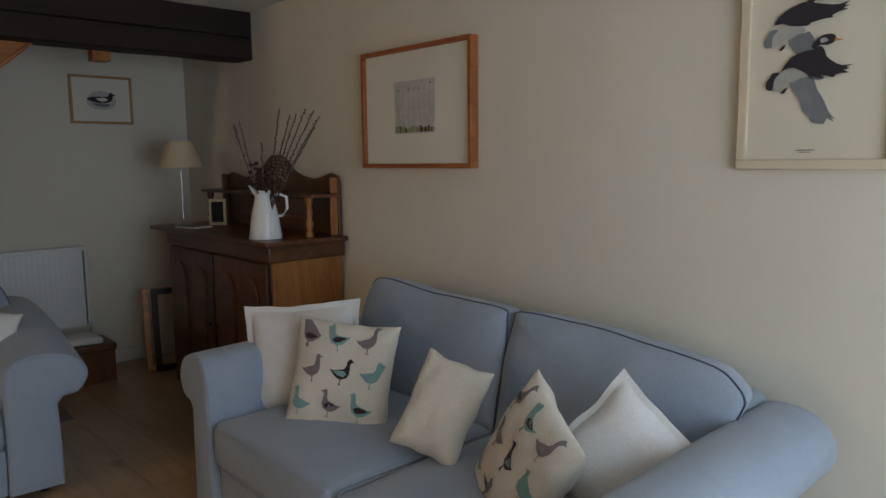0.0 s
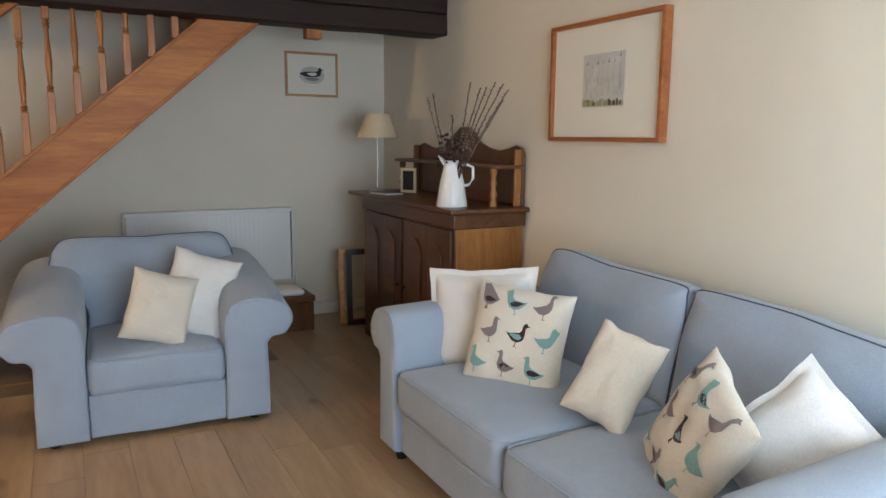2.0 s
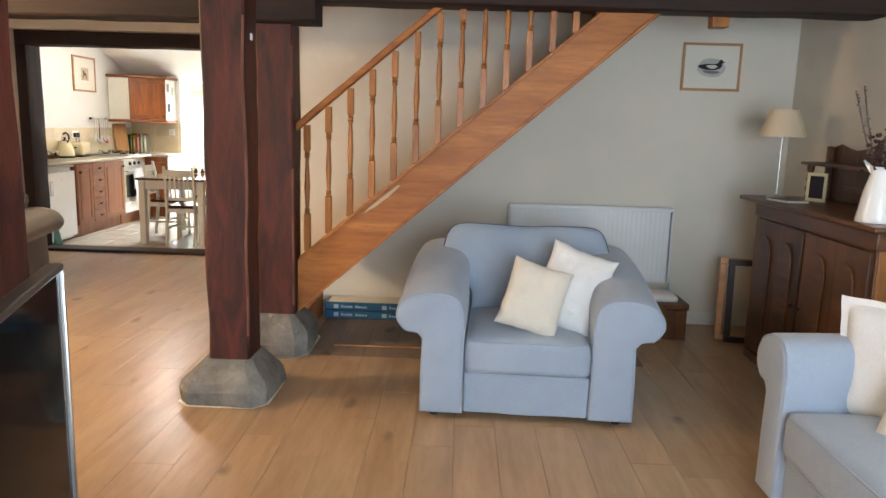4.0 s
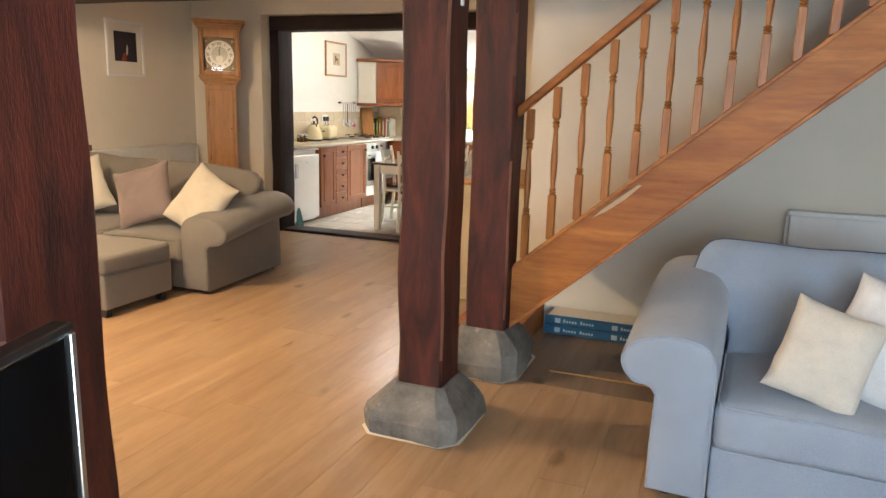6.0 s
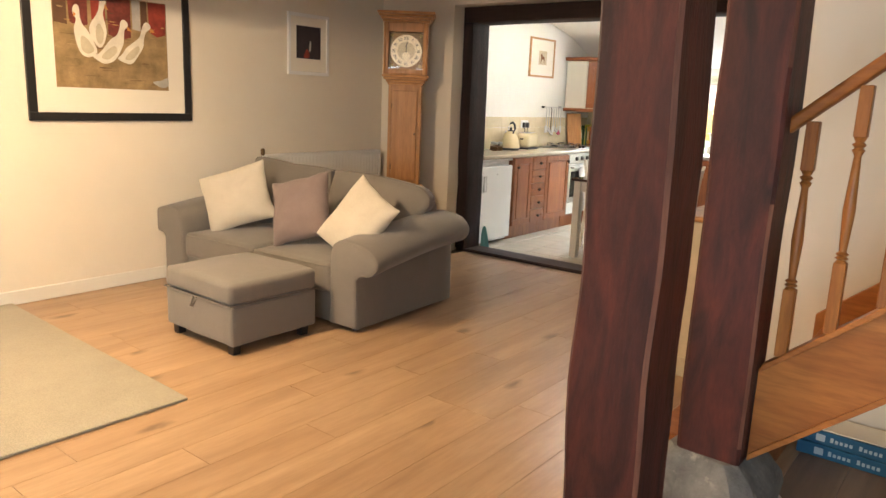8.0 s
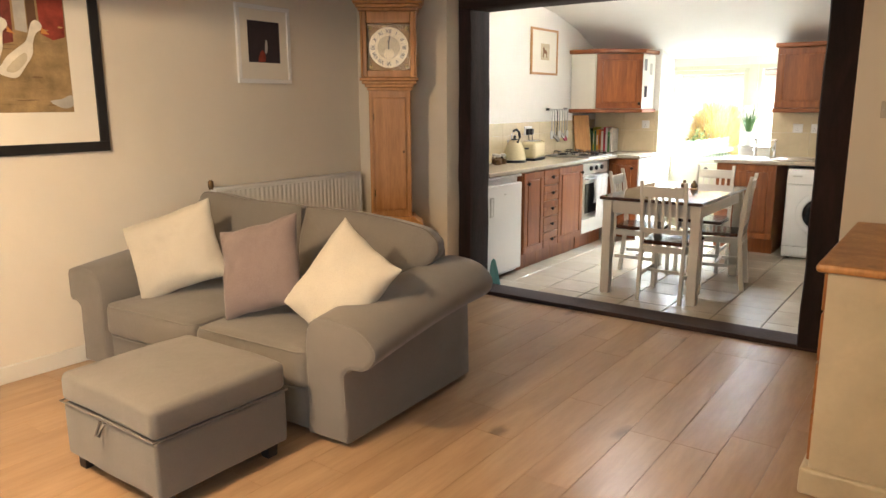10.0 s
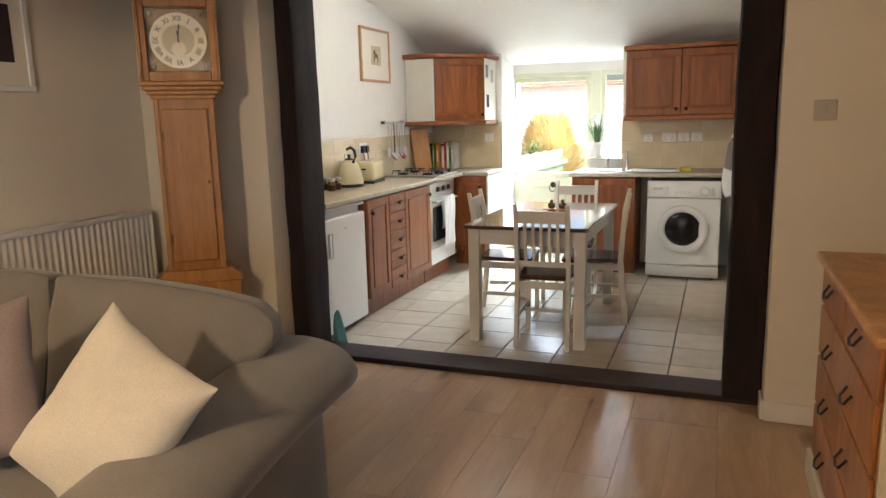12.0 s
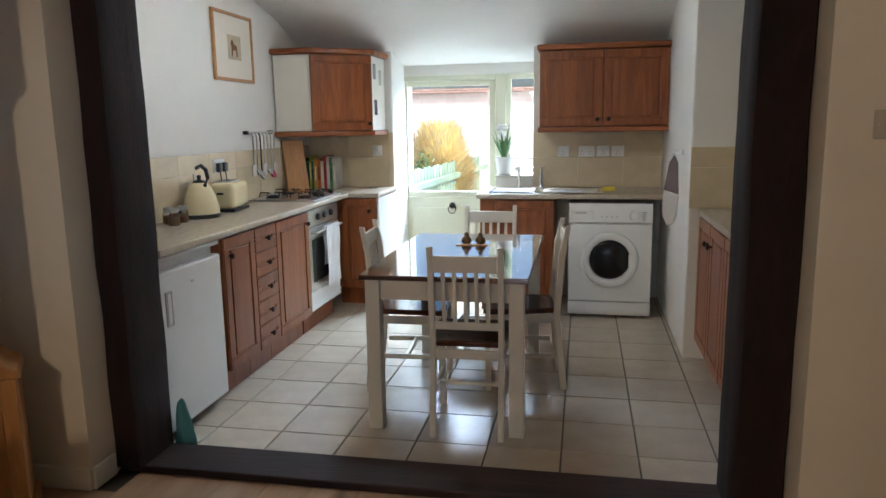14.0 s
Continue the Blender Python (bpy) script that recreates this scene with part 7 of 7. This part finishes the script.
for k in range(30):
    b = box("fence_board", -0.055, 0.055, -0.01, 0.01, 0.0, 0.95, M_FENCE, fence, 0.003) if board_mesh is None else new("fence_board", board_mesh)
    board_mesh = b.data
    b.parent = fence
    b.location = (k * 0.009, 0.1 + k * 0.125, 0.05 + 0.008 * (k % 3))
    b.rotation_euler = (0, 0, radians(86))
for zz in (0.3, 0.8):
    r_ = box("fence_rail", -2.2, 2.2, -0.02, 0.02, zz, zz + 0.07, M_FENCE, fence, 0.003)
    r_.location = (0.18, 1.95, zz)
    r_.rotation_euler = (0, 0, radians(86))


def bush(label, x, y, z, rx, ry, rz_, mat, n, size, seed, up=0.0):
    ob = thing("bush", label, "bush", x, y, z)
    rnd = random.Random(seed)
    co, fa = [], []
    for _ in range(n):
        a, e = rnd.uniform(0, 2 * math.pi), math.asin(rnd.uniform(-0.3, 1))
        q = rnd.uniform(0.5, 1.0) ** 0.5 * (1 + 0.18 * math.sin(3 * a + seed) + 0.12 * math.sin(7 * e + a))
        c = Vector((rx * q * math.cos(e) * math.cos(a), ry * q * math.cos(e) * math.sin(a), rz_ * (0.45 + q * math.sin(e) * 0.6)))
        out = Vector((c.x / rx, c.y / ry, 0.5 + up)).normalized() if up else Vector((rnd.gauss(0, 1), rnd.gauss(0, 1), rnd.gauss(0, 1))).normalized()
        sd = out.cross(Vector((rnd.gauss(0, 1), rnd.gauss(0, 1), rnd.gauss(0, 1)))).normalized()
        L, W = size * rnd.uniform(0.7, 1.3), size * (0.08 if up else 0.3)
        i = len(co)
        co += [c - sd * W, c + sd * W, c + out * L + sd * W * 0.2, c + out * L - sd * W * 0.2]
        fa.append((i, i + 1, i + 2, i + 3))
    me = bpy.data.meshes.new("foliage")
    me.from_pydata([tuple(v) for v in co], [], fa)
    me.materials.append(mat)
    f = new("foliage", me)
    f.parent = ob
    tagged(f, "", "", "", "stuff")
    for k in range(6):
        a = k * 1.05
        tube("stem", [(0, 0, 0), (rx * 0.3 * math.cos(a), ry * 0.3 * math.sin(a), rz_ * 0.35), (rx * 0.55 * math.cos(a), ry * 0.55 * math.sin(a), rz_ * 0.7)], 0.012, M_TWIG, ob, seg=5)
    return ob


def twig_dome(label, x, y, z, rx, h, mats, n, seed):
    """A rounded shrub of bare arching shoots that fork near their ends."""
    ob = thing("bush", label, "bush", x, y, z)
    rnd = random.Random(seed)
    co, fa, mi = [], [], []
    for q in range(n):
        a = rnd.uniform(0, 2 * math.pi)
        e = rnd.uniform(0.0, 1.0) ** 0.7
        reach = rx * (1 - e * e * 0.85) ** 0.5 * rnd.uniform(0.75, 1.05)
        top = h * (0.35 + 0.65 * e) * rnd.uniform(0.85, 1.04)
        end = Vector((reach * math.cos(a), reach * math.sin(a), top))
        sd = Vector((-math.sin(a), math.cos(a), rnd.uniform(-0.4, 0.4)))
        path = [Vector((end.x * f ** 1.5, end.y * f ** 1.5, top * f ** 0.8)) for f in (0, 0.3, 0.55, 0.8, 1.0)]
        fork = path[3] + (end - path[3]) * 1.1 + sd * rnd.uniform(-0.16, 0.16)
        for pts in (path, [path[2], path[3] * 0.5 + fork * 0.5, fork]):
            for k, (p, r_) in enumerate(zip(pts, pts[1:])):
                w = 0.007 * (1 - 0.13 * k)
                b = len(co)
                co += [p - sd * w, p + sd * w, r_ + sd * w * 0.85, r_ - sd * w * 0.85]
                fa.append((b, b + 1, b + 2, b + 3))
                mi.append(q % len(mats))
    me = bpy.data.meshes.new("shoots")
    me.from_pydata([tuple(v) for v in co], [], fa)
    for m in mats:
        me.materials.append(m)
    me.polygons.foreach_set("material_index", mi)
    f = new("shoots", me)
    f.parent = ob
    tagged(f, "", "", "", "stuff")
    for k in range(5):
        a = k * 1.3
        tube("stem", [(0, 0, 0), (0.05 * math.cos(a), 0.05 * math.sin(a), 0.25), (0.16 * math.cos(a), 0.16 * math.sin(a), 0.6)], 0.012, M_TWIG, ob, seg=5)
    return ob


twig_dome("bare yellow-orange stemmed dogwood bush behind the fence", -3.56, 15.4, -0.05, 0.56, 1.52, [paint("orange_stems", (0.66, 0.40, 0.12), 0.7, 0.2, 0), paint("yellow_stems", (0.78, 0.62, 0.2), 0.7, 0.2, 0), paint("tan_stems", (0.55, 0.42, 0.22), 0.7, 0.2, 0)], 3200, 4)
bush("dark green evergreen shrub against the fence", -3.62, 14.6, -0.05, 0.2, 0.3, 0.98, paint("evergreen_leaf", (0.1, 0.17, 0.05), 0.6, 0.3, 0), 1200, 0.05, 6)

# ---- pieces: planks and tiles ----
def piece_mesh(w, l, h, bev, mat, name):
    bm = bmesh.new()
    x, y = w / 2, l / 2
    b = bev
    ring0 = [bm.verts.new(p) for p in ((-x, -y, 0), (x, -y, 0), (x, y, 0), (-x, y, 0))]
    ring1 = [bm.verts.new(p) for p in ((-x, -y, h - b), (x, -y, h - b), (x, y, h - b), (-x, y, h - b))]
    ring2 = [bm.verts.new(p) for p in ((-x + b, -y + b, h), (x - b, -y + b, h), (x - b, y - b, h), (-x + b, y - b, h))]
    for r0, r1 in ((ring0, ring1), (ring1, ring2)):
        for k in range(4):
            bm.faces.new((r0[k], r0[(k + 1) % 4], r1[(k + 1) % 4], r1[k]))
    bm.faces.new(ring2)
    me = bpy.data.meshes.new(name)
    bm.to_mesh(me)
    bm.free()
    me.materials.append(mat)
    return me


floor_ob = bpy.data.objects["floor"]
PW, PL = 0.195, 1.285
rnd = random.Random(21)
meshes = {}


def lay(name, parent, x0, x1, y0, y1, z, h, bev, mat):
    if x1 - x0 < 0.02 or y1 - y0 < 0.02:
        return
    key = (name, round(x1 - x0, 3), round(y1 - y0, 3), mat.name)
    if key not in meshes:
        meshes[key] = piece_mesh(key[1] - 0.0012, key[2] - 0.0012, h, bev, mat, name)
    ob = new(name, meshes[key])
    ob.parent = parent
    ob.location = ((x0 + x1) / 2, (y0 + y1) / 2, z)


col, x = 0, XW
while x < XE - 0.01:
    xe = min(x + PW, XE)
    limit = 6.42 if x > -0.2 else (8.47 if -3.6 < x < -1.1 else YN)
    y = YS - rnd.uniform(0.1, 1.2)
    while y < limit:
        a, b = max(y, YS), min(y + PL, limit)
        # Between x -0.1 and 2.1, planks past y 5.36 get the darker, greyer colour.
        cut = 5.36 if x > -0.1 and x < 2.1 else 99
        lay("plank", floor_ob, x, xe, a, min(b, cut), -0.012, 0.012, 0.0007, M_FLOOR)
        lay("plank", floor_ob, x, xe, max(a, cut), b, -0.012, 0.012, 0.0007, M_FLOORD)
        y += PL
    x += PW
    col += 1

kfloor = bpy.data.objects["kitchen_floor"]
T, G = 0.33, 0.006
nx0 = -2.386 - 5 * T
for i in range(12):
    for j in range(13):
        x0, y0 = nx0 + i * T, 8.62 + j * T
        x1, y1 = x0 + T, y0 + T
        x0, x1, y0, y1 = max(x0, KW), min(x1, KE), max(y0, 8.70), min(y1, 12.58)
        lay("floor_tile", kfloor, x0 + G / 2, x1 - G / 2, y0 + G / 2, y1 - G / 2, -0.008, 0.008, 0.002, M_TILE)


def splash(parent_name, m, w, h, z0, tw=0.36, th=0.24):
    par = bpy.data.objects[parent_name]
    for i in range(math.ceil(w / tw)):
        for j in range(math.ceil(h / th)):
            a, b = i * tw, min((i + 1) * tw, w)
            c, d = j * th, min((j + 1) * th, h)
            if b - a < 0.02 or d - c < 0.02:
                continue
            key = ("wall_tile", round(b - a, 3), round(d - c, 3))
            if key not in meshes:
                meshes[key] = piece_mesh(key[1] - 0.0018, key[2] - 0.0018, 0.007, 0.0015, M_WTILE, "wall_tile")
            ob = new("wall_tile", meshes[key])
            ob.parent = par
            ob.matrix_basis = m @ pose((a + b) / 2, 0, z0 + (c + d) / 2, 90, 0, 0)


splash("kitchen_wall_north_left", pose(KW, KB, 0), 0.76, 0.46, 0.913)
splash("kitchen_wall_north_right", pose(-2.06, KB, 0), 1.02, 0.46, 0.913)
splash("kitchen_wall_west", pose(KW, 8.71, 0, 0, 0, 90), 3.15, 0.36, 0.913)
splash("kitchen_pier", pose(KP, 10.33, 0), 0.655, 0.36, 0.923)
